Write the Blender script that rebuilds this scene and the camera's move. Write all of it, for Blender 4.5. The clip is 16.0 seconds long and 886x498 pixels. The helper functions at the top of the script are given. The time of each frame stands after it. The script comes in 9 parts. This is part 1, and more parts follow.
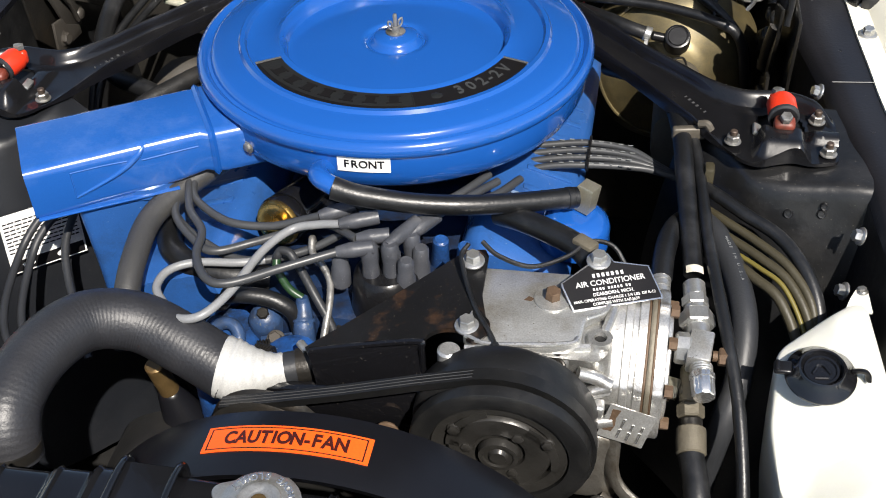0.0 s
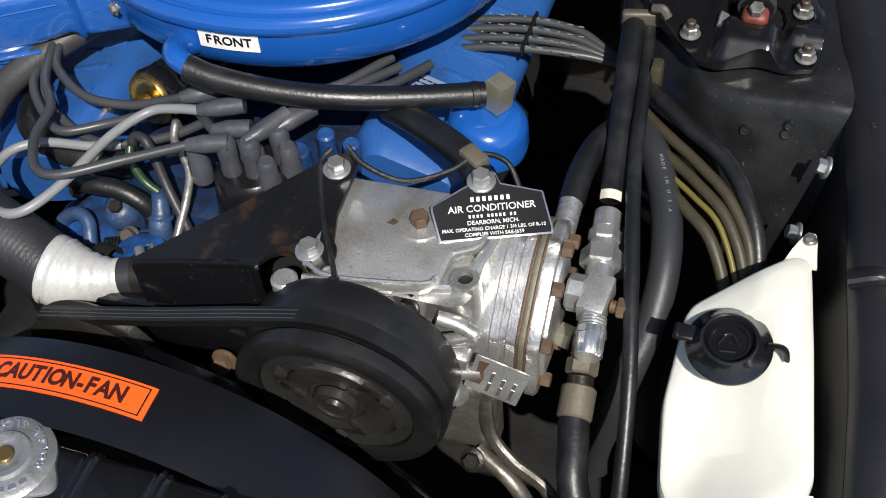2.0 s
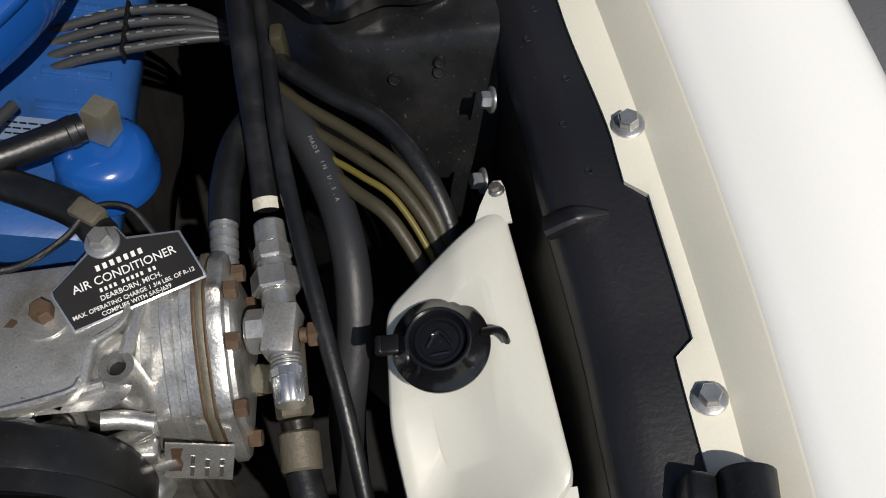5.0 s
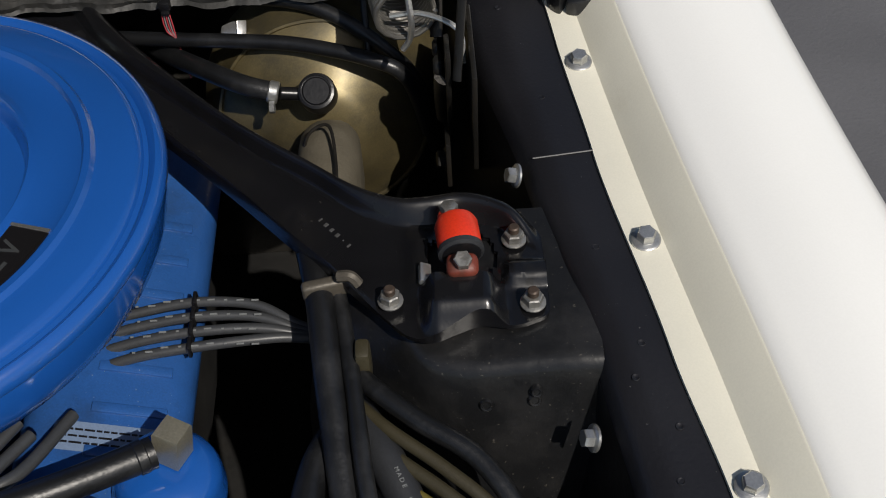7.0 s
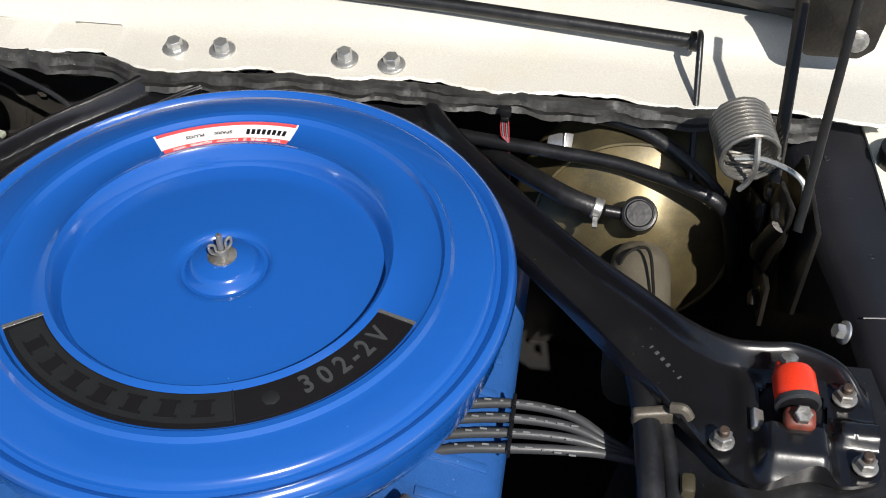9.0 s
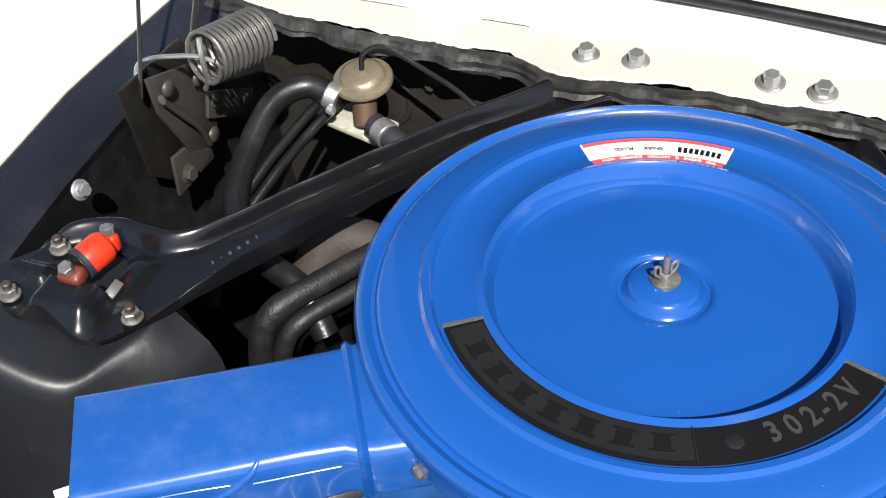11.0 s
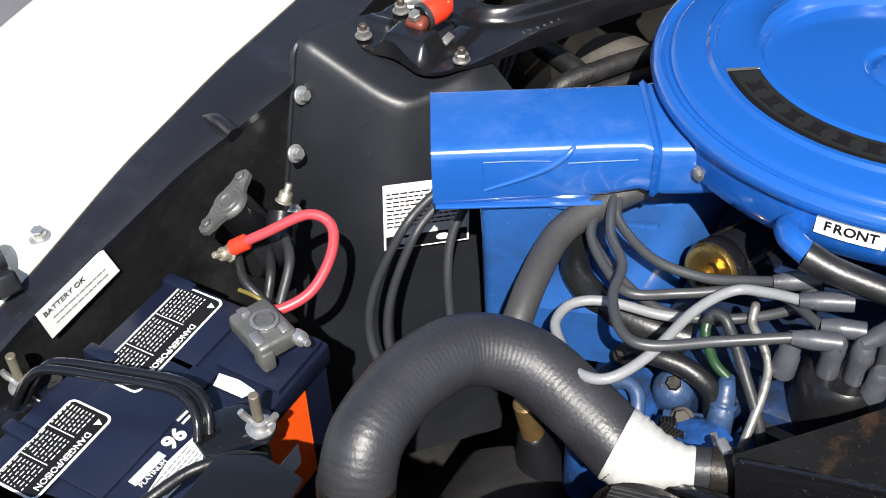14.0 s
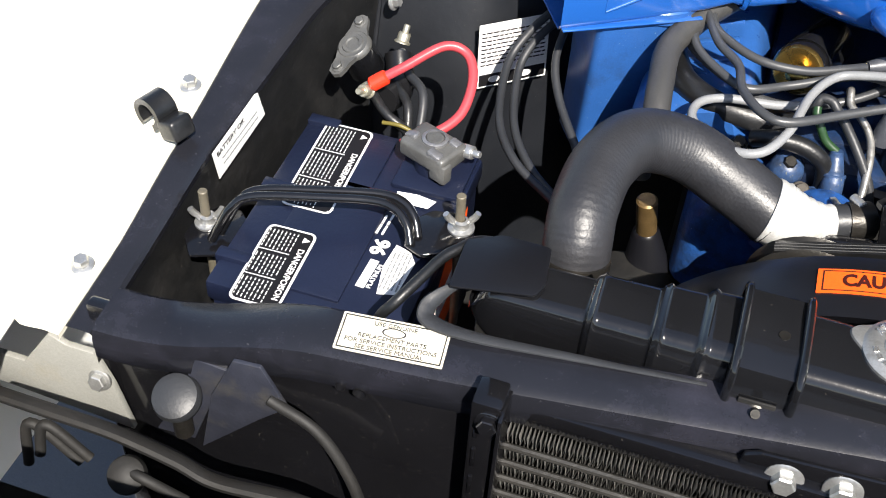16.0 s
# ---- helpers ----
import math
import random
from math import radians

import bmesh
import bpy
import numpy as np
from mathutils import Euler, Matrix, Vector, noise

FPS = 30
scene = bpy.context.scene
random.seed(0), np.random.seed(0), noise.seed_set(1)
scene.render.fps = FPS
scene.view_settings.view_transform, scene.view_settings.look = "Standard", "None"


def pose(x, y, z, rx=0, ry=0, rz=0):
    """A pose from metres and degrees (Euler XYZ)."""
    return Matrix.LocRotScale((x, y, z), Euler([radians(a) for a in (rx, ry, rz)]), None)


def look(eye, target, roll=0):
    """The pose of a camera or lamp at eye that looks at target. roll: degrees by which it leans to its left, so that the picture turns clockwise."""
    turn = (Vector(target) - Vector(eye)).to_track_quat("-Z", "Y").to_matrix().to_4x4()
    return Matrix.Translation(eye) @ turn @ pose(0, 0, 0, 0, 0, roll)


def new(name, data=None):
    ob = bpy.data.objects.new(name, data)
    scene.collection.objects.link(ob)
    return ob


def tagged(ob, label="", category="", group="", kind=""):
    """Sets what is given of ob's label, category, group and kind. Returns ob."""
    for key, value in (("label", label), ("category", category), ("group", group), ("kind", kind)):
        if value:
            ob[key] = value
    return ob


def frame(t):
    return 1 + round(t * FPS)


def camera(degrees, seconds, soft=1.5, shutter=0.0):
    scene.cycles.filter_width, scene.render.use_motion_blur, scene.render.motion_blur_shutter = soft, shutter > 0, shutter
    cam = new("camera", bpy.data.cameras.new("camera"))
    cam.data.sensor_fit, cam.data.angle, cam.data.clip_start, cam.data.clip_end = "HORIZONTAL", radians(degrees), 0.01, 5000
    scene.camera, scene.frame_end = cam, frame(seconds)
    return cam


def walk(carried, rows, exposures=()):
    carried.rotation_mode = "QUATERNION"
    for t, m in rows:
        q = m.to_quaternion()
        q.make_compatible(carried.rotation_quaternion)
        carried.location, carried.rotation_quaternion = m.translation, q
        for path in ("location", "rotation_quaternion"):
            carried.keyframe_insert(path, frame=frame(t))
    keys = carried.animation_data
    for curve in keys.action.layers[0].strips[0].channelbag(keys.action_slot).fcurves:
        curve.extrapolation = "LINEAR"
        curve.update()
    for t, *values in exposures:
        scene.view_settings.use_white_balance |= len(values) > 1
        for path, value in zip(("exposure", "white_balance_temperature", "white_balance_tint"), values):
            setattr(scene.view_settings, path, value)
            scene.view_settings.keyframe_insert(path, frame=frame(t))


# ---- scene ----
cam = camera(42.0, 16.0, soft=1.0)
PATH = [
    (0, (0.201, -0.073, 1.58), (-0.109, 1.409, 0.273), -2.0),
    (0.5, (0.241, -0.047, 1.565), (-0.122, 1.376, 0.207), -3.4),
    (1, (0.286, 0.03, 1.55), (-0.088, 1.372, 0.115), -3.9),
    (1.5, (0.312, 0.101, 1.532), (-0.097, 1.377, 0.048), -4.7),
    (2, (0.367, 0.153, 1.511), (-0.118, 1.355, -0.013), -5.3),
    (2.5, (0.484, 0.18, 1.476), (-0.179, 1.309, -0.035), -6.1),
    (3, (0.572, 0.183, 1.429), (-0.164, 1.301, -0.056), -7.5),
    (3.2, (0.588, 0.183, 1.42), (-0.123, 1.313, -0.069), -7.9),
    (5.3, (0.4, 0.328, 1.449), (0.336, 1.436, -0.215), -9.1),
    (5.5, (0.396, 0.339, 1.451), (0.341, 1.51, -0.169), -8.0),
    (6, (0.37, 0.372, 1.474), (0.378, 1.614, -0.094), -5.3),
    (6.5, (0.354, 0.399, 1.478), (0.359, 1.686, -0.053), -4.1),
    (7, (0.335, 0.434, 1.485), (0.327, 1.752, -0.02), -3.6),
    (7.5, (0.314, 0.449, 1.496), (0.258, 1.807, 0.029), -3.3),
    (8, (0.279, 0.449, 1.508), (0.169, 1.812, 0.048), -2.2),
    (8.5, (0.233, 0.449, 1.526), (0.063, 1.828, 0.087), -0.6),
    (9, (0.189, 0.433, 1.542), (-0.042, 1.819, 0.118), -1.4),
    (9.5, (0.12, 0.43, 1.535), (-0.226, 1.81, 0.129), -1.9),
    (10, (0.075, 0.451, 1.52), (-0.382, 1.799, 0.115), -2.8),
    (10.2, (0.058, 0.455, 1.518), (-0.423, 1.791, 0.11), -3.4),
    (12.3, (-0.031, 0.304, 1.517), (-0.709, 1.591, 0.144), -2.4),
    (12.5, (-0.039, 0.281, 1.517), (-0.725, 1.553, 0.134), -2.0),
    (13, (-0.032, 0.219, 1.508), (-0.78, 1.463, 0.133), -1.7),
    (13.5, (-0.015, 0.158, 1.507), (-0.766, 1.424, 0.153), -0.9),
    (14, (0.016, 0.091, 1.5), (-0.743, 1.345, 0.14), -1.9),
    (14.5, (0.025, 0.004, 1.497), (-0.732, 1.284, 0.16), 0.1),
    (15, (-0.003, -0.048, 1.498), (-0.72, 1.234, 0.14), 0.1),
    (15.5, (-0.114, -0.094, 1.497), (-0.632, 1.204, 0.067), 2.0),
    (16, (-0.222, -0.179, 1.49), (-0.587, 1.171, 0.061), 4.1),
]
STOPS = [(0, 0.84), (1.5, 0.60), (3, 0.12), (5.5, -0.30), (7, -0.30), (8, 0.12), (9, 0.56), (10, 0.72), (12.5, 0.97), (14.5, 1.22), (16, 1.38)]
STOPS = [(t, s, 6650 if t in (0, 5.5, 7, 16) else 6480, 10) for t, s in STOPS]
walk(cam, [(t, look(eye, target, roll)) for t, eye, target, roll in PATH], STOPS)

# ---- light and sky ----
SUN_AZ, SUN_EL = 149.0, 49.0   # degrees: azimuth clockwise from +y, elevation
sun_dir = Vector((math.sin(radians(SUN_AZ)) * math.cos(radians(SUN_EL)), math.cos(radians(SUN_AZ)) * math.cos(radians(SUN_EL)), math.sin(radians(SUN_EL))))
world = bpy.data.worlds.new("sky")
scene.world = world
world.use_nodes = True
wn = world.node_tree
sky = wn.nodes.new("ShaderNodeTexSky")
sky.sky_type = "NISHITA"
sky.sun_disc = False
sky.sun_elevation, sky.sun_rotation = radians(SUN_EL), radians(SUN_AZ)
wn.nodes["Background"].inputs[1].default_value = 0.075
wn.links.new(sky.outputs[0], wn.nodes["Background"].inputs[0])
sun = new("sun", bpy.data.lights.new("sun", "SUN"))
sun.data.energy, sun.data.angle, sun.data.color = 4.4, radians(0.55), (1.0, 0.95, 0.88)
sun.matrix_world = look(sun_dir * 20, (0, 0, 0))


# ---- materials ----
def pm(name, base, rough=0.5, metal=0.0, var=0.25, scale=18.0, bump=0.08, bscale=260.0, coat=0.0, specks=None, speck_amt=0.56, grime=None, trans=0.0, spec=0.5, grime_at=0.5, fine=0.07):
    """A painted, moulded or metal surface: broad and fine variation, fine relief, optional dust specks and grime."""
    m = bpy.data.materials.new(name)
    m.use_nodes = True
    t = m.node_tree
    b = t.nodes["Principled BSDF"]
    co = t.nodes.new("ShaderNodeTexCoord")
    n1 = t.nodes.new("ShaderNodeTexNoise")
    n1.inputs["Scale"].default_value, n1.inputs["Detail"].default_value = scale, 8
    t.links.new(co.outputs["Object"], n1.inputs["Vector"])
    mix = t.nodes.new("ShaderNodeMix")
    mix.data_type = "RGBA"
    dark = tuple(c * (1 - var) for c in base)
    lite = tuple(min(1, c * (1 + var)) for c in base)
    mix.inputs[6].default_value, mix.inputs[7].default_value = (*dark, 1), (*lite, 1)
    t.links.new(n1.outputs["Fac"], mix.inputs[0])
    col = mix.outputs[2]
    if grime:
        n3 = t.nodes.new("ShaderNodeTexNoise")
        n3.inputs["Scale"].default_value, n3.inputs["Detail"].default_value, n3.inputs["Roughness"].default_value = scale * 0.7, 10, 0.7
        t.links.new(co.outputs["Object"], n3.inputs["Vector"])
        r3 = t.nodes.new("ShaderNodeMapRange")
        r3.inputs[1].default_value, r3.inputs[2].default_value = grime_at, grime_at + 0.22
        t.links.new(n3.outputs["Fac"], r3.inputs[0])
        mg = t.nodes.new("ShaderNodeMix")
        mg.data_type = "RGBA"
        mg.inputs[7].default_value = (*grime, 1)
        t.links.new(r3.outputs[0], mg.inputs[0])
        t.links.new(col, mg.inputs[6])
        col = mg.outputs[2]
    if specks:
        n4 = t.nodes.new("ShaderNodeTexNoise")
        n4.inputs["Scale"].default_value, n4.inputs["Detail"].default_value = 420.0, 3
        t.links.new(co.outputs["Object"], n4.inputs["Vector"])
        r4 = t.nodes.new("ShaderNodeMapRange")
        r4.inputs[1].default_value, r4.inputs[2].default_value = speck_amt + 0.03, speck_amt + 0.09
        t.links.new(n4.outputs["Fac"], r4.inputs[0])
        ms = t.nodes.new("ShaderNodeMix")
        ms.data_type = "RGBA"
        ms.inputs[7].default_value = (*specks, 1)
        t.links.new(r4.outputs[0], ms.inputs[0])
        t.links.new(col, ms.inputs[6])
        col = ms.outputs[2]
    n5 = t.nodes.new("ShaderNodeTexNoise")
    n5.inputs["Scale"].default_value, n5.inputs["Detail"].default_value = 650.0, 3
    t.links.new(co.outputs["Object"], n5.inputs["Vector"])
    r5 = t.nodes.new("ShaderNodeMapRange")
    r5.inputs[1].default_value, r5.inputs[2].default_value = 0.35, 0.65
    r5.inputs[3].default_value, r5.inputs[4].default_value = 1 - fine, 1 + fine
    t.links.new(n5.outputs["Fac"], r5.inputs[0])
    mf = t.nodes.new("ShaderNodeMix")
    mf.data_type, mf.blend_type = "RGBA", "MULTIPLY"
    mf.inputs[0].default_value = 1.0
    t.links.new(col, mf.inputs[6])
    t.links.new(r5.outputs[0], mf.inputs[7])
    col = mf.outputs[2]
    t.links.new(col, b.inputs["Base Color"])
    rr = t.nodes.new("ShaderNodeMapRange")
    rr.inputs[3].default_value, rr.inputs[4].default_value = max(0.02, rough * 0.7), min(1, rough * 1.3)
    t.links.new(n1.outputs["Fac"], rr.inputs[0])
    t.links.new(rr.outputs[0], b.inputs["Roughness"])
    b.inputs["Metallic"].default_value = metal
    b.inputs["Coat Weight"].default_value = coat
    b.inputs["Specular IOR Level"].default_value = spec
    b.inputs["Coat Roughness"].default_value = 0.05
    if trans:
        b.inputs["Subsurface Weight"].default_value = trans
        b.inputs["Subsurface Radius"].default_value = (0.02, 0.02, 0.016)
        b.inputs["Subsurface Scale"].default_value = 0.5
    if bump:
        n2 = t.nodes.new("ShaderNodeTexNoise")
        n2.inputs["Scale"].default_value, n2.inputs["Detail"].default_value = bscale, 6
        t.links.new(co.outputs["Object"], n2.inputs["Vector"])
        bu = t.nodes.new("ShaderNodeBump")
        bu.inputs["Strength"].default_value, bu.inputs["Distance"].default_value = bump, 0.002
        t.links.new(n2.outputs["Fac"], bu.inputs["Height"])
        t.links.new(bu.outputs[0], b.inputs["Normal"])
    return m


M = {}
M["blue"] = pm("blue engine enamel", (0.009, 0.080, 0.335), 0.18, var=0.08, scale=9, bump=0.02, bscale=60, coat=0.8, specks=(0.15, 0.26, 0.5), speck_amt=0.73, fine=0.015)
M["blue_faded"] = pm("faded dusty blue enamel", (0.012, 0.085, 0.335), 0.24, var=0.08, scale=9, bump=0.02, bscale=60, coat=0.8, specks=(0.15, 0.26, 0.5), speck_amt=0.73, fine=0.03, grime=(0.06, 0.145, 0.40), grime_at=0.47)
# low grime_at darkens the block for both dirt and shadow
M["block_blue"] = pm("blue cast iron", (0.014, 0.068, 0.24), 0.34, var=0.35, scale=40, bump=0.4, bscale=200, specks=(0.3, 0.36, 0.45), speck_amt=0.68, grime=(0.012, 0.02, 0.04), grime_at=0.41)
# blue taken down almost to black, mostly for the shadow behind the distributor
M["intake_dark"] = pm("blue casting darkened for shade and dirt", (0.007, 0.022, 0.065), 0.4, var=0.5, scale=40, bump=0.4, bscale=160, grime=(0.008, 0.008, 0.01), grime_at=0.44)
M["blue_dull"] = pm("dull dusty blue enamel", (0.02, 0.085, 0.28), 0.3, var=0.2, scale=20, bump=0.12, bscale=120, specks=(0.25, 0.32, 0.42), speck_amt=0.68, grime=(0.02, 0.055, 0.15))
M["clutch_grey"] = pm("dusty dark grey clutch steel", (0.034, 0.0325, 0.030), 0.36, metal=0.3, var=0.35, scale=50, bump=0.2, bscale=200, grime=(0.02, 0.019, 0.017))
M["label_blue"] = pm("faded blue white label", (0.15, 0.21, 0.32), 0.4, var=0.1, bump=0.05)
M["old_brass"] = pm("browned brass", (0.17, 0.11, 0.045), 0.4, metal=0.6, var=0.4, scale=80, bump=0.15)
M["black_paint"] = pm("black body enamel", (0.0055, 0.0055, 0.0066), 0.13, var=0.4, scale=14, bump=0.06, bscale=120, coat=0.3, specks=(0.03, 0.028, 0.025), speck_amt=0.63)
M["brace_black"] = pm("gloss black pressed steel with dust and scratches", (0.0062, 0.0062, 0.0072), 0.25, var=0.5, scale=22, bump=0.10, bscale=70, coat=0.25, specks=(0.035, 0.032, 0.028), speck_amt=0.67, grime=(0.014, 0.013, 0.0118), grime_at=0.55)
M["bracket_blue"] = pm("dull blue-black bracket paint", (0.022, 0.024, 0.034), 0.42, var=0.35, scale=40, bump=0.15, grime=(0.045, 0.043, 0.04))
M["elbow_brown"] = pm("dusty brown iron", (0.042, 0.036, 0.029), 0.7, var=0.5, scale=40, bump=0.5, bscale=120, grime=(0.02, 0.018, 0.016))
M["braid"] = pm("dull braided hose", (0.008, 0.008, 0.0085), 0.55, var=0.4, scale=60, bump=0.3, bscale=400, grime=(0.02, 0.018, 0.016))
M["stamp_grey"] = pm("rubbed stamped mark", (0.06, 0.06, 0.06), 0.35, var=0.4, scale=300, bump=0.2)
# blue tint in the dusty blacks and rubbers stands in for reflected sky
M["black_dusty"] = pm("dusty black paint", (0.0085, 0.0088, 0.0095), 0.32, var=0.5, scale=16, bump=0.2, bscale=110, specks=(0.07, 0.064, 0.056), speck_amt=0.645, grime=(0.024, 0.0235, 0.0235))
M["black_gloss"] = pm("gloss black tank enamel", (0.0068, 0.007, 0.0082), 0.14, var=0.5, scale=16, bump=0.14, bscale=70, coat=0.35, specks=(0.035, 0.032, 0.028), speck_amt=0.68)
M["band_black"] = pm("satin black shield", (0.010, 0.010, 0.0125), 0.42, var=0.25, scale=12, bump=0.12, bscale=300, specks=(0.09, 0.09, 0.09), speck_amt=0.69)
# near-black also stands in for shade in the nose and inside openings
M["deep"] = pm("near-black underbody and shaded depths", (0.006, 0.0057, 0.0053), 0.7, var=0.6, scale=25, bump=0.3, bscale=90, grime=(0.012, 0.010, 0.008))
M["rubber"] = pm("black rubber hose", (0.0072, 0.0076, 0.0084), 0.38, var=0.35, scale=30, bump=0.15, bscale=320, grime=(0.024, 0.0245, 0.026))
M["rubber_grey"] = pm("weathered grey rubber", (0.0225, 0.024, 0.027), 0.46, var=0.25, scale=25, bump=0.12, bscale=320)
M["wire_grey"] = pm("grey silicone ignition lead", (0.042, 0.044, 0.047), 0.4, var=0.15, scale=40, bump=0.05)
M["wire_light"] = pm("pale grey ignition lead", (0.20, 0.205, 0.21), 0.4, var=0.12, scale=40, bump=0.05)
M["boot"] = pm("grey silicone boot", (0.050, 0.053, 0.062), 0.40, var=0.5, scale=40, bump=0.2, bscale=160, specks=(0.18, 0.18, 0.19), speck_amt=0.66, grime=(0.085, 0.086, 0.092), grime_at=0.56)
M["block_dull"] = pm("chipped dull blue engine paint", (0.025, 0.055, 0.13), 0.42, var=0.5, scale=50, bump=0.3, bscale=150, specks=(0.10, 0.11, 0.12), speck_amt=0.62, grime=(0.02, 0.025, 0.035), grime_at=0.5)
M["shroud_black"] = pm("dull black shroud plastic", (0.006, 0.0062, 0.008), 0.3, var=0.4, scale=12, bump=0.05, bscale=160, spec=0.45)
M["plastic_black"] = pm("black moulded plastic", (0.008, 0.008, 0.009), 0.3, var=0.3, scale=20, bump=0.1, bscale=200, spec=0.4)
M["battery"] = pm("navy black battery case", (0.0068, 0.0098, 0.0245), 0.33, var=0.25, scale=18, bump=0.15, bscale=260, specks=(0.06, 0.06, 0.08), speck_amt=0.7)
M["white_paint"] = pm("white body enamel", (0.90, 0.90, 0.87), 0.22, var=0.03, scale=4, bump=0.01, bscale=60, coat=0.4, fine=0.01)
M["cream"] = pm("aged cream enamel", (0.70, 0.68, 0.58), 0.35, var=0.1, scale=9, bump=0.08, bscale=90, grime=(0.56, 0.52, 0.42), grime_at=0.58, fine=0.02)
M["reservoir"] = pm("milky polyethylene", (0.62, 0.62, 0.56), 0.32, var=0.09, scale=9, bump=0.06, bscale=120, trans=0.25, fine=0.01)
M["alu"] = pm("cast aluminium", (0.56, 0.555, 0.535), 0.32, metal=0.82, var=0.35, scale=60, bump=0.16, bscale=420, specks=(0.16, 0.13, 0.095), speck_amt=0.64, grime=(0.24, 0.21, 0.165), grime_at=0.52, fine=0.12)
# brown grime colour paints in a reflection on the black web
M["bracket"] = pm("black bracket paint with brown reflection", (0.007, 0.007, 0.0075), 0.33, var=0.4, scale=20, bump=0.12, bscale=120, coat=0.1, specks=(0.06, 0.05, 0.04), speck_amt=0.64, grime=(0.085, 0.042, 0.02), grime_at=0.52)
M["alu_dim"] = pm("oily grey aluminium", (0.20, 0.19, 0.17), 0.42, metal=0.7, var=0.4, scale=40, bump=0.3, bscale=220, grime=(0.10, 0.082, 0.06), grime_at=0.46)
M["alu_plate"] = pm("brushed aluminium plate", (0.50, 0.50, 0.485), 0.34, metal=0.7, var=0.35, scale=34, bump=0.2, bscale=200, specks=(0.16, 0.14, 0.11), speck_amt=0.66, grime=(0.33, 0.30, 0.25), fine=0.12)
M["steel"] = pm("zinc plated steel", (0.54, 0.54, 0.525), 0.32, metal=0.82, var=0.35, scale=60, bump=0.12)
M["steel_dark"] = pm("oily dark steel", (0.03, 0.028, 0.025), 0.38, metal=0.6, var=0.4, scale=40, bump=0.2, grime=(0.05, 0.04, 0.03))
M["rust"] = pm("rusted steel", (0.105, 0.066, 0.04), 0.6, metal=0.3, var=0.4, scale=80, bump=0.3)
M["brass"] = pm("yellow brass", (0.46, 0.30, 0.085), 0.28, metal=0.95, var=0.2, scale=40, bump=0.1)
M["brass_grey"] = pm("dull brass hex", (0.48, 0.45, 0.35), 0.38, metal=0.8, var=0.2, scale=40, bump=0.15)
M["gold"] = pm("gold cadmium plating", (0.155, 0.125, 0.062), 0.42, metal=0.6, var=0.45, scale=26, bump=0.08, bscale=60, grime=(0.085, 0.075, 0.05), grime_at=0.46)
M["yoke_red"] = pm("dark red painted yoke", (0.13, 0.025, 0.014), 0.45, var=0.4, scale=60, bump=0.3, bscale=160, grime=(0.06, 0.025, 0.015))
M["castiron"] = pm("brown cast iron", (0.13, 0.115, 0.085), 0.55, metal=0.3, var=0.3, scale=40, bump=0.35, bscale=200)
M["red"] = pm("red urethane bushing", (0.62, 0.035, 0.012), 0.35, var=0.15, scale=40, bump=0.06)
M["red_wire"] = pm("red battery cable", (0.40, 0.048, 0.058), 0.38, var=0.12, scale=30, bump=0.05)
M["orange"] = pm("orange decal", (0.95, 0.105, 0.010), 0.4, var=0.03, scale=10, bump=0.02)
M["ink"] = pm("black ink", (0.0075, 0.007, 0.0078), 0.42, var=0.1, bump=0, spec=0.3)
M["white_ink"] = pm("white label stock", (0.74, 0.74, 0.72), 0.45, var=0.05, scale=30, bump=0.05)
M["paper"] = pm("aged white paper label", (0.60, 0.575, 0.48), 0.5, var=0.15, scale=45, bump=0.15, specks=(0.32, 0.28, 0.2), speck_amt=0.66, grime=(0.42, 0.38, 0.29))
M["red_ink"] = pm("faded red ink", (0.6, 0.07, 0.07), 0.45, var=0.05, bump=0)
M["emblem_grey"] = pm("dark grey foil emblem", (0.0135, 0.0145, 0.0155), 0.33, var=0.2, scale=60, bump=0.1, specks=(0.2, 0.2, 0.2), speck_amt=0.75)
M["silver_ink"] = pm("silver grey print", (0.19, 0.2, 0.2), 0.4, var=0.1, bump=0.05)
M["chrome"] = pm("bright foil edge", (0.75, 0.75, 0.74), 0.2, metal=0.9, var=0.1, bump=0.05)
M["lead_bright"] = pm("scraped lead", (0.26, 0.26, 0.27), 0.38, metal=0.7, var=0.5, scale=60, bump=0.4, bscale=200)
M["caution_ink"] = pm("dark red ink", (0.045, 0.006, 0.004), 0.45, var=0.1, bump=0)
M["hose_chalky"] = pm("chalky grey rubber", (0.034, 0.034, 0.034), 0.5, var=0.3, scale=22, bump=0.15, bscale=300, grime=(0.055, 0.053, 0.048))
M["lead"] = pm("grey lead clamp", (0.13, 0.13, 0.125), 0.45, metal=0.5, var=0.45, scale=40, bump=0.35, bscale=160)
M["tape"] = pm("silver cloth tape", (0.56, 0.56, 0.54), 0.36, metal=0.3, var=0.2, scale=30, bump=0.3, bscale=120)
M["fin"] = pm("grey aluminium fin", (0.27, 0.265, 0.25), 0.45, metal=0.6, var=0.3, scale=90, bump=0.1)
M["yellow_wire"] = pm("yellow wire", (0.13, 0.105, 0.022), 0.45, var=0.15, bump=0.05)
M["olive_wire"] = pm("olive brown tape", (0.042, 0.036, 0.02), 0.5, var=0.25, scale=40, bump=0.15)
M["green_wire"] = pm("green wire", (0.015, 0.045, 0.016), 0.4, var=0.15, bump=0.05)
M["asphalt"] = pm("grey asphalt", (0.10, 0.10, 0.107), 0.85, var=0.35, scale=3, bump=0.8, bscale=110, specks=(0.16, 0.16, 0.16), speck_amt=0.6)
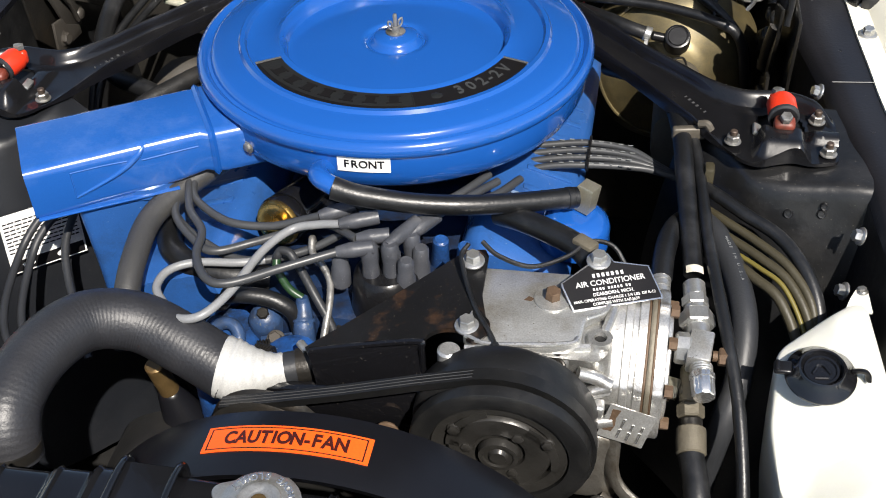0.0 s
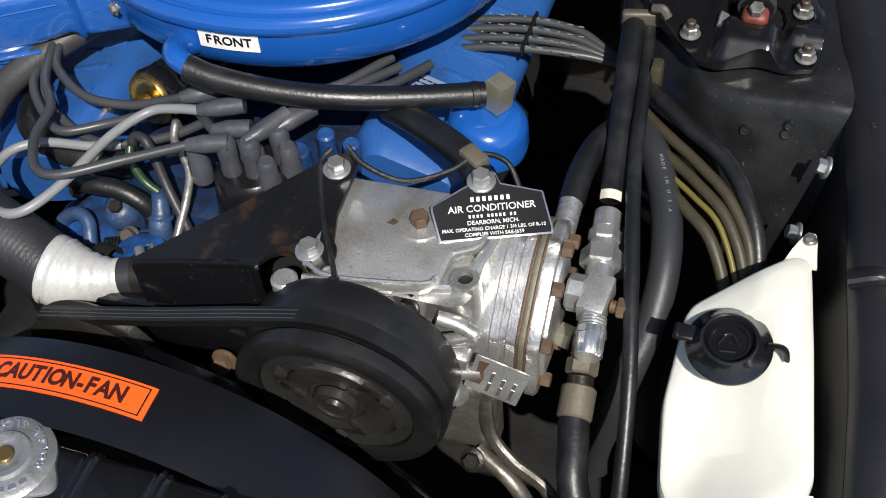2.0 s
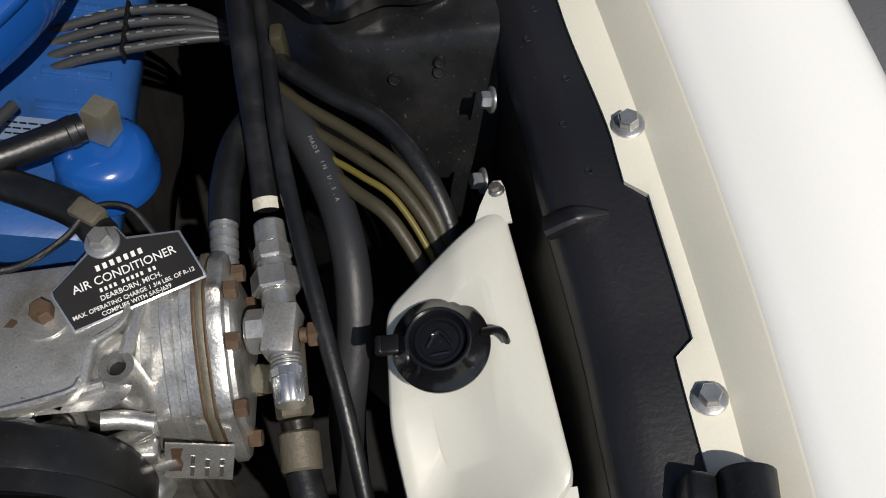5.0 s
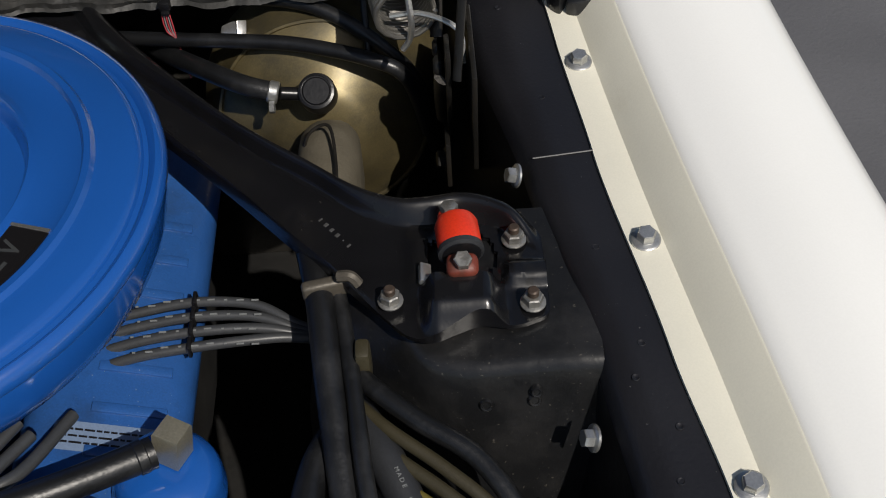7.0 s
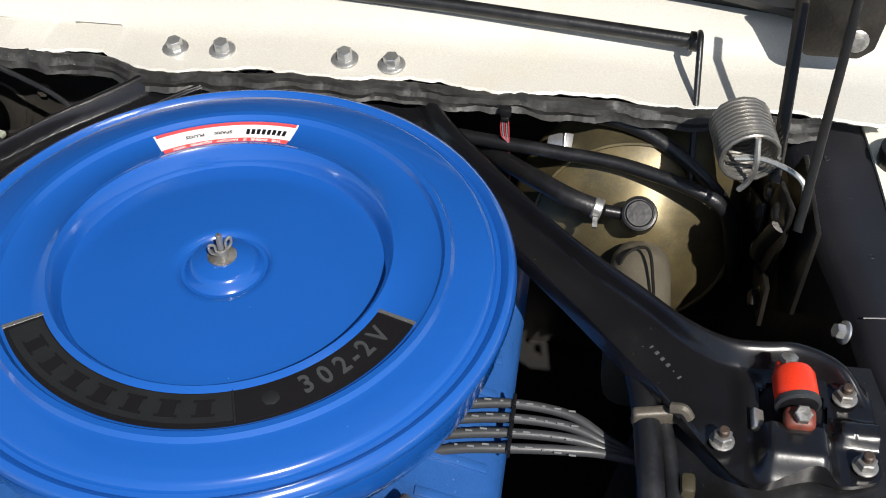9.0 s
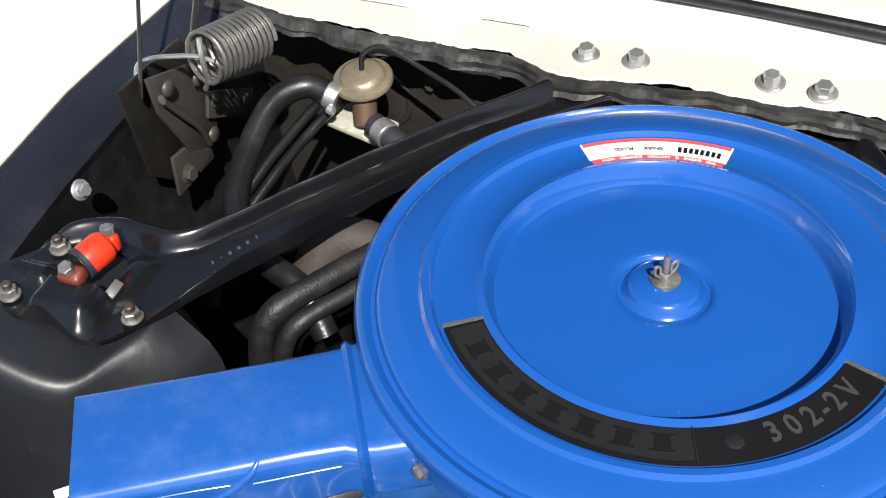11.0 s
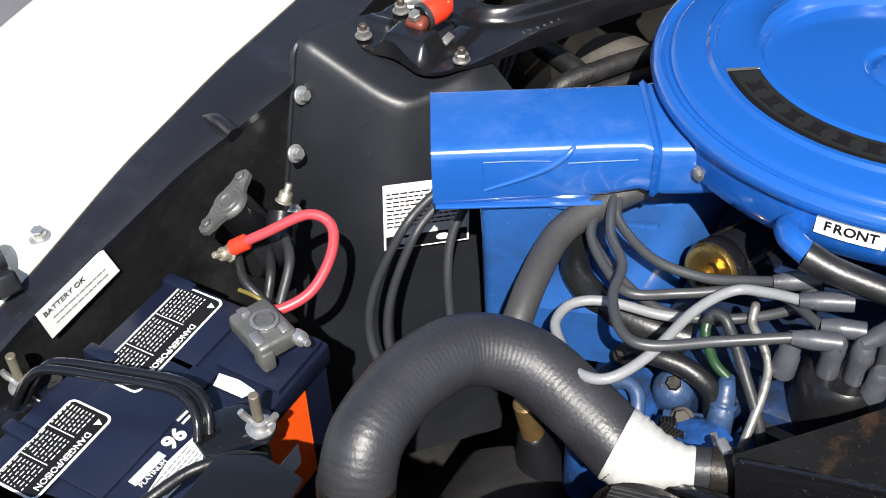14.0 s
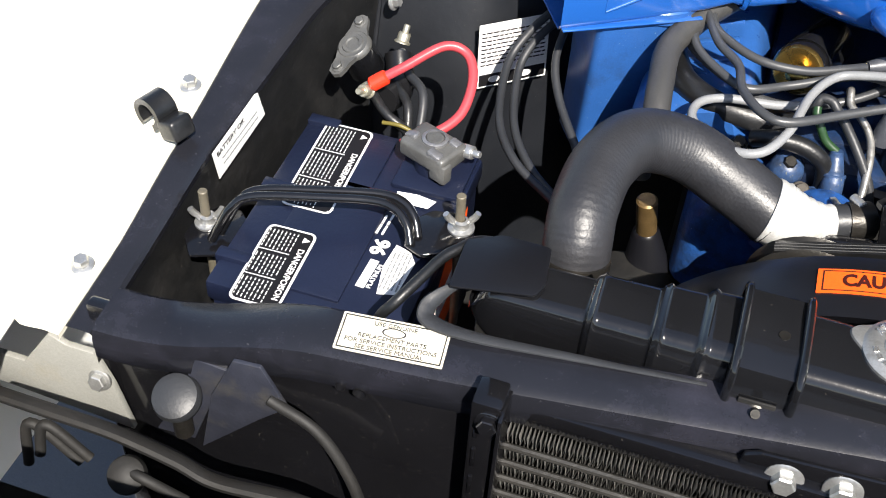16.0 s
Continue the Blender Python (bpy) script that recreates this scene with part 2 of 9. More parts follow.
M["hinge_brown"] = pm("dusty brown hinge steel", (0.060, 0.054, 0.047), 0.5, metal=0.3, var=0.3, scale=30, bump=0.2, bscale=160, grime=(0.05, 0.042, 0.034))
# base lowered so the sunlit inner panel looks shaded
M["shaded_white"] = pm("dull white darkened for shade", (0.24, 0.24, 0.22), 0.5, var=0.12, scale=14, bump=0.08, grime=(0.24, 0.22, 0.17))
M["support"] = pm("dark navy black beam enamel", (0.0105, 0.011, 0.0145), 0.25, var=0.35, scale=9, bump=0.08, bscale=160, specks=(0.035, 0.035, 0.04), speck_amt=0.66, grime=(0.024, 0.024, 0.034))
M["spring_steel"] = pm("grey spring steel", (0.24, 0.23, 0.21), 0.36, metal=0.75, var=0.3, scale=60, bump=0.15)
M["hose_dusty"] = pm("dusty black radiator hose", (0.0205, 0.0212, 0.0245), 0.44, var=0.45, scale=26, bump=0.18, bscale=340, grime=(0.028, 0.028, 0.031))
M["tower_dusty"] = pm("worn black tower paint", (0.0085, 0.0097, 0.0125), 0.43, var=0.5, scale=9, bump=0.12, bscale=120, specks=(0.045, 0.043, 0.04), speck_amt=0.67, grime=(0.016, 0.0165, 0.0185))
M["cowl_white"] = pm("chipped off-white cowl enamel", (0.50, 0.485, 0.435), 0.38, var=0.08, scale=10, bump=0.12, bscale=90, specks=(0.30, 0.23, 0.14), speck_amt=0.72, grime=(0.52, 0.47, 0.38), grime_at=0.60)
M["seam_grey"] = pm("grey seam sealer", (0.07, 0.07, 0.07), 0.5, var=0.3, bump=0.1)
M["weld"] = pm("cracked dark body sealer", (0.020, 0.020, 0.019), 0.58, var=0.8, scale=45, bump=0.5, bscale=140, specks=(0.12, 0.115, 0.10), speck_amt=0.66, grime=(0.05, 0.048, 0.044), grime_at=0.5)
M["firewall"] = pm("dusty black firewall paint", (0.026, 0.024, 0.021), 0.42, var=0.5, scale=12, bump=0.2, bscale=110, specks=(0.07, 0.064, 0.055), speck_amt=0.64, grime=(0.011, 0.0105, 0.010))
M["valve_tan"] = pm("brown tan plated can", (0.27, 0.225, 0.155), 0.38, metal=0.5, var=0.25, scale=50, bump=0.1, grime=(0.16, 0.13, 0.09))
M["corroded"] = pm("white green corroded plate", (0.42, 0.41, 0.33), 0.7, var=0.3, scale=90, bump=0.6, bscale=120, grime=(0.13, 0.20, 0.15))
M["strap_grey"] = pm("dull grey brown strap", (0.10, 0.088, 0.07), 0.5, metal=0.3, var=0.3, bump=0.2)
M["cap_silver"] = pm("worn zinc cap", (0.44, 0.44, 0.425), 0.34, metal=0.75, var=0.3, scale=70, bump=0.25, bscale=160, grime=(0.24, 0.225, 0.19))
M["nut_grey"] = pm("dull zinc nut", (0.30, 0.295, 0.28), 0.4, metal=0.7, var=0.4, scale=90, bump=0.2, grime=(0.10, 0.085, 0.065), grime_at=0.5)
M["stud_brown"] = pm("oxidised stud", (0.07, 0.05, 0.038), 0.5, metal=0.4, var=0.4, scale=90, bump=0.2)
M["pulley_dusty"] = pm("dusty black pulley steel", (0.0125, 0.0127, 0.0132), 0.36, metal=0.2, var=0.4, scale=34, bump=0.12, bscale=200, specks=(0.06, 0.055, 0.048), speck_amt=0.67, grime=(0.024, 0.0235, 0.0225))
M["numeral_grey"] = pm("dark silver numeral foil", (0.042, 0.045, 0.047), 0.34, var=0.15, bump=0.05)


# ---- building helpers ----
def origin_of(ob):
    v = Vector((0, 0, 0))
    while ob is not None:
        v += ob.location
        ob = ob.parent
    return v


def thing(name, loc, label, category, group="", kind=""):
    return tagged(_empty(name, loc), label, category, group, kind)


def _empty(name, loc):
    ob = new(name)
    ob.location = loc
    ob.empty_display_size = 0.02
    return ob


def finish(bm, smooth=True, angle=40):
    bmesh.ops.recalc_face_normals(bm, faces=bm.faces)
    if smooth:
        lim = radians(angle)
        for f in bm.faces:
            f.smooth = True
        for e in bm.edges:
            if len(e.link_faces) == 2 and e.calc_face_angle(0.0) > lim:
                e.smooth = False


def part(name, bm, material, parent, label="", smooth=True):
    """One mesh under a thing or a part; the bmesh is given in world metres."""
    finish(bm, smooth)
    bmesh.ops.translate(bm, vec=-origin_of(parent), verts=bm.verts)
    me = bpy.data.meshes.new(name)
    bm.to_mesh(me)
    bm.free()
    me.materials.append(M[material])
    ob = new(name, me)
    ob.parent = parent
    if label:
        ob["label"] = label
    return ob


def solo(name, bm, material, label, category, group="", kind="", loc=None, smooth=True):
    """A thing that is one mesh."""
    finish(bm, smooth)
    if loc is None:
        zs = [v.co for v in bm.verts]
        loc = sum((c for c in zs), Vector()) / len(zs)
        loc.z = min(c.z for c in zs)
    bmesh.ops.translate(bm, vec=-Vector(loc), verts=bm.verts)
    me = bpy.data.meshes.new(name)
    bm.to_mesh(me)
    bm.free()
    me.materials.append(M[material])
    ob = new(name, me)
    ob.location = loc
    return tagged(ob, label, category, group, kind)


def frame_of(o, z, x=None):
    """A matrix at o whose z axis is z, and whose x axis lies near x."""
    z = Vector(z).normalized()
    x = Vector(x) if x is not None else (Vector((1, 0, 0)) if abs(z.x) < 0.9 else Vector((0, 1, 0)))
    y = z.cross(x).normalized()
    x = y.cross(z)
    return Matrix.Translation(o) @ Matrix((x, y, z)).transposed().to_4x4()


def lathe(bm, profile, m, seg=48, close=False):
    rings = []
    for r, z in profile:
        if r < 1e-6:
            rings.append([bm.verts.new(m @ Vector((0, 0, z)))])
        else:
            rings.append([bm.verts.new(m @ Vector((r * math.cos(2 * math.pi * i / seg), r * math.sin(2 * math.pi * i / seg), z))) for i in range(seg)])
    pairs = list(zip(rings, rings[1:])) + ([(rings[-1], rings[0])] if close else [])
    for a, b in pairs:
        for i in range(seg):
            j = (i + 1) % seg
            q = ([a[0]] if len(a) == 1 else [a[i], a[j]]) + ([b[0]] if len(b) == 1 else [b[j], b[i]])
            if len(q) > 2:
                bm.faces.new(q)
    return bm


def catmull(pts, n=8):
    p = [Vector(q) for q in pts]
    p = [2 * p[0] - p[1]] + p + [2 * p[-1] - p[-2]]
    out = []
    for i in range(1, len(p) - 2):
        for k in range(n):
            t = k / n
            a, b, c, d = p[i - 1], p[i], p[i + 1], p[i + 2]
            out.append(0.5 * (2 * b + (c - a) * t + (2 * a - 5 * b + 4 * c - d) * t * t + (3 * b - a - 3 * c + d) * t ** 3))
    out.append(p[-2])
    return out


def tube(bm, pts, r, seg=12, n=8, flat=1.0, caps=True, ribs=0.0, rib_pitch=0.006):
    path = catmull(pts, n) if len(pts) > 2 else [Vector(p) for p in pts]
    up = None
    rings = []
    run = 0.0
    for i, p in enumerate(path):
        t = (path[min(i + 1, len(path) - 1)] - path[max(i - 1, 0)]).normalized()
        if i:
            run += (p - path[i - 1]).length
        if up is None:
            up = t.orthogonal().normalized()
        up = (up - t * up.dot(t)).normalized()
        s = t.cross(up)
        if isinstance(r, (list, tuple)):
            f = i / (len(path) - 1) * (len(r) - 1)
            j = min(int(f), len(r) - 2)
            rr = r[j] + (r[j + 1] - r[j]) * (f - j)
        else:
            rr = r
        if ribs:
            rr += ribs * math.sin(2 * math.pi * run / rib_pitch)
        rings.append([bm.verts.new(p + (up * math.cos(a) * flat + s * math.sin(a)) * rr) for a in (2 * math.pi * k / seg for k in range(seg))])
    for a, b in zip(rings, rings[1:]):
        for k in range(seg):
            bm.faces.new((a[k], a[(k + 1) % seg], b[(k + 1) % seg], b[k]))
    if caps:
        bm.faces.new(rings[0][::-1])
        bm.faces.new(rings[-1])
    return bm


def cyl(bm, a, b, r, r2=None, seg=20, bevel=0.0):
    a, b = Vector(a), Vector(b)
    h = (b - a).length
    r2 = r if r2 is None else r2
    e = min(bevel, r * 0.4, h * 0.4)
    prof = [(0, 0), (r - e, 0), (r, e), (r2, h - e), (r2 - e, h), (0, h)] if e > 0 else [(0, 0), (r, 0), (r2, h), (0, h)]
    return lathe(bm, prof, frame_of(a, b - a), seg)


def box(bm, c, size, rot=None, bevel=0.002, seg=2):
    t = bmesh.new()
    bmesh.ops.create_cube(t, size=1)
    bmesh.ops.scale(t, vec=size, verts=t.verts)
    if bevel > 0:
        bmesh.ops.bevel(t, geom=t.edges[:], offset=bevel, segments=seg, affect="EDGES", profile=0.5)
    m = Matrix.Translation(c) @ (rot.to_4x4() if rot is not None else Matrix())
    bmesh.ops.transform(t, matrix=m, verts=t.verts)
    return merge(bm, t)


def merge(bm, t):
    me = bpy.data.meshes.new("tmp")
    t.to_mesh(me)
    t.free()
    bm.from_mesh(me)
    bpy.data.meshes.remove(me)
    return bm


def prism(bm, poly, thick, m=None, bevel=0.0, holes=()):
    """A plate: poly is a list of (x, y) or (x, y, z), extruded by thick along the local z."""
    t = bmesh.new()
    vs = [t.verts.new((p[0], p[1], p[2] if len(p) > 2 else 0)) for p in poly]
    f = t.faces.new(vs)
    f.normal_update()
    if f.normal.z < 0:
        f.normal_flip()
    top = bmesh.ops.extrude_face_region(t, geom=[f])
    bmesh.ops.translate(t, vec=(0, 0, thick), verts=[g for g in top["geom"] if isinstance(g, bmesh.types.BMVert)])
    if bevel:
        bmesh.ops.bevel(t, geom=t.edges[:], offset=bevel, segments=2, affect="EDGES", profile=0.5)
    if m is not None:
        bmesh.ops.transform(t, matrix=m, verts=t.verts)
    return merge(bm, t)


def loft(bm, rings, closed=True, caps=True):
    rr = [[bm.verts.new(p) for p in ring] for ring in rings]
    n = len(rr[0])
    for a, b in zip(rr, rr[1:]):
        for k in range(n if closed else n - 1):
            bm.faces.new((a[k], a[(k + 1) % n], b[(k + 1) % n], b[k]))
    if caps and closed:
        bm.faces.new(rr[0][::-1])
        bm.faces.new(rr[-1])
    return bm


def smooth_ring(pts, n):
    """Closed rounded outline through the points, n steps between each two."""
    out = []
    k = len(pts)
    for i in range(k):
        p0, p1, p2, p3 = (Vector(pts[(i + j) % k]) for j in (-1, 0, 1, 2))
        for s in range(n):
            t = s / n
            q = 0.5 * (2 * p1 + (p2 - p0) * t + (2 * p0 - 5 * p1 + 4 * p2 - p3) * t * t + (3 * p1 - p0 - 3 * p2 + p3) * t ** 3)
            out.append((q.x, q.y))
    return out


def rrect(w, h, r, n=4):
    """Rounded rectangle outline, centred."""
    pts = []
    for cx, cy, a0 in ((w / 2 - r, h / 2 - r, 0), (-w / 2 + r, h / 2 - r, 90), (-w / 2 + r, -h / 2 + r, 180), (w / 2 - r, -h / 2 + r, 270)):
        for k in range(n + 1):
            a = radians(a0 + 90 * k / n)
            pts.append((cx + r * math.cos(a), cy + r * math.sin(a)))
    return pts


def hexhead(bm, o, axis, af=0.0145, h=0.008, washer=0.012, wh=0.0025, stud=0.0, turn=0.0):
    """A hex bolt head or nut with a flange washer, on a surface at o."""
    m = frame_of(o, axis) @ Matrix.Rotation(turn, 4, "Z")
    if washer:
        lathe(bm, [(0, 0), (washer, 0), (washer, wh * 0.6), (washer * 0.85, wh), (0, wh)], m, 20)
    r = af / math.sqrt(3)
    lathe(bm, [(0, wh * 0.5), (r, wh * 0.5), (r, wh + h * 0.85), (r * 0.86, wh + h), (0, wh + h)] if not stud else
          [(0, wh * 0.5), (r, wh * 0.5), (r, wh + h * 0.85), (r * 0.86, wh + h), (af * 0.3, wh + h), (af * 0.3, wh + h + stud), (af * 0.24, wh + h + stud + 0.001), (0, wh + h + stud + 0.001)], m, 6 if not stud else 12)
    return bm


def bolt(parent, o, axis, mat="steel", name="bolt", label="", **kw):
    return part(name, hexhead(bmesh.new(), o, axis, **kw), mat, parent, label)


def words(parent, text, m, size, mat, name="lettering", depth=0.0004, bold=0.0, label=""):
    """Lettering as a mesh: m has its x along the line and its z off the surface; centred at m's origin."""
    cu = bpy.data.curves.new("tmp", "FONT")
    cu.body, cu.size, cu.extrude, cu.offset = text, size, depth, bold
    cu.align_x, cu.align_y, cu.resolution_u = "CENTER", "CENTER", 3
    ob = bpy.data.objects.new("tmp", cu)
    scene.collection.objects.link(ob)
    me = bpy.data.meshes.new_from_object(ob)
    bpy.data.objects.remove(ob)
    bpy.data.curves.remove(cu)
    bm = bmesh.new()
    bm.from_mesh(me)
    bpy.data.meshes.remove(me)
    bmesh.ops.transform(bm, matrix=m, verts=bm.verts)
    return part(name, bm, mat, parent, label, smooth=False)


def bars(bm, m, w, rows, pitch, h, depth=0.0004, gap=0.0, seed=1):
    """Unreadable print: rows of plain bars of uneven length."""
    rnd = random.Random(seed)
    for k in range(rows):
        x = -w / 2
        y = (rows - 1) * pitch / 2 - k * pitch
        while x < w / 2 - h:
            ln = min(w / 2 - x, h * rnd.uniform(2.0, 6.0))
            t = bmesh.new()
            bmesh.ops.create_cube(t, size=1)
            bmesh.ops.transform(t, matrix=m @ Matrix.Translation((x + ln / 2, y, depth / 2)) @ Matrix.Diagonal((ln, h, depth, 1)), verts=t.verts)
            merge(bm, t)
            x += ln + h * (0.8 + gap)
    return bm


def split_part(name, bm, material, parent, label=""):
    """Every loose piece of the bmesh becomes a part of its own."""
    todo = set(bm.verts)
    while todo:
        seed = next(v for v in bm.verts if v in todo)
        isle, stack = {seed}, [seed]
        while stack:
            for e in stack.pop().link_edges:
                for v in e.verts:
                    if v not in isle:
                        isle.add(v)
                        stack.append(v)
        todo -= isle
        t = bmesh.new()
        at = {v: t.verts.new(v.co) for v in bm.verts if v in isle}
        for f in bm.faces:
            if f.verts[0] in isle:
                t.faces.new([at[v] for v in f.verts])
        part(name, t, material, parent, label, smooth=False)
    bm.free()


def rounded(poly, r, n=5):
    """A closed outline with its corners rounded by about r."""
    out = []
    k = len(poly)
    for i in range(k):
        a, p, c = (Vector(poly[(i + j) % k]) for j in (-1, 0, 1))
        ra, rc = min(r, (a - p).length * 0.45), min(r, (c - p).length * 0.45)
        q0, q1 = p + (a - p).normalized() * ra, p + (c - p).normalized() * rc
        for j in range(n):
            u = j / (n - 1)
            out.append(q0 * (1 - u) ** 2 + p * 2 * u * (1 - u) + q1 * u * u)
    return out


def ease(v):
    v = min(1, max(0, v))
    return v * v * (3 - 2 * v)


def curve_at(stations, y):
    """Linear blend of rows (y, a, b, ...) sorted by y."""
    if y <= stations[0][0]:
        return stations[0][1:]
    for p, q in zip(stations, stations[1:]):
        if y <= q[0]:
            k = (y - p[0]) / (q[0] - p[0])
            k = k * k * (3 - 2 * k) * 0.3 + k * 0.7
            return tuple(a + (b - a) * k for a, b in zip(p[1:], q[1:]))
    return stations[-1][1:]


# ---- ground and body shell ----
bm = bmesh.new()
bmesh.ops.create_grid(bm, x_segments=8, y_segments=8, size=60)
solo("ground", bm, "asphalt", "grey asphalt driveway under the car", "ground", kind="structure", loc=(0, 0, 0))

RIGHT = [(-0.2, 0.548, 0.505, 0.735), (0.0, 0.546, 0.50, 0.75), (0.35, 0.53, 0.485, 0.797), (0.5, 0.52, 0.47, 0.842), (0.606, 0.507, 0.461, 0.868), (0.75, 0.489, 0.442, 0.893), (0.85, 0.47, 0.429, 0.9), (1.02, 0.444, 0.397, 0.903), (1.16, 0.429, 0.367, 0.905), (1.34, 0.41, 0.34, 0.91)]
LEFT = [(-0.2, 0.662, 0.635, 0.73), (0.0, 0.659, 0.633, 0.745), (0.377, 0.652, 0.628, 0.797), (0.481, 0.646, 0.617, 0.83), (0.66, 0.645, 0.593, 0.868), (0.78, 0.636, 0.562, 0.892), (1.0, 0.634, 0.568, 0.905), (1.1, 0.636, 0.568, 0.907), (1.34, 0.614, 0.55, 0.91)]


def sweep_side(name, stations, side, prof, mat, y0, y1, n=40, holes=None):
    """A panel lofted along y; prof(y, gutter x, band x, z) gives its section points (x, z)."""
    b = bmesh.new()
    rings = []
    for k in range(n + 1):
        y = y0 + (y1 - y0) * k / n
        g, e, z = curve_at(stations, y)
        rings.append([(side * px, y, pz) for px, pz in prof(y, g, e, z)])
    loft(b, rings, closed=False)
    return b


def smooth_edge(stations, y):
    """The flange line averaged over a quarter metre, for the pressed panel edge."""
    rows = [curve_at(stations, y + 0.03 * k) for k in range(-5, 6)]
    return tuple(sum(r[i] for r in rows) / len(rows) for i in range(3))


def fender(side, stations, label):
    t = thing("fender", (side * 0.72, 0.6, 0.3), label, "fender", "front fenders")

    def outer(y, g, e, z):
        g, e, z = smooth_edge(stations, y)
        w = g + 0.047
        rise = 0.026 if side > 0 else 0.022
        pts = [(w, z - 0.012), (w + 0.001, z + rise - 0.004), (w + 0.005, z + rise)]
        for k in range(1, 9):
            a = k / 8
            pts.append((w + 0.005 + (0.085 if side > 0 else 0.145) * a, z + rise + 0.012 * math.sin(math.pi * a * 0.75)))
        xe, ze = pts[-1]
        for k in range(1, 6):
            a = radians(18 * k)
            pts.append((xe + 0.04 * math.sin(a), ze - 0.04 * (1 - math.cos(a))))
        pts += [(xe + 0.06, ze - 0.25), (xe + 0.05, 0.3)]
        return pts

    def gutter(y, g, e, z):
        notch = 0.012 if (0.617 < y < 0.716 and side > 0) else 0.0
        gs, es, zs = smooth_edge(stations, y)
        if side > 0:
            return [(g + notch, z - 0.006), (g + notch, z), (g + 0.014, z + 0.001), (gs + 0.023, z - 0.001), (gs + 0.046, zs + 0.024), (gs + 0.048, zs + 0.0245)]
        return [(g + notch, z - 0.006), (g + notch, z), (g + 0.014, z + 0.001), (gs + 0.028, z - 0.001), (gs + 0.034, z - 0.001), (gs + 0.041, zs + 0.009), (gs + 0.0478, zs + 0.0195)]
    part("outer_panel", sweep_side("p", stations, side, outer, "", -0.2, 1.75, 60), "white_paint", t, "glossy white outer skin")
    part("mounting_flange", sweep_side("p", stations, side, gutter, "", 0.29, 1.32, 103), "cream", t, "cream painted bolt-down gutter")
    return t


fr = fender(1, RIGHT, "glossy white front fender with a bolted cream gutter")
fl = fender(-1, LEFT, "glossy white front fender beside the battery and starter relay")
for y in (1.125, 0.942, 0.758, 0.585):
    g, e, z = curve_at(RIGHT, y)
    bolt(fr, (g + 0.012, y, z + 0.0005), (0, -0.08, 1), washer=0.0102, af=0.0115, h=0.007, label="grey hex flange bolt", turn=y * 9)
for y in (0.925, 0.71, 0.545, 0.355):
    g, e, z = curve_at(LEFT, y)
    bolt(fl, (-(g + 0.016), y, z + 0.0005), (0, -0.08, 1), mat="steel" if y < 0.6 else "white_paint", washer=0.0102, af=0.0115, h=0.007, label="grey hex flange bolt" if y < 0.6 else "hex bolt painted body white", turn=y * 9)


def apron(side, stations, name, label, bolts):
    t = thing(name, (side * 0.5, 0.7, 0.45), label, "inner fender", kind="structure")

    def band(y, g, e, z):
        w = g - e
        if side < 0:
            return [(g + 0.002, z - 0.006), (g + 0.002, z - 0.002), (e + w * 0.5, z - 0.001), (e + w * 0.12, z - 0.002), (e, z - 0.006), (e + 0.001, z - 0.014)]
        return [(g + 0.018, z - 0.008), (g + 0.017, z - 0.0045), (e + w * 0.5, z - 0.001), (e + w * 0.12, z - 0.003), (e, z - 0.008), (e - 0.004, z - 0.02)]

    def wall(y, g, e, z):
        if side < 0:
            return [(e + 0.001, z - 0.013), (e + 0.002, z - 0.05), (e - 0.004, z - 0.16), (e - 0.03, 0.5), (e - 0.05, 0.3)]
        o = 0.0
        return [(e - 0.004, z - 0.019), (e - 0.008 + o, z - 0.06), (e - 0.03 + o, z - 0.16), (e - 0.05 + o, 0.5), (e - 0.06 + o, 0.3)]
    part("top_flange", sweep_side("p", stations, side, band, "", 0.3, 1.34, 60), "band_black" if side > 0 else "support", t, "satin black top flange")
    part("side_wall", sweep_side("p", stations, side, wall, "", 0.3, 1.34, 40), "black_dusty", t, "dusty black side panel")
    for x, y, z in bolts:
        bolt(t, (x, y, z), (-side, -0.15, 0.35), washer=0.009, af=0.0105, h=0.006, label="zinc hex bolt with washer", turn=x * 5)
    return t


apr = apron(1, RIGHT, "wall_east", "black inner fender panel with zinc bolts and a flat top flange", [(0.388, 1.018, 0.893), (0.419, 0.812, 0.868), (0.408, 0.775, 0.83)])
apl = apron(-1, LEFT, "wall_west", "scuffed black inner fender panel behind the battery", [(-0.541, 0.978, 0.912), (-0.552, 0.784, 0.878), (-0.545, 0.755, 0.832), (-0.52, 0.712, 0.80)])
for side, y, st, par in ((1, 0.70, RIGHT, apr), (-1, 0.714, LEFT, apl)):
    g, e, z = curve_at(st, y)
    b = bmesh.new()
    tube(b, [(side * (e - 0.004), y - 0.002, z - 0.006), (side * (e + 0.014), y, z + 0.001), (side * (e + 0.032), y + 0.002, z - 0.002)], [0.013, 0.012, 0.004], 14, flat=0.55)
    part("pressed_dimple", b, "band_black", par, "pressed bulge in the flange")
g, e, z = curve_at(RIGHT, 1.028)
b = bmesh.new()
tube(b, [(e + 0.004, 1.026, z - 0.0012), (g, 1.03, z - 0.0005)], 0.0007, 6)
part("seam", b, "seam_grey", apr, "pale paint line at the flange joint")
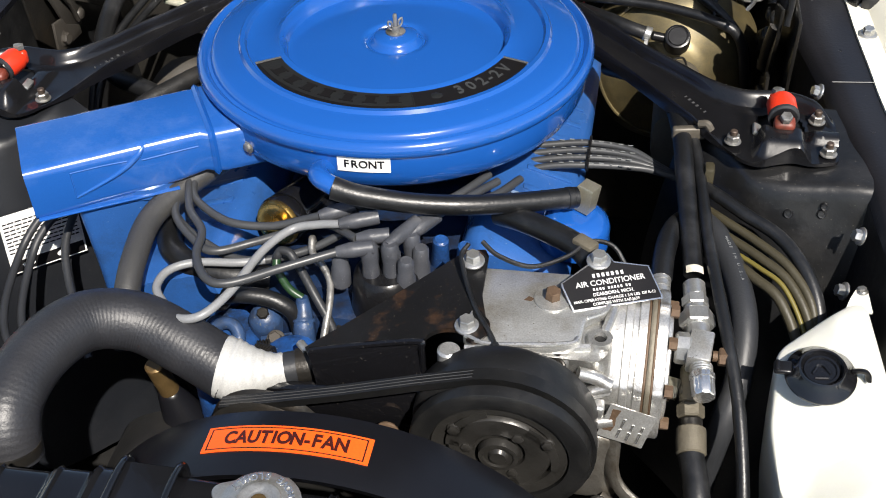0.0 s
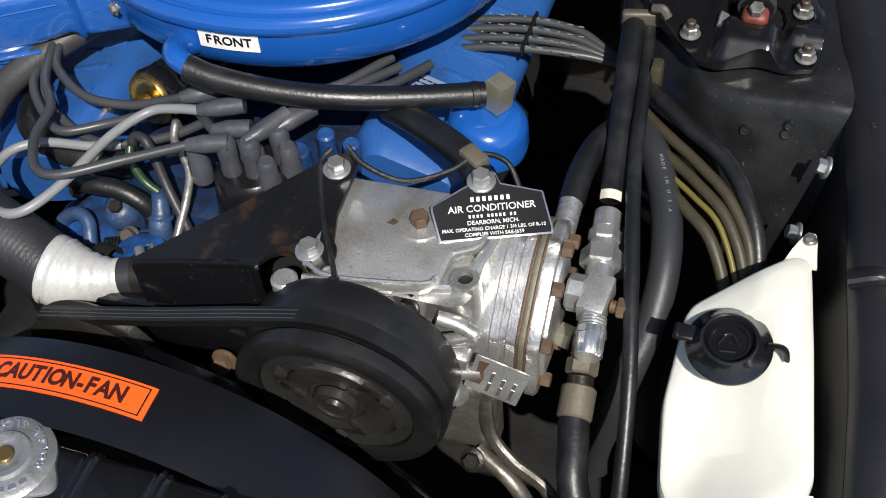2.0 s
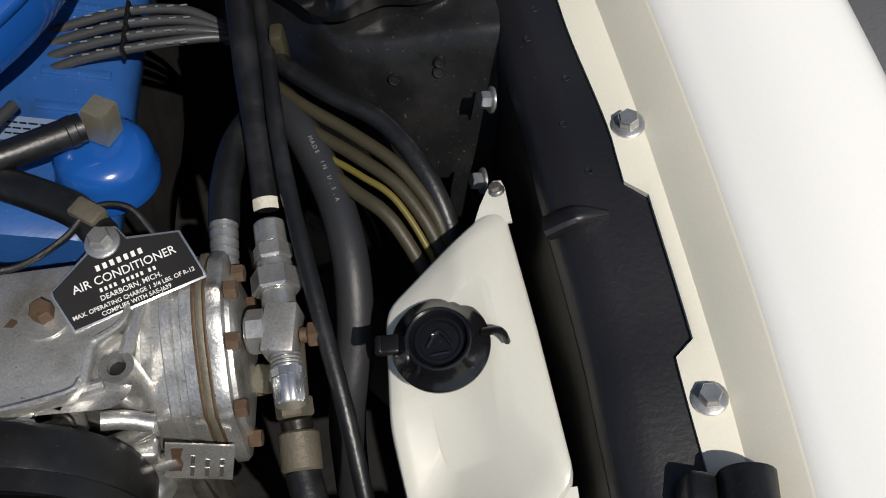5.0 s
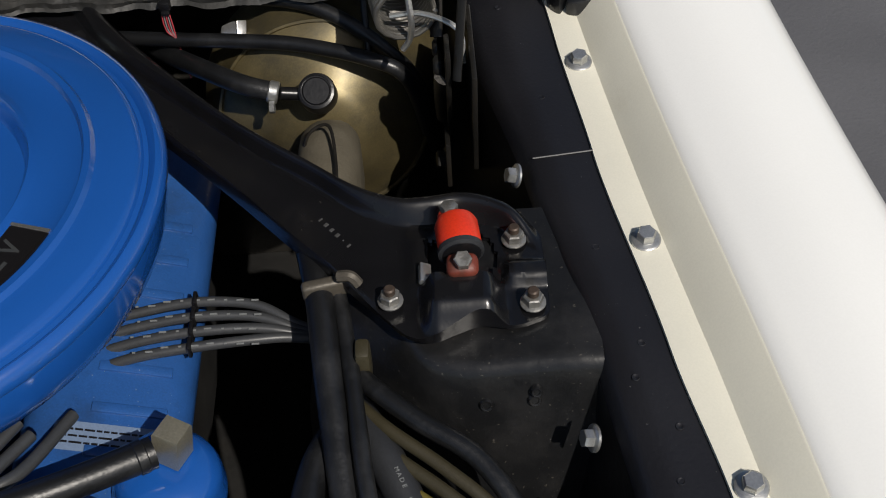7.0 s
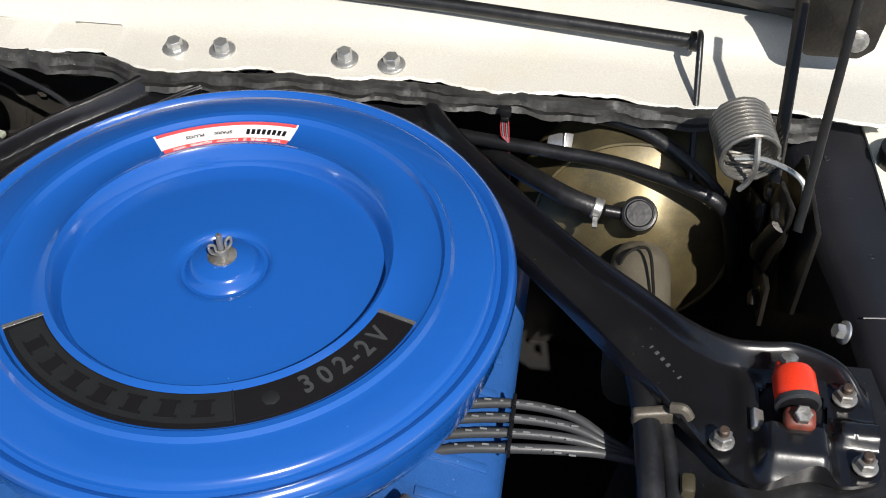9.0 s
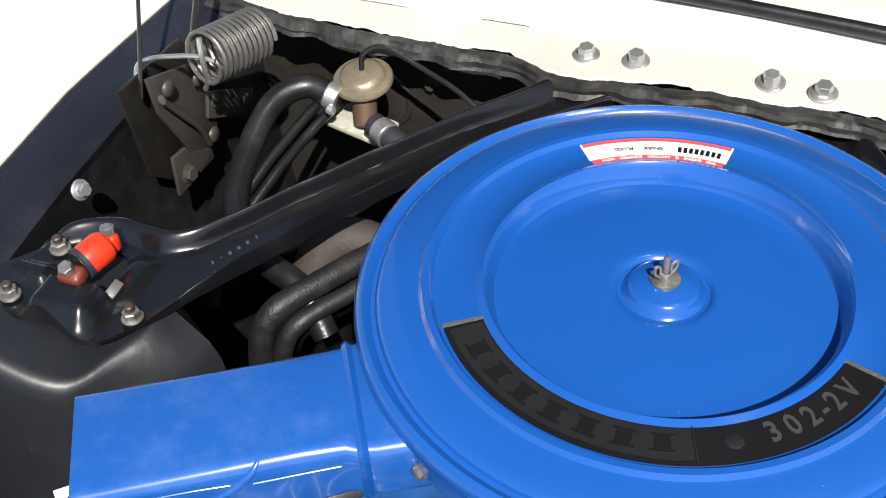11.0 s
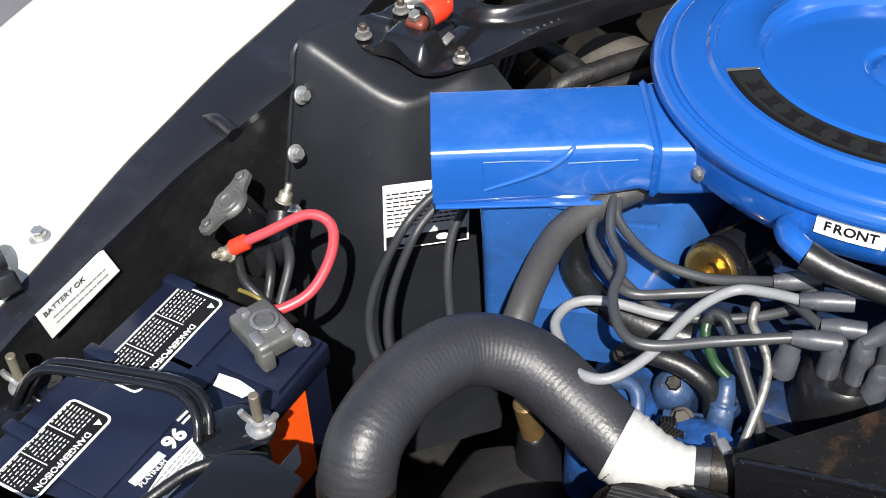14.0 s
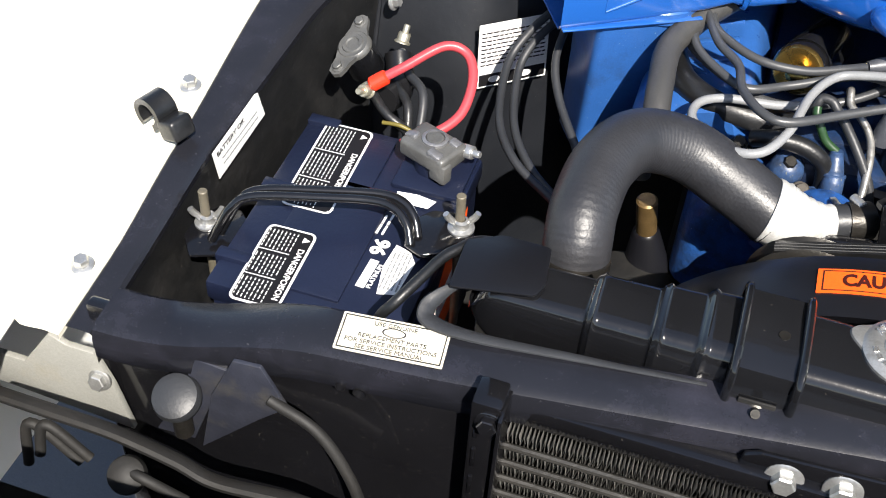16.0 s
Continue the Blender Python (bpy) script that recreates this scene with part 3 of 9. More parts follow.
for k, (y, u) in enumerate(((0.86, 0.6), (0.835, 0.35), (0.80, 0.7), (0.765, 0.45), (0.73, 0.6), (0.94, 0.5), (1.09, 0.55), (1.2, 0.4))):
    g, e, z = curve_at(RIGHT, y)
    b = bmesh.new()
    lathe(b, [(0.0027, 0), (0.0023, 0.0007), (0.0009, 0.0002), (0, 0)], frame_of((e + (g - e) * u, y, z - 0.0015), (0, 0, 1)), 14)
    part("spot_weld", b, "band_black", apr)


# ---- floor of the bay, firewall ----
b = bmesh.new()
box(b, (-0.07, 0.8, 0.36), (1.2, 1.3, 0.02), bevel=0)
solo("floor", b, "deep", "near-black belly of the engine bay", "bay floor", kind="structure")
b = bmesh.new()
box(b, (-0.09, 1.43, 0.66), (1.04, 0.02, 0.58), bevel=0.004)
box(b, (-0.38, 1.305, 0.70), (0.46, 0.012, 0.40), bevel=0.003)
fw = solo("wall_north", b, "firewall", "dusty dark firewall behind the engine", "firewall", kind="structure")
b = bmesh.new()
lathe(b, [(0.03, 0.0), (0.032, 0.002), (0.036, 0.002), (0.038, 0.0)], frame_of((-0.42, 1.2985, 0.80), (0, -1, 0)), 36)
part("pressed_ring", b, "firewall", fw, "round pressing in the panel")
for x_, z_ in ((-0.345, 0.88), (-0.27, 0.882), (-0.43, 0.86), (-0.36, 0.83)):
    bolt(fw, (x_, 1.2985, z_), (0, -1, 0.1), mat="hinge_brown", name="panel_screw", af=0.010, h=0.005, washer=0.007)


# ---- shock towers ----
def shock_tower(side, cx, dy, name, label):
    """Folded sheet tower; cx is the mirror line, dy the shift along the car."""
    t = thing(name, (cx + side * 0.42, 0.92 + dy, 0.4), label, "shock tower", "shock towers")

    def P(x, y, z):
        return (cx + side * x, y + dy, z)
    b = bmesh.new()
    rings = []
    top_out, top_in = (0.001, -0.010) if side > 0 else (0.030, -0.013)
    for zz, grow, fy in ((0.894, -0.004, -0.010), (0.893, -0.001, -0.004), (0.8905, 0.0015, 0.0), (0.886, 0.004, 0.003), (0.878, 0.006, 0.006), (0.866, 0.008, 0.010), (0.852, 0.011, 0.015), (0.83, 0.016, 0.023), (0.80, 0.022, 0.033), (0.74, 0.032, 0.052), (0.45, 0.05, 0.085)):
        r = []
        front = catmull([(0.322, 0.952, 0), (0.332, 0.925, 0), (0.356, 0.897, 0), (0.382, 0.868, 0), (0.41, 0.857, 0), (0.455, 0.855, 0), (0.484, 0.853, 0), (0.497, 0.852, 0)], 4)
        lift = min(1, max(0, (zz - 0.74) / 0.14))
        for k, p in enumerate(front):
            u = k / (len(front) - 1)
            dz = top_in + (top_out - top_in) * min(1, max(0, (p.x - 0.375) / 0.11)) ** 1.3
            inner = max(0, 1 - u * 2.2)
            r.append(P(p.x - grow * inner + 0.03 * inner * max(0, (zz - 0.86) / 0.03), p.y - fy * (1 - 0.6 * inner), zz + dz * lift * (1 - inner)))
        r += [P(0.50, 0.95, zz), P(0.47, 0.985, zz), P(0.42, 0.985, zz), P(0.375, 0.982, zz)]
        rings.append(r)
    loft(b, rings, caps=True)
    part("tower_shell", b, "black_dusty" if side > 0 else "tower_dusty", t, "dusty black folded sheet shell")
    if side < 0:
        b = bmesh.new()
        tube(b, [P(0.4965, 0.853, 0.9195), P(0.497, 0.847, 0.912), P(0.497, 0.842, 0.893), P(0.497, 0.829, 0.849), P(0.497, 0.819, 0.813), P(0.497, 0.800, 0.742), P(0.497, 0.78, 0.60)], 0.0032, 8, 5)
        part("folded_edge", b, "tower_dusty", t, "sharp folded outer edge")
    for x, y, z, r in ((0.422, 0.8465, 0.8605, 0.0048), (0.454, 0.846, 0.873, 0.0038), (0.453, 0.8455, 0.8645, 0.0046)):
        b = bmesh.new()
        lathe(b, [(0, 0.0016), (r * 0.5, 0.0016), (r * 0.55, 0.0024), (r * 0.8, 0.0026), (r, 0.0014), (r * 1.05, -0.004), (0, -0.004)], frame_of(P(x, y, z), (0, -1, 0.42)), 14)
        part("plug", b, "black_dusty" if side > 0 else "tower_dusty", t, "small black grommet")
    return t, P


towR, PR = shock_tower(1, -0.068, 0.0, "shock_tower", "dusty black shock tower carrying the strut brace")
towL, PL = shock_tower(-1, -0.068, -0.05, "shock_tower", "dusty black shock tower with a paper service label")


# ---- strut braces ----
def strut_brace(side, cx, dy, label, cowl):
    t = thing("strut_brace", (cx + side * 0.3, 1.0, 0.9), label, "strut brace", "strut braces")

    def P(x, y, z):
        return Vector((cx + side * x, y, z))
    d = dy
    ex = 0.0 if side > 0 else 0.011
    # rear and front edge of the one pressing, from its outer end at the tower to the cowl
    rear = [(0.4668, 0.936), (0.4662, 0.956), (0.459, 0.966), (0.449, 0.976), (0.433, 0.987), (0.414, 0.9925), (0.394, 0.9905), (0.369, 0.991), (0.340, 1.005), (0.306, 1.032), (0.268, 1.061), (0.228, 1.098), (0.156, 1.180), (0.1225, 1.228), (0.100, 1.275)]
    front = [(0.4668, 0.905), (0.4660, 0.890), (0.458, 0.8845), (0.442, 0.8805), (0.422, 0.8835), (0.405, 0.878), (0.390, 0.8725), (0.373, 0.878), (0.357, 0.896), (0.334, 0.922), (0.300, 0.957), (0.240, 1.024), (0.120, 1.150), (0.0775, 1.188), (0.036, 1.215)]
    bend = ((0.02, 0.035), (0.10, 0.045), (0.20, 0.046), (0.26, 0.030), (0.30, 0.011), (0.33, -0.006), (0.36, -0.022), (0.38, -0.027), (0.47, -0.028)) if side < 0 else ((0.0, 0.0), (0.5, 0.0))

    def Q(x, y, z):
        return P(x + ex * min(1, max(0, (x - 0.37) / 0.08)), y + d, z)

    def sheet(x, y, z):
        return P(x + ex * min(1, max(0, (x - 0.37) / 0.08)), y + curve_at(bend, x)[0], z)

    def step(v, a, c):
        v = min(1, max(0, (v - a) / (c - a)))
        return v * v * (3 - 2 * v)
    r_pts = catmull([(x, y, 0) for x, y in rear], 7)
    f_pts = catmull([(x, y, 0) for x, y in front], 7)
    n_st = len(r_pts)
    over = 44
    b = bmesh.new()
    rings = []
    for i, (rp, fp) in enumerate(zip(r_pts, f_pts)):
        st = i / 7
        wide = (rp - fp).length
        arm = step(st, 7.6, 10.0)
        web = 0.8975 + 0.005 * step(st, 8, 12)
        rear_rim = 0.0135 * step(st, 1.0, 3.4)
        front_rim = 0.0085 * step(st, 8.2, 9.6)
        lip = 0.0022 + 0.0135 * step(st, 3.0, 8.5)
        row = [sheet(fp.x, fp.y, web + front_rim - 0.0015 - (0.0022 + 0.0135 * arm))]
        for j in range(over + 1):
            u = j / over
            u = u - 0.10 * math.sin(2 * math.pi * u) * 0.9
            q = fp.lerp(rp, u)
            df, dr = u * wide, (1 - u) * wide
            h = rear_rim * max(0, math.sin(math.pi * min(1, (dr + 0.006) / 0.0250))) ** 1.15
            h += front_rim * ((1 - step(df, 0.0035, 0.0095)) - 0.3 * (1 - step(df, 0.0, 0.002)))
            flat = 1 - arm
            dome = (1 - step(abs(q.x - 0.4105), 0.0165, 0.030)) * (1 - step(q.y, 0.912, 0.9175)) * (0.28 + 0.72 * step(q.y, 0.871, 0.891))
            hump = (1 - step(abs(q.y - 0.922), 0.004, 0.0135)) * step(q.x, 0.436, 0.4435)
            dish = (1 - step((Vector((q.x, q.y)) - Vector((0.366, 0.903))).length, 0.010, 0.017))
            swell = (1 - step(abs(q.x - 0.385), 0.004, 0.014)) * (1 - step(abs(q.y - 0.935), 0.016, 0.034))
            h += flat * (0.0195 * dome + 0.0085 * hump + 0.004 * swell - 0.0012 * dish)
            row.append(sheet(q.x, q.y, web + h))
        row.append(sheet(rp.x, rp.y, web + rear_rim * 0.62 - lip))
        core = sum(row, Vector()) / len(row)
        under = [p.lerp(Vector((core.x, core.y, p.z)), 0.03) - Vector((0, 0, 0.0022 if 0 < j < len(row) - 1 else 0)) for j, p in enumerate(row)]
        rings.append(row + under[::-1])
    loft(b, rings)
    # opening under the bushing
    mid = Q(0.412, 0.9395, 0.9)
    gone = []
    for f in b.faces:
        c = f.calc_center_median()
        if ((c.x - mid.x) / 0.0235) ** 2 + ((c.y - mid.y) / 0.0255) ** 2 < 1:
            gone.append(f)
    bmesh.ops.delete(b, geom=gone, context="FACES")
    bmesh.ops.recalc_face_normals(b, faces=b.faces)
    part("pressing", b, "brace_black", t, "glossy black pressed arm widening into a domed end plate")
    for k, (wd_, ht_) in enumerate(((0.0016, 0.0036), (0.0012, 0.0012), (0.0026, 0.0036), (0.0026, 0.0034), (0.0026, 0.0036), (0.0014, 0.0036))):
        q = sheet(0.336 - 0.0040 * k, 0.956 + 0.0050 * k, 0.8980 + 0.0001 * k)
        b = bmesh.new()
        box(b, q, (wd_, ht_, 0.0008), Matrix.Rotation(radians(-45 * side), 3, "Z"), 0.0003)
        part("stamped_mark", b, "stamp_grey", t, "worn stamped mark")
    b = bmesh.new()
    m = frame_of(Q(0.4115, 0.9285, 0.9185), (-0.1 * side if side > 0 else 0.35, 1, 0.10)) @ Matrix.Diagonal((0.68, 0.68, 0.66, 1) if side > 0 else (0.62, 0.62, 0.62, 1))
    lathe(b, [(0, -0.002), (0.012, -0.002), (0.02, 0.0), (0.0215, 0.006), (0.0215, 0.03), (0.019, 0.036), (0.008, 0.037), (0, 0.037)], m, 28)
    part("bushing", b, "red", t, "red urethane bushing")
    b = bmesh.new()
    lathe(b, [(0.019, -0.006), (0.0225, -0.004), (0.0225, 0.001), (0.019, 0.002)], m, 28, close=True)
    part("washer", b, "rubber_grey", t, "grey ring washer")
    b = bmesh.new()
    lathe(b, [(0, -0.008), (0.013, -0.008), (0.019, -0.0065), (0.0205, -0.003), (0.0205, -0.001), (0, -0.001)], m, 28)
    part("end_disc", b, "plastic_black", t, "dark end disc")
    b = bmesh.new()
    box(b, Q(0.4118, 0.915, 0.9178), (0.021, 0.016, 0.014), Matrix.Rotation(radians(20), 3, "X"), 0.005, 3)
    part("yoke", b, "yoke_red", t, "dark red end yoke")
    bolt(t, Q(0.4122, 0.9128, 0.9242), (0, -0.35, 1), mat="nut_grey", af=0.0105, h=0.005, washer=0, label="worn zinc hex bolt")
    b = bmesh.new()
    box(b, Q(0.406, 0.955, 0.918), (0.017, 0.010, 0.017), None, 0.004, 3)
    part("rear_lug", b, "red", t, "red rear lug of the bushing")
    bolt(t, Q(0.4055, 0.9555, 0.9262), (0, 0.2, 1), mat="nut_grey", af=0.0105, h=0.004, washer=0, label="worn zinc hex bolt")
    b = bmesh.new()
    box(b, Q(0.387, 0.921, 0.905), (0.008, 0.016, 0.005), Matrix.Rotation(radians(25), 3, "Y"), 0.001)
    part("tab_washer", b, "steel", t, "bent grey lock tab")
    for x, y in ((0.364, 0.904), (0.448, 0.951), (0.456, 0.896)):
        bolt(t, Q(x, y, 0.9), (0, 0, 1), mat="nut_grey", af=0.0118, h=0.0062, washer=0.0085, wh=0.0018, name="stud_nut", label="dull zinc nut on a dark stud", turn=x * 7)
        b = bmesh.new()
        cyl(b, Q(x, y, 0.9075), Q(x, y, 0.9135), 0.0038, seg=12, bevel=0.001)
        part("stud", b, "stud_brown", t, "dark stud end")
    return t


strut_brace(1, -0.068, 0.0, "black pressed strut brace with a red bushing bolted to the tower", None)
strut_brace(-1, -0.068, -0.028, "black pressed strut brace with a red bushing above the snorkel", None)


# ---- cowl, seal and raised hood ----
cowl = thing("cowl", (-0.09, 1.3, 0.9), "aged cream cowl panel with cracked sealer along its flange", "cowl", kind="structure")
b = bmesh.new()
rnd = random.Random(4)
rings = []
for k in range(161):
    x = -0.62 + 1.06 * k / 160
    y0 = 1.245 - 0.02 * max(0, x) - (-0.006 + 0.018 * ease((x + 0.275) / 0.07)) + 0.12 * max(0, -0.42 - x) + 0.004 * math.sin(x * 41) + rnd.uniform(-0.002, 0.002)
    zf = 0.917 + 0.010 * min(1, max(0, (x + 0.25) / 0.2))
    rings.append([(x, y0 + 0.004, zf - 0.006), (x, y0, zf - 0.002), (x, y0 + 0.002, zf), (x, y0 + 0.042, zf + 0.002), (x, 1.292, zf + 0.004), (x, 1.299, zf + 0.010), (x, 1.315, zf + 0.024), (x, 1.36, zf + 0.036), (x, 1.45, zf + 0.045)])
loft(b, rings, closed=False)
part("cowl_panel", b, "cowl_white", cowl, "chipped cream flange and panel")
for x, y, z in ((-0.193, 1.261, 0.9215), (-0.148, 1.260, 0.924), (-0.032, 1.253, 0.9295), (0.011, 1.250, 0.9295)):
    bolt(cowl, (x, y, z), (0, -0.12, 1), af=0.0130, h=0.008, washer=0.0122, label="grey hex flange bolt", turn=x * 8)
b = bmesh.new()
rings = []
lump = [0.0] * 9
for k in range(460):
    x = -0.58 + 0.96 * k / 459
    y0 = 1.240 - 0.02 * max(0, x) - (-0.006 + 0.018 * ease((x + 0.275) / 0.07)) + 0.12 * max(0, -0.42 - x)
    z0 = 0.9165 + 0.010 * min(1, max(0, (x + 0.25) / 0.2))
    wave = 0.0022 * math.sin(x * 67) + 0.0016 * math.sin(x * 151 + 1)
    row = []
    for j, (dy_, dz_) in enumerate(((0.006, -0.002), (0.001, 0.0), (-0.003, -0.001), (-0.0045, -0.0045), (-0.0085, -0.0065), (-0.0085, -0.0105), (-0.011, -0.0135), (-0.004, -0.0145), (0.006, -0.013))):
        lump[j] = lump[j] * 0.93 + rnd.uniform(-0.00042, 0.00042)
        row.append((x, y0 + dy_ + wave * (0.4 + 0.12 * j) + lump[j] * 1.1, z0 + dz_ + lump[(j + 3) % 9] * 0.9))
    rings.append(row)
loft(b, rings)
part("sealer_bead", b, "weld", cowl, "lumpy dark sealer under the flange")
b = bmesh.new()
tube(b, [(-0.55, 1.335, 0.958), (-0.3, 1.330, 0.960), (0.0, 1.313, 0.957), (0.15, 1.301, 0.953), (0.274, 1.290, 0.949)], 0.0082, 12, 6, flat=0.8)
hs = thing("cowl_seal", (0.268, 1.2905, 0.9493), "black rubber weather strip along the cowl", "seal")
part("hose", b, "rubber", hs)
b = bmesh.new()
cyl(b, (0.268, 1.2905, 0.9493), (0.2765, 1.2898, 0.9488), 0.0088, seg=22, bevel=0.0008)
part("end_cuff", b, "plastic_black", hs, "moulded end plug")
b = bmesh.new()
tube(b, [(0.276, 1.285, 0.962), (0.2755, 1.265, 0.965), (0.277, 1.225, 0.92), (0.279, 1.189, 0.875)], 0.0028, 10)
solo("drain_tube", b, "rubber", "thin black tube hanging from the seal end", "tube")

hood = thing("hood", (-0.08, 1.36, 1.0), "raised hood with a black underside", "hood")
b = bmesh.new()
ha = radians(66)
hu = Vector((0, -math.cos(ha), math.sin(ha)))
hn = Vector((0, math.sin(ha), math.cos(ha)))
hb = Vector((-0.08, 1.332, 0.978))


def hood_point(u, s, depth):
    """u: across, -1 to 1; s: metres up the open hood; depth: away from the bay."""
    x = 0.47 * u
    return hb + Vector((x, 0, -0.19 * x * x)) + hu * s + hn * (depth + 0.02 * (1 - u * u))


rings = []
for k in range(14):
    s_ = 1.12 * k / 13
    us = [-1 + 0.1 * j for j in range(21)]
    rings.append([hood_point(u, s_ + 0.004 * math.sin(u * 37 + k), 0) for u in us] + [hood_point(u, s_, 0.028) for u in reversed(us)])
loft(b, rings)
part("hood_panel", b, "black_dusty", hood, "black painted inner panel")
for s in (0.03, 0.55, 1.06):
    b = bmesh.new()
    tube(b, [hood_point(-0.95 + 0.19 * j, s, 0.004) for j in range(11)], 0.014, 8, 3)
    part("stiffener", b, "black_dusty", hood, "pressed cross rib")


# ---- radiator support, radiator, shroud, condenser ----
sup = thing("radiator_support", (-0.07, 0.33, 0.5), "dark blue-black painted radiator support beam with a paper label", "radiator support", kind="structure")


def sup_y(x):
    return 0.303 + 0.022 * min(1, max(0, (x + 0.6) / 0.25)) + 0.04 * min(1, max(0, (x + 0.35) / 0.4))


def sup_z(x):
    d = min(1, max(0, (-0.44 - x) / 0.14))
    return 0.850 - 0.03 * (d * d * (3 - 2 * d)) + 0.012 * min(1, max(0, (x + 0.35) / 0.3))


b = bmesh.new()
rings = []
for k in range(61):
    x = -0.615 + 1.11 * k / 60
    y, z = sup_y(x), sup_z(x)
    rings.append([(x, y + 0.026, z - 0.03), (x, y + 0.026, z - 0.004), (x, y + 0.021, z), (x, y - 0.012, z - 0.001), (x, y - 0.019, z - 0.005), (x, y - 0.022, z - 0.014), (x, y - 0.0215, z - 0.034), (x, y - 0.017, z - 0.04), (x, y + 0.0, z - 0.042)])
loft(b, rings)
part("beam", b, "support", sup, "dark beam with a rounded front edge")
b = bmesh.new()
box(b, (-0.475, 0.318, 0.655), (0.33, 0.012, 0.30), bevel=0.003)
part("front_panel", b, "black_paint", sup, "black baffle panel in front of the battery")
for (x, zz, r) in ((-0.405, 0.815, 0.006), (-0.42, 0.818, 0.004)):
    b = bmesh.new()
    lathe(b, [(r, -0.001), (r, 0.001), (r * 0.8, 0.001), (r * 0.75, -0.002), (0, -0.002)], frame_of((x, sup_y(x) - 0.0225, zz), (0, -1, 0)), 14)
    part("hole_rim", b, "black_paint", sup)

rad = thing("radiator", (-0.06, 0.41, 0.5), "gloss black radiator with a ribbed top tank", "radiator")
b = bmesh.new()
RX0, RX1 = -0.352, 0.305
rings = []
N = 420
beads = (-0.262, -0.2585, -0.214, -0.2105, -0.181, -0.178, 0.005, 0.009, 0.055, 0.059, 0.098, 0.102, 0.132, 0.136, 0.165, 0.169, 0.198, 0.202)
steps = ((-0.352, 0.0165), (-0.264, 0.0150), (-0.257, 0.0105), (-0.2155, 0.0098), (-0.209, 0.006), (-0.1825, 0.0055), (-0.1765, 0.002), (-0.15, 0.001), (0.054, 0.001), (0.060, 0.003), (0.097, 0.0035), (0.103, 0.0055), (0.131, 0.006), (0.137, 0.008), (0.2, 0.009))
for k in range(N + 1):
    x = RX0 + (RX1 - RX0) * k / N
    e = min(1, (x - RX0) / 0.03, (RX1 - x) / 0.03)
    e = math.sqrt(max(0.02, 1 - (1 - e) ** 2))
    inset = curve_at(steps, x)[0] - sum(0.0026 * math.exp(-((x - c) / 0.0016) ** 2) for c in beads)
    h = 0.045 * e - inset
    wd = 0.036 * (0.6 + 0.4 * e) - inset * 0.8
    r = []
    for j in range(25):
        a = radians(-20 + 220 * j / 24)
        ca, sa = math.cos(a), math.sin(a)
        px = abs(ca) ** 0.36 * (1 if ca > 0 else -1)
        pz = abs(sa) ** 0.36 * (1 if sa > 0 else -1)
        r.append((x, 0.398 + wd * px, 0.842 + h * pz))
    rings.append(r)
loft(b, rings)
part("top_tank", b, "black_gloss", rad, "gloss black ribbed top tank")
b = bmesh.new()
tube(b, [(-0.352, 0.355, 0.842), (-0.345, 0.352, 0.84), (-0.2, 0.366, 0.838), (0.0, 0.375, 0.838), (0.29, 0.375, 0.838)], 0.005, 8, 6)
part("tank_seam", b, "steel_dark", rad, "crimped solder seam")
b = bmesh.new()
box(b, (-0.025, 0.405, 0.66), (0.64, 0.05, 0.34), bevel=0.004)
part("core", b, "deep", rad, "dark finned core")
b = bmesh.new()
for x in (-0.157, -0.113):
    tube(b, [(x, 0.3515, 0.846), (x, 0.352, 0.868), (x, 0.357, 0.886), (x, 0.375, 0.8925), (x, 0.43, 0.8915), (x, 0.436, 0.86)], 0.0036, 10, flat=0.8)
rings = []
for y, z in ((0.3535, 0.846), (0.354, 0.868), (0.3585, 0.8845), (0.375, 0.8905), (0.43, 0.8895), (0.436, 0.86)):
    rings.append([(-0.156, y, z), (-0.114, y, z), (-0.114, y + 0.002, z - 0.0025), (-0.156, y + 0.002, z - 0.0025)])
loft(b, rings)
part("mount_strap", b, "black_gloss", rad, "gloss black mounting strap with two raised beads")
b = bmesh.new()
box(b, (-0.135, 0.352, 0.853), (0.026, 0.002, 0.018), None, 0.0006)
part("slot", b, "deep", rad, "square slot in the strap")
b = bmesh.new()
lathe(b, [(0.0, 0), (0.0055, 0), (0.0055, 0.004), (0.0034, 0.0045), (0.0034, 0.013), (0, 0.013)], frame_of((-0.135, 0.351, 0.853), (0, -0.75, 0.65)), 12)
part("strap_stud", b, "steel_dark", rad)
b = bmesh.new()
lathe(b, [(0.0042, 0), (0.0042, 0.001), (0.0022, 0.001), (0, 0.0004)], frame_of((-0.128, 0.392, 0.8902), (0, 0, 1)), 12)
part("rivet", b, "steel_dark", rad)
# filler neck and pressure cap
capc = Vector((-0.044, 0.408, 0.884))
b = bmesh.new()
lathe(b, [(0, -0.03), (0.02, -0.03), (0.02, -0.004), (0.026, -0.003), (0.026, 0.0), (0, 0)], frame_of(capc, (0, 0, 1)), 28)
part("filler_neck", b, "steel_dark", rad, "dark filler neck")
b = bmesh.new()
prof = [(0, 0.009), (0.004, 0.0095), (0.006, 0.0085), (0.010, 0.0085), (0.013, 0.0105), (0.0165, 0.0105), (0.018, 0.008), (0.028, 0.0065), (0.0315, 0.004), (0.0315, -0.002), (0.029, -0.003), (0, -0.003)]
lathe(b, prof, frame_of(capc, (0, 0, 1)), 48)
ears = []
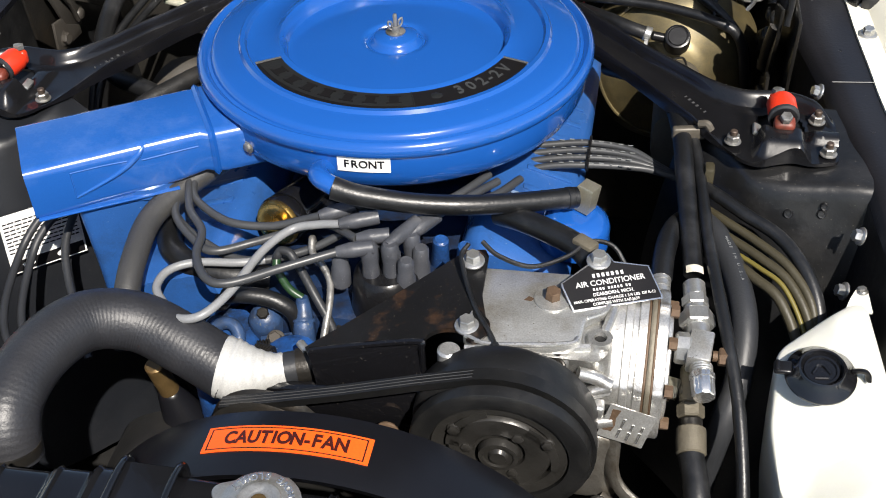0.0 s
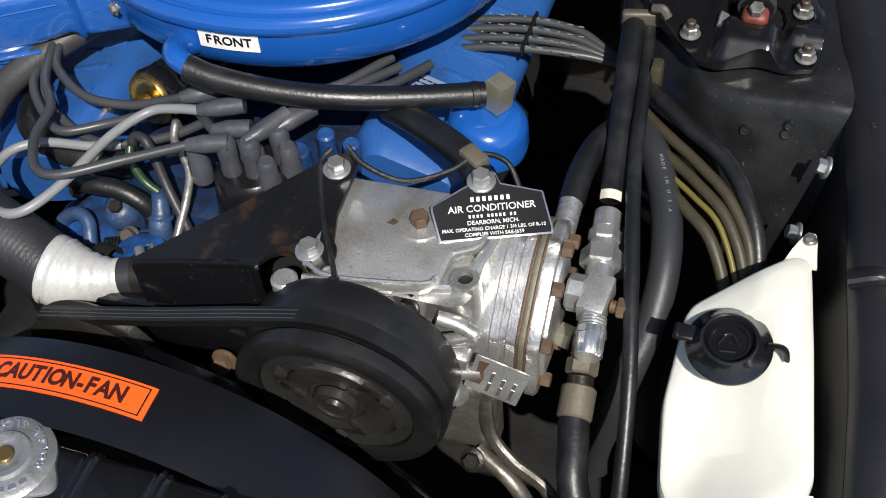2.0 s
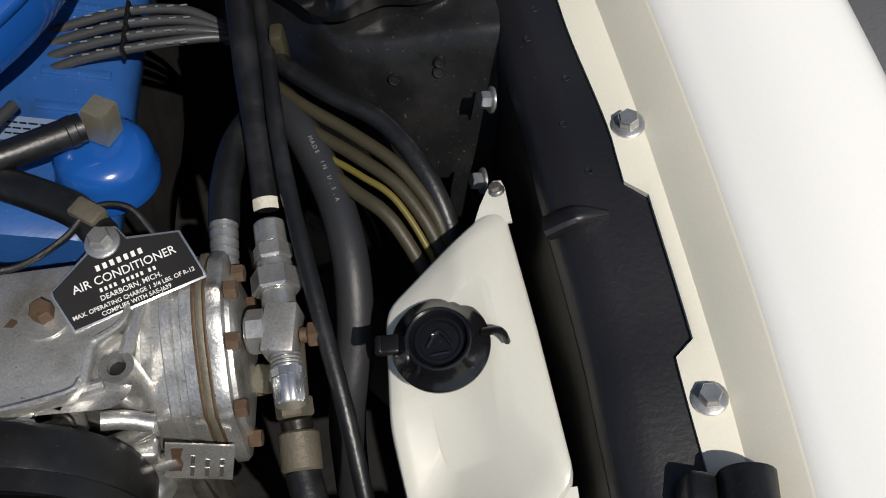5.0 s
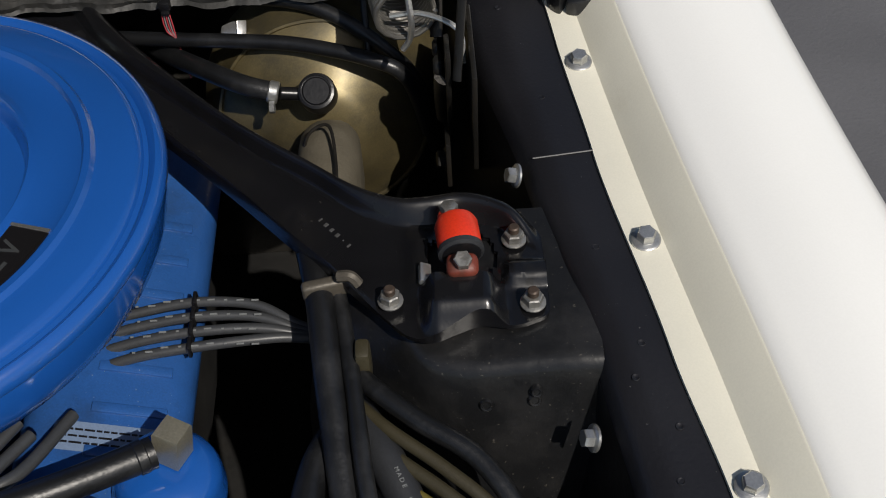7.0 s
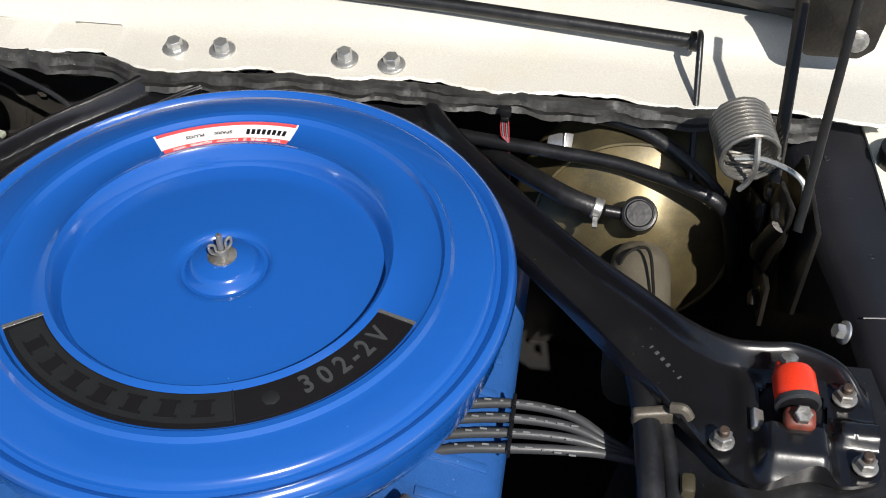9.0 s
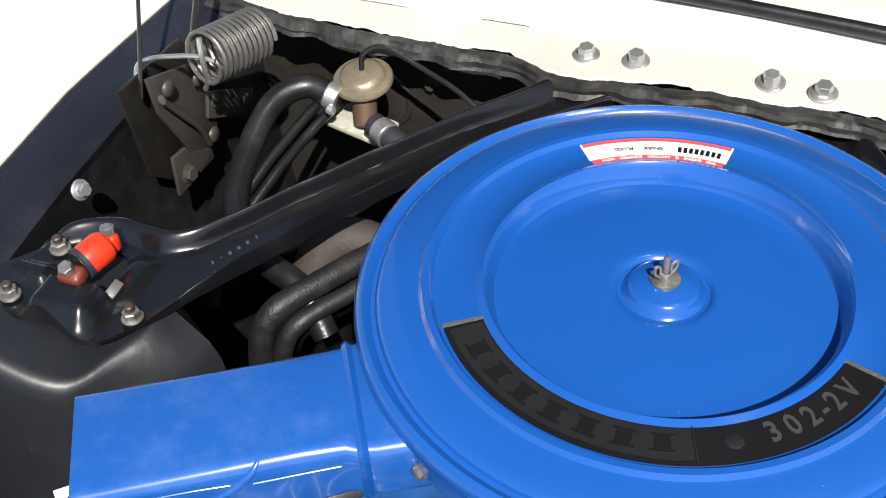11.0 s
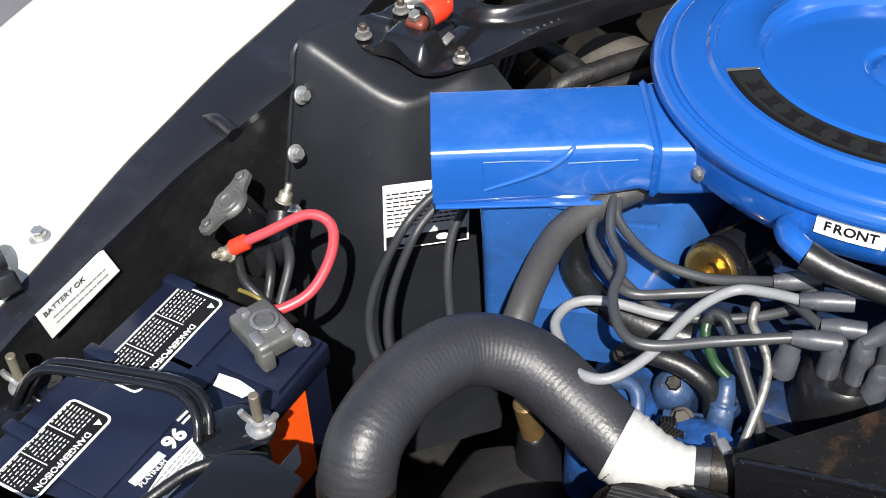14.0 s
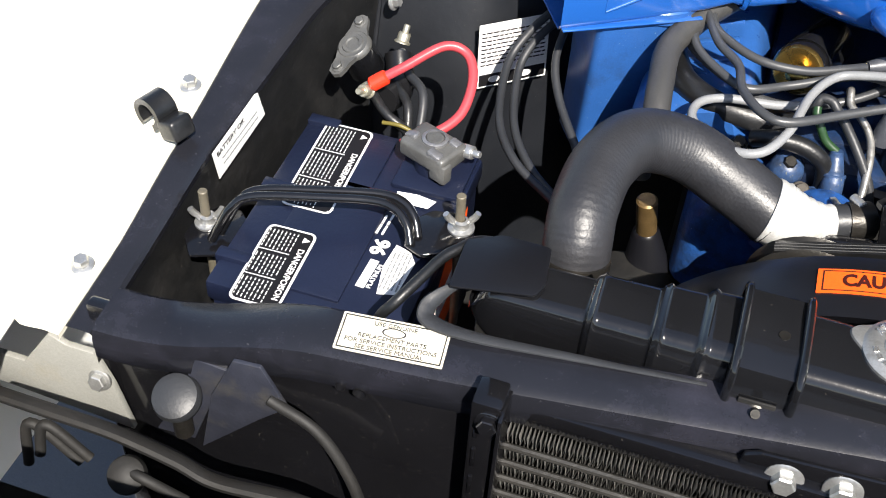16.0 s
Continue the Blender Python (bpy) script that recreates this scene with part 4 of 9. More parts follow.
for k in range(96):
    a = 2 * math.pi * k / 96
    near = min(abs((a - radians(e) + math.pi) % (2 * math.pi) - math.pi) for e in (165, -15))
    ears.append((a, 0.0312 + 0.0105 * math.exp(-(near / 0.30) ** 2)))
loft(b, [[capc + Vector((r * g * math.cos(a), r * g * math.sin(a), z)) for a, r in ears] for z, g in ((-0.0045, 0.97), (-0.004, 1.0), (0.001, 1.0), (0.0034, 0.97), (0.0042, 0.90))])
pcap = part("pressure_cap", b, "cap_silver", rad, "stamped silver pressure cap with two ears")
for k, ch in enumerate("REMOVE SLOWLY"):
    if ch != " ":
        a = radians(2 + 12.6 * k)
        m = Matrix.Translation(capc + Vector((0.0242 * math.cos(a), 0.0242 * math.sin(a), 0.0076))) @ Matrix.Rotation(a + math.pi / 2, 4, "Z") @ Matrix.Rotation(radians(-10), 4, "X")
        words(pcap, ch, m, 0.0074, "chrome", "raised_letter", 0.0006, 0.0002)
for k in range(9):
    a = radians(196 + 16.5 * k)
    b = bmesh.new()
    box(b, capc + Vector((0.0238 * math.cos(a), 0.0238 * math.sin(a), 0.0074)), (0.0045, 0.0035, 0.001), Matrix.Rotation(a + math.pi / 2, 3, "Z"), 0)
    part("raised_bar", b, "chrome", pcap)
b = bmesh.new()
cyl(b, capc + Vector((0, 0, 0.0085)), capc + Vector((0, 0, 0.011)), 0.0062, bevel=0.0008)
part("rivet", b, "old_brass", pcap)
b = bmesh.new()
tube(b, [(-0.052, 0.404, 0.873), (-0.068, 0.392, 0.869), (-0.105, 0.369, 0.860)], 0.0068, 14)
part("overflow_tube", b, "rubber_grey", rad, "grey overflow tube")
for pts in ([(0.215, 0.372, 0.884), (0.215, 0.40, 0.8885), (0.228, 0.416, 0.888), (0.262, 0.418, 0.884), (0.288, 0.415, 0.868)], [(0.217, 0.39, 0.887), (0.228, 0.388, 0.887), (0.238, 0.39, 0.887)]):
    b = bmesh.new()
    tube(b, pts, 0.0028, 8)
    part("embossed_bead", b, "black_gloss", rad, "raised bead pressed into the tank")
b = bmesh.new()
tube(b, [(0.205, 0.36, 0.865), (0.25, 0.36, 0.862), (0.30, 0.362, 0.85)], 0.003, 8)
part("embossed_bead", b, "black_gloss", rad)
# upper hose neck
b = bmesh.new()
cyl(b, (-0.287, 0.428, 0.822), (-0.287, 0.462, 0.826), 0.022, seg=24, bevel=0.002)
part("hose_neck", b, "black_gloss", rad)
b = bmesh.new()
prism(b, rounded([(-0.364, 0.369), (-0.302, 0.3795), (-0.297, 0.392), (-0.302, 0.431), (-0.34, 0.433), (-0.3655, 0.419)], 0.004), 0.0022, Matrix.Translation((0, 0, 0.8728)) @ Matrix.Rotation(radians(-2.0), 4, "Y") @ Matrix.Translation((0, 0, 0.0118)), 0.0006)
part("cover_plate", b, "shroud_black", rad, "flat black cover plate on the tank end")

shroud = thing("fan_shroud", (-0.02, 0.48, 0.6), "black plastic fan shroud with an orange warning label", "fan shroud")
b = bmesh.new()
rings = []
for k in range(41):
    a = radians(12 + 156 * k / 40)
    c, s = math.cos(a), math.sin(a)
    r = []
    for rad_, y in ((0.235, 0.435), (0.237, 0.455), (0.236, 0.485), (0.232, 0.502), (0.226, 0.504), (0.224, 0.44)):
        r.append((-0.02 + rad_ * c * 1.02, y, 0.655 + rad_ * s * (1.0)))
    rings.append(r)
loft(b, rings)
part("shroud_ring", b, "shroud_black", shroud, "curved black ring")
b = bmesh.new()
box(b, (-0.02, 0.438, 0.66), (0.60, 0.006, 0.34), bevel=0.002)
part("backing", b, "shroud_black", shroud)

cond = thing("condenser", (-0.06, 0.29, 0.5), "air conditioning condenser with grey folded fins ahead of the radiator", "condenser")
b = bmesh.new()
box(b, (-0.309, 0.297, 0.712), (0.022, 0.026, 0.30), bevel=0.003)
box(b, (-0.2975, 0.292, 0.712), (0.003, 0.030, 0.29), bevel=0.001)
for z_ in (0.835, 0.80, 0.765):
    box(b, (-0.3145, 0.2835, z_), (0.003, 0.002, 0.022), bevel=0.0006)
part("side_bracket", b, "black_paint", cond, "black slotted side bracket")
bolt(cond, (-0.306, 0.284, 0.845), (0, -1, 0.2), mat="black_paint", af=0.013, h=0.006, washer=0.01, label="black hex bolt")
b = bmesh.new()
box(b, (-0.045, 0.318, 0.826), (0.52, 0.016, 0.020), bevel=0.003)
part("header", b, "black_paint", cond, "black header plate")
for row in range(9):
    z = 0.806 - 0.0205 * row
    b = bmesh.new()
    rings = []
    n = 330
    for k in range(n + 1):
        x = -0.30 + 0.50 * k / n
        zz = z + (0.0062 if k % 2 else -0.0062) + 0.0008 * math.sin(k * 2.1)
        rings.append([(x + 0.0006 * math.sin(k * 1.3), 0.304, zz), (x, 0.315, zz)])
    loft(b, rings, closed=False)
    part("corrugated_fin", b, "fin", cond, smooth=False)
    b = bmesh.new()
    tube(b, [(-0.303, 0.304, z - 0.0102), (0.205, 0.304, z - 0.0102)], 0.0028, 8, flat=1.0)
    part("coil_tube", b, "clutch_grey", cond)
b = bmesh.new()
box(b, (-0.06, 0.33, 0.69), (0.52, 0.004, 0.24), bevel=0)
part("back_plate", b, "deep", cond)


# ---- air cleaner ----
AC = Vector((-0.06, 0.98, 0))
air = thing("air_cleaner", (AC.x, AC.y, 0.86), "blue round air cleaner with a snorkel and a black emblem", "air cleaner")
b = bmesh.new()
prof = [(0, 0.9478), (0.0125, 0.9476), (0.0145, 0.9470), (0.0215, 0.9455), (0.0235, 0.9445), (0.0252, 0.9420), (0.0268, 0.9385), (0.0290, 0.9368), (0.0315, 0.9370), (0.0335, 0.9392), (0.036, 0.9402), (0.040, 0.9400), (0.06, 0.9395), (0.095, 0.9375), (0.112, 0.9355), (0.1165, 0.9355), (0.1183, 0.939), (0.1205, 0.948), (0.124, 0.952), (0.128, 0.9505), (0.131, 0.949), (0.155, 0.948),
        (0.1585, 0.949), (0.161, 0.953), (0.1655, 0.953), (0.168, 0.9495), (0.172, 0.9485), (0.193, 0.947), (0.197, 0.9445), (0.1985, 0.9405), (0.2015, 0.9395), (0.2035, 0.942), (0.207, 0.944), (0.2105, 0.9425), (0.213, 0.938), (0.2135, 0.933), (0.212, 0.930), (0.209, 0.930), (0.206, 0.934), (0.0, 0.932)]
lathe(b, prof, Matrix.Translation(AC), 128)
lid = part("lid", b, "blue", air, "blue pressed steel lid")
b = bmesh.new()
lathe(b, [(0.19, 0.936), (0.2075, 0.935), (0.2085, 0.93), (0.207, 0.905), (0.203, 0.893), (0.193, 0.884), (0.17, 0.876), (0.10, 0.868), (0.0, 0.866)], Matrix.Translation(AC), 96)
part("housing", b, "blue", air, "blue lower housing")
b = bmesh.new()
lathe(b, [(0, 0.9474), (0.0105, 0.9474), (0.0108, 0.9488), (0, 0.949)], Matrix.Translation(AC), 24)
part("flat_washer", b, "nut_grey", air, "dull zinc washer")
b = bmesh.new()
lathe(b, [(0.0024, 0.948), (0.0024, 0.9675), (0.0017, 0.969), (0, 0.969)], Matrix.Translation(AC), 12)
part("centre_stud", b, "nut_grey", air, "threaded centre stud")
b = bmesh.new()
lathe(b, [(0.0050, 0), (0.0044, 0.0055), (0.0030, 0.0062)], Matrix.Translation(AC + Vector((0, 0, 0.9488))), 14)
for s in (-1, 1):
    tube(b, [AC + Vector((s * 0.0025, s * 0.0025, 0.951)), AC + Vector((s * 0.006, s * 0.0055, 0.956)), AC + Vector((s * 0.0062, s * 0.0055, 0.962)), AC + Vector((s * 0.0035, s * 0.003, 0.9605)), AC + Vector((s * 0.0028, s * 0.0025, 0.955))], 0.0011, 8)
part("wing_nut", b, "nut_grey", air, "zinc wing nut on the centre stud")


def arc_plate(bm, r0, r1, a0, a1, z, th, n=36):
    rings = []
    for k in range(n + 1):
        a = radians(a0 + (a1 - a0) * k / n)
        c, s = math.cos(a), math.sin(a)
        rings.append([AC + Vector((r0 * c, r0 * s, z)), AC + Vector((r1 * c, r1 * s, z)), AC + Vector((r1 * c, r1 * s, z + th)), AC + Vector((r0 * c, r0 * s, z + th))])
    return loft(bm, rings)


EA0, EA1 = 214.5, 342.5
b = bmesh.new()
arc_plate(b, 0.1268, 0.1562, EA0, EA1, 0.9485, 0.0012, 60)
emb = part("emblem", b, "ink", air, "black curved emblem")
for e0, e1 in ((EA0 - 0.25, EA0 + 0.9), (EA1 - 0.9, EA1 + 0.25)):
    b = bmesh.new()
    arc_plate(b, 0.1264, 0.1566, e0, e1, 0.9486, 0.0016, 3)
    part("worn_end", b, "chrome", emb, "bright worn end edge")
b = bmesh.new()
arc_plate(b, 0.128, 0.155, EA0 + 1.2, EA1 - 1.2, 0.9495, 0.0005, 60)
part("emblem_face", b, "ink", emb, "black and dark grey face")
b = bmesh.new()
arc_plate(b, 0.130, 0.153, EA0 + 2.4, 289.0, 0.9502, 0.0004, 40)
part("grey_panel", b, "emblem_grey", emb, "dark grey panel")
for k in range(7):
    a0 = EA0 + 8.6 + 9.3 * k
    b = bmesh.new()
    arc_plate(b, 0.1360, 0.1475, a0 + 1.0, a0 + 4.8, 0.9506, 0.0007, 3)
    for z_ in (0.1350, 0.1468):
        arc_plate(b, z_, z_ + 0.0018, a0, a0 + 5.8, 0.9506, 0.0006, 3)
    part("plain_shape", b, "ink", emb, "black raised plain shape")
b = bmesh.new()
arc_plate(b, 0.1285, 0.1545, 289.2, 289.6, 0.9502, 0.0005, 2)
part("divider", b, "emblem_grey", emb, "thin grey dividing line")
b = bmesh.new()
lathe(b, [(0, 0), (0.0062, 0), (0.005, 0.0005), (0, 0.0005)], Matrix.Translation(AC + Vector((0.1415 * math.cos(radians(299)), 0.1415 * math.sin(radians(299)), 0.9502))), 7)
part("badge", b, "emblem_grey", emb, "small grey badge shape")
for k, ch in enumerate("302-2V"):
    a = radians(309.0 + (0, 5.5, 11.0, 15.2, 19.2, 25.0)[k])
    m = Matrix.Translation(AC + Vector((0.1415 * math.cos(a), 0.1415 * math.sin(a), 0.9503))) @ Matrix.Rotation(a + math.pi / 2, 4, "Z") @ Matrix.Diagonal((0.86, 1, 1, 1))
    words(emb, ch, m, 0.0205, "numeral_grey", "numeral", 0.0004, 0.0004)
b = bmesh.new()
arc_plate(b, 0.1305, 0.157, 83.0, 127.0, 0.948, 0.0008, 24)
stk = part("sticker", b, "white_ink", air, "white sticker with red edge lines")
b = bmesh.new()
arc_plate(b, 0.131, 0.1358, 83.5, 126.5, 0.9487, 0.0004, 24)
arc_plate(b, 0.1528, 0.1566, 83.5, 126.5, 0.9487, 0.0004, 24)
split_part("red_stripe", b, "red_ink", stk)
b = bmesh.new()
for k in range(8):
    arc_plate(b, 0.1405, 0.1468, 85.5 + 1.7 * k, 86.6 + 1.7 * k, 0.9487, 0.0004, 2)
split_part("plain_bar", b, "ink", stk)


def on_sticker(text, deg, rad, size, ink):
    a = radians(deg)
    m = Matrix.Translation(AC + Vector((rad * math.cos(a), rad * math.sin(a), 0.9491))) @ Matrix.Rotation(a + math.pi / 2, 4, "Z")
    words(stk, text, m, size, ink, "lettering", 0.0001, 0.0001)


on_sticker("SPARK", 106.0, 0.1440, 0.0052, "ink")
on_sticker("PLUGS", 115.0, 0.1440, 0.0052, "ink")
for w_, d_ in (("THIS", 87.5), ("ENGINE", 93.5), ("IS", 98.5), ("FACTORY", 104.5), ("EQUIPPED", 113.5), ("WITH", 121.0)):
    on_sticker(w_, d_, 0.1334, 0.0038, "white_ink")

# front label on the housing
b = bmesh.new()
rings = []
LA = 273.2
for k in range(13):
    a = radians(LA - 2.5 + (k / 12 - 0.5) * 14.2 + 2.9)
    ring = []
    for dr, z in ((0.0002, 0.9115), (0.0014, 0.9115), (0.0014, 0.9285), (0.0002, 0.9285)):
        ring.append(AC + Vector(((0.2075 + dr) * math.cos(a), (0.2075 + dr) * math.sin(a), z)))
    rings.append(ring)
loft(b, rings)
fl_ = part("front_label", b, "white_ink", air, "white label reading FRONT")
for k, ch in enumerate("FRONT"):
    a = radians(LA + 0.4 - 4.6 + (0, 2.15, 4.5, 7.0, 9.2)[k])
    o = AC + Vector((0.2092 * math.cos(a), 0.2092 * math.sin(a), 0.920))
    words(fl_, ch, frame_of(o, (math.cos(a), math.sin(a), 0.02), (-math.sin(a), math.cos(a), 0)), 0.0115, "ink", "lettering", 0.0003, 0.0002)

# the can leans back a little with the carburettor under it
lean = Matrix.Translation((AC.x - 0.0025, AC.y - 0.001, 0.9405)) @ Matrix.Rotation(radians(-1.55), 4, "X") @ Matrix.Diagonal((0.992, 0.992, 1, 1)) @ Matrix.Translation((-AC.x, -AC.y, -0.936))
for ob in air.children_recursive:
    o_ = Matrix.Translation(origin_of(ob))
    ob.data.transform(o_.inverted() @ lean @ o_)

# snorkel: an open, slightly flattened duct
ax = Vector((-0.86, -0.51, 0)).normalized()
sd = Vector((0.51, -0.86, 0)).normalized()
base = Vector((-0.214, 0.848, 0.908))
secs = [(-0.03, 0.10, 0.052, 0.0, 0.010), (0.012, 0.098, 0.052, 0.0, 0.010), (0.024, 0.094, 0.05, 0.0, 0.010), (0.032, 0.088, 0.050, 0.002, 0.009), (0.06, 0.088, 0.057, -0.001, 0.011), (0.202, 0.089, 0.060, -0.005, 0.009)]
rings = []
for s, w, h, dz, rr in secs:
    rings.append([base + ax * s + sd * px + Vector((0, 0, pz + dz)) for px, pz in rrect(w, h, rr)])
for s, w, h, dz, rr in reversed(secs[2:]):
    rings.append([base + ax * (s - (0.0005 if s > 0.2 else 0)) + sd * px * 0.965 + Vector((0, 0, pz * 0.94 + dz)) for px, pz in rrect(w, h, rr)])
b = bmesh.new()
loft(b, rings, caps=True)
sn = part("snorkel", b, "blue_faded", air, "blue rectangular intake snorkel")
b = bmesh.new()
mid = base + sd * 0.0442
up = Vector((0, 0, 1))
tube(b, [mid + ax * 0.160 - up * 0.016, mid + ax * 0.128 - up * 0.004, mid + ax * 0.108 + up * 0.006, mid + ax * 0.094 + up * 0.017 - sd * 0.001, mid + ax * 0.086 + up * 0.0235 - sd * 0.007, mid + ax * 0.083 + up * 0.0248 - sd * 0.015], [0.0014, 0.0022, 0.0028, 0.0032, 0.0028, 0.0012], 10)
tube(b, [mid + ax * 0.160 - up * 0.016, mid + ax * 0.160 + up * 0.013], 0.0009, 6)
tube(b, [mid + ax * 0.160 + up * 0.013, mid + ax * 0.130 + up * 0.0135, mid + ax * 0.106 + up * 0.0125], 0.0007, 6)
tube(b, [mid + ax * 0.092 + up * 0.010, mid + ax * 0.060 + up * 0.011, mid + ax * 0.036 + up * 0.0115], 0.0007, 6)
part("crease", b, "blue_faded", sn, "pressed diagonal crease")
b = bmesh.new()
box(b, base + ax * 0.131 + sd * 0.0425 + Vector((0, 0, -0.0318)), (0.138, 0.010, 0.0018), Matrix((ax, sd, Vector((0, 0, 1)))).transposed(), 0.0006)
part("seam_flange", b, "blue_faded", sn, "folded bottom seam")
b = bmesh.new()
rings = []
for s in (0.018, 0.0215, 0.025):
    o = 0.0022 if s == 0.0215 else 0.0
    rings.append([base + ax * s + sd * px + Vector((0, 0, pz)) for px, pz in rrect(0.0975 + o * 2, 0.052 + o * 2, 0.010)])
loft(b, rings, caps=False)
part("joint_ridge", b, "blue", sn, "raised joint ridge")
b = bmesh.new()
hexhead(b, (-0.177, 0.808, 0.912), (-0.55, -0.83, 0.1), af=0.008, h=0.003, washer=0.007, wh=0.001)
part("screw", b, "nut_grey", air, "zinc screw")
# heat duct under the snorkel
b = bmesh.new()
rings = []
for z, k, off in ((0.885, 1.0, 0.0), (0.86, 1.0, 0.0), (0.80, 0.92, 0.006), (0.70, 0.85, 0.015)):
    rings.append([base + ax * 0.125 + ax * px * k + sd * (py * k + 0.006 - off) + Vector((0, 0, z - base.z)) for px, py in rrect(0.075, 0.07, 0.008)])
loft(b, rings)
duct = part("heat_duct", b, "blue_dull", air, "blue square warm-air duct")
b = bmesh.new()
cyl(b, base + ax * 0.09 + sd * 0.003 + Vector((0, 0, -0.04)), base + ax * 0.09 + sd * 0.003 + Vector((0, 0, -0.024)), 0.042, bevel=0.002, seg=32)
part("duct_collar", b, "blue_dull", air)
# breather elbow
b = bmesh.new()
tube(b, [(-0.084, 0.792, 0.912), (-0.090, 0.774, 0.919), (-0.091, 0.760, 0.9245), (-0.084, 0.748, 0.927), (-0.070, 0.742, 0.924)], [0.012, 0.0115, 0.0105, 0.0098, 0.0092], 16)
part("breather_elbow", b, "blue", air, "blue pressed breather elbow")

# ---- breather hose and oil filler ----
b = bmesh.new()
tube(b, [(-0.072, 0.741, 0.924), (-0.048, 0.741, 0.918), (0.0, 0.748, 0.909), (0.05, 0.761, 0.902), (0.10, 0.783, 0.894), (0.150, 0.809, 0.886)], [0.0112, 0.0103, 0.0098, 0.0098, 0.0098, 0.0102], 18, 10)
hs = thing("breather_hose", (0.14, 0.8035, 0.8875), "black rubber breather hose between air cleaner and oil filler", "hose")
part("hose", b, "rubber", hs)
b = bmesh.new()
cyl(b, (0.14, 0.8035, 0.8875), (0.146, 0.807, 0.8867), 0.0108, seg=22, bevel=0.0008)
part("end_cuff", b, "rubber", hs, "raised rubber end")
oil = thing("oil_filler_cap", (0.15, 0.815, 0.84), "blue domed oil filler cap with a dull brass elbow", "oil cap")
b = bmesh.new()
lathe(b, [(0, 0.024), (0.014, 0.024), (0.024, 0.022), (0.031, 0.017), (0.034, 0.010), (0.0345, 0.0), (0.036, -0.003), (0.036, -0.012), (0, -0.012)], Matrix.Translation((0.150, 0.812, 0.842)) @ Matrix.Rotation(radians(8), 4, 'Y'), 40)
part("cap", b, "blue", oil, "blue painted cap")
b = bmesh.new()
m = Matrix.Translation((0.157, 0.818, 0.8665)) @ Matrix.Rotation(radians(20), 4, "Z")
lathe(b, [(0, 0), (0.0125, 0), (0.0125, 0.026), (0.0115, 0.0275), (0, 0.0275)], m @ Matrix.Rotation(radians(10), 4, "Y"), 4)
part("brass_elbow", b, "brass_grey", oil, "dull brass square elbow")

# ---- engine ----
eng = thing("engine", (-0.06, 0.95, 0.4), "blue painted engine block with valve covers", "engine")
# block and manifold colours hold the shade under the air cleaner
b = bmesh.new()
box(b, (-0.06, 0.98, 0.64), (0.32, 0.5, 0.22), bevel=0.02)
box(b, (-0.10, 0.69, 0.56), (0.16, 0.10, 0.30), bevel=0.02)
part("block", b, "deep", eng, "lower block darkened for shade and grime")
b = bmesh.new()
rings = []
for z, gx, gy in ((0.66, 1.0, 1.0), (0.74, 1.0, 1.0), (0.765, 0.93, 0.93), (0.775, 0.8, 0.8)):
    rings.append([(-0.13 + px * gx, 0.70 + py * gy, z) for px, py in rrect(0.17, 0.12, 0.03)])
loft(b, rings)
part("timing_cover", b, "block_blue", eng, "spattered blue front cover")
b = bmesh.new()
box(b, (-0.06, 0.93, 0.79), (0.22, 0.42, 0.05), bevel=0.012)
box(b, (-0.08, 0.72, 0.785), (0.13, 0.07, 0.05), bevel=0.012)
part("intake_manifold", b, "intake_dark", eng, "blue intake manifold darkened for shade and dirt")


def valve_cover(cx, y0, y1, zc, tilt, label):
    b = bmesh.new()
    rings = []
    n = 26
    for k in range(n + 1):
        y = y0 + (y1 - y0) * k / n
        e = min(1, (y - y0) / 0.02, (y1 - y) / 0.02)
        e = 0.75 + 0.25 * math.sqrt(max(0, 1 - (1 - e) ** 2))
        rings.append([Matrix.Translation((cx, y, zc)) @ Matrix.Rotation(radians(tilt), 4, "Y") @ Vector((px * e, 0, pz * e + 0.0)) for px, pz in rrect(0.112, 0.07, 0.022)])
    loft(b, rings)
    vc = part("valve_cover", b, "blue_dull", eng, label)
    for k in range(7):
        b = bmesh.new()
        m = Matrix.Translation((cx, y0 + 0.075 + 0.034 * k, zc)) @ Matrix.Rotation(radians(tilt), 4, "Y")
        box(b, m @ Vector((0.012, 0, 0.0355)), (0.05, 0.008, 0.003), m.to_3x3(), 0.001)
        part("raised_rib", b, "blue_dull", vc)
    return vc


valve_cover(0.092, 0.765, 1.20, 0.806, 18, "blue valve cover with raised ribs")
valve_cover(-0.228, 0.700, 1.2, 0.797, -18, "blue valve cover under the snorkel")
b = bmesh.new()
ml_ = Matrix.Translation((0.092, 0.850, 0.806)) @ Matrix.Rotation(radians(18), 4, "Y") @ Matrix.Translation((0.004, 0, 0.0352))
prism(b, rrect(0.076, 0.022, 0.004), 0.0006, ml_)
vlab = part("filler_label", b, "label_blue", eng, "white paper label round the oil filler")
b = bmesh.new()
bars(b, ml_ @ Matrix.Translation((0, 0.0, 0.0006)), 0.066, 3, 0.005, 0.0014, 0.0003, seed=31)
part("print_block", b, "ink", vlab)
b = bmesh.new()
rings = []
for z, r, ox, oy in ((0.74, 0.04, -0.12, 0.665), (0.77, 0.035, -0.115, 0.66), (0.79, 0.027, -0.105, 0.65), (0.805, 0.024, -0.095, 0.638)):
    rings.append([(ox + r * math.cos(2 * math.pi * k / 16), oy + r * math.sin(2 * math.pi * k / 16), z) for k in range(16)])
loft(b, rings)
part("thermostat_housing", b, "block_blue", eng, "blue thermostat housing")
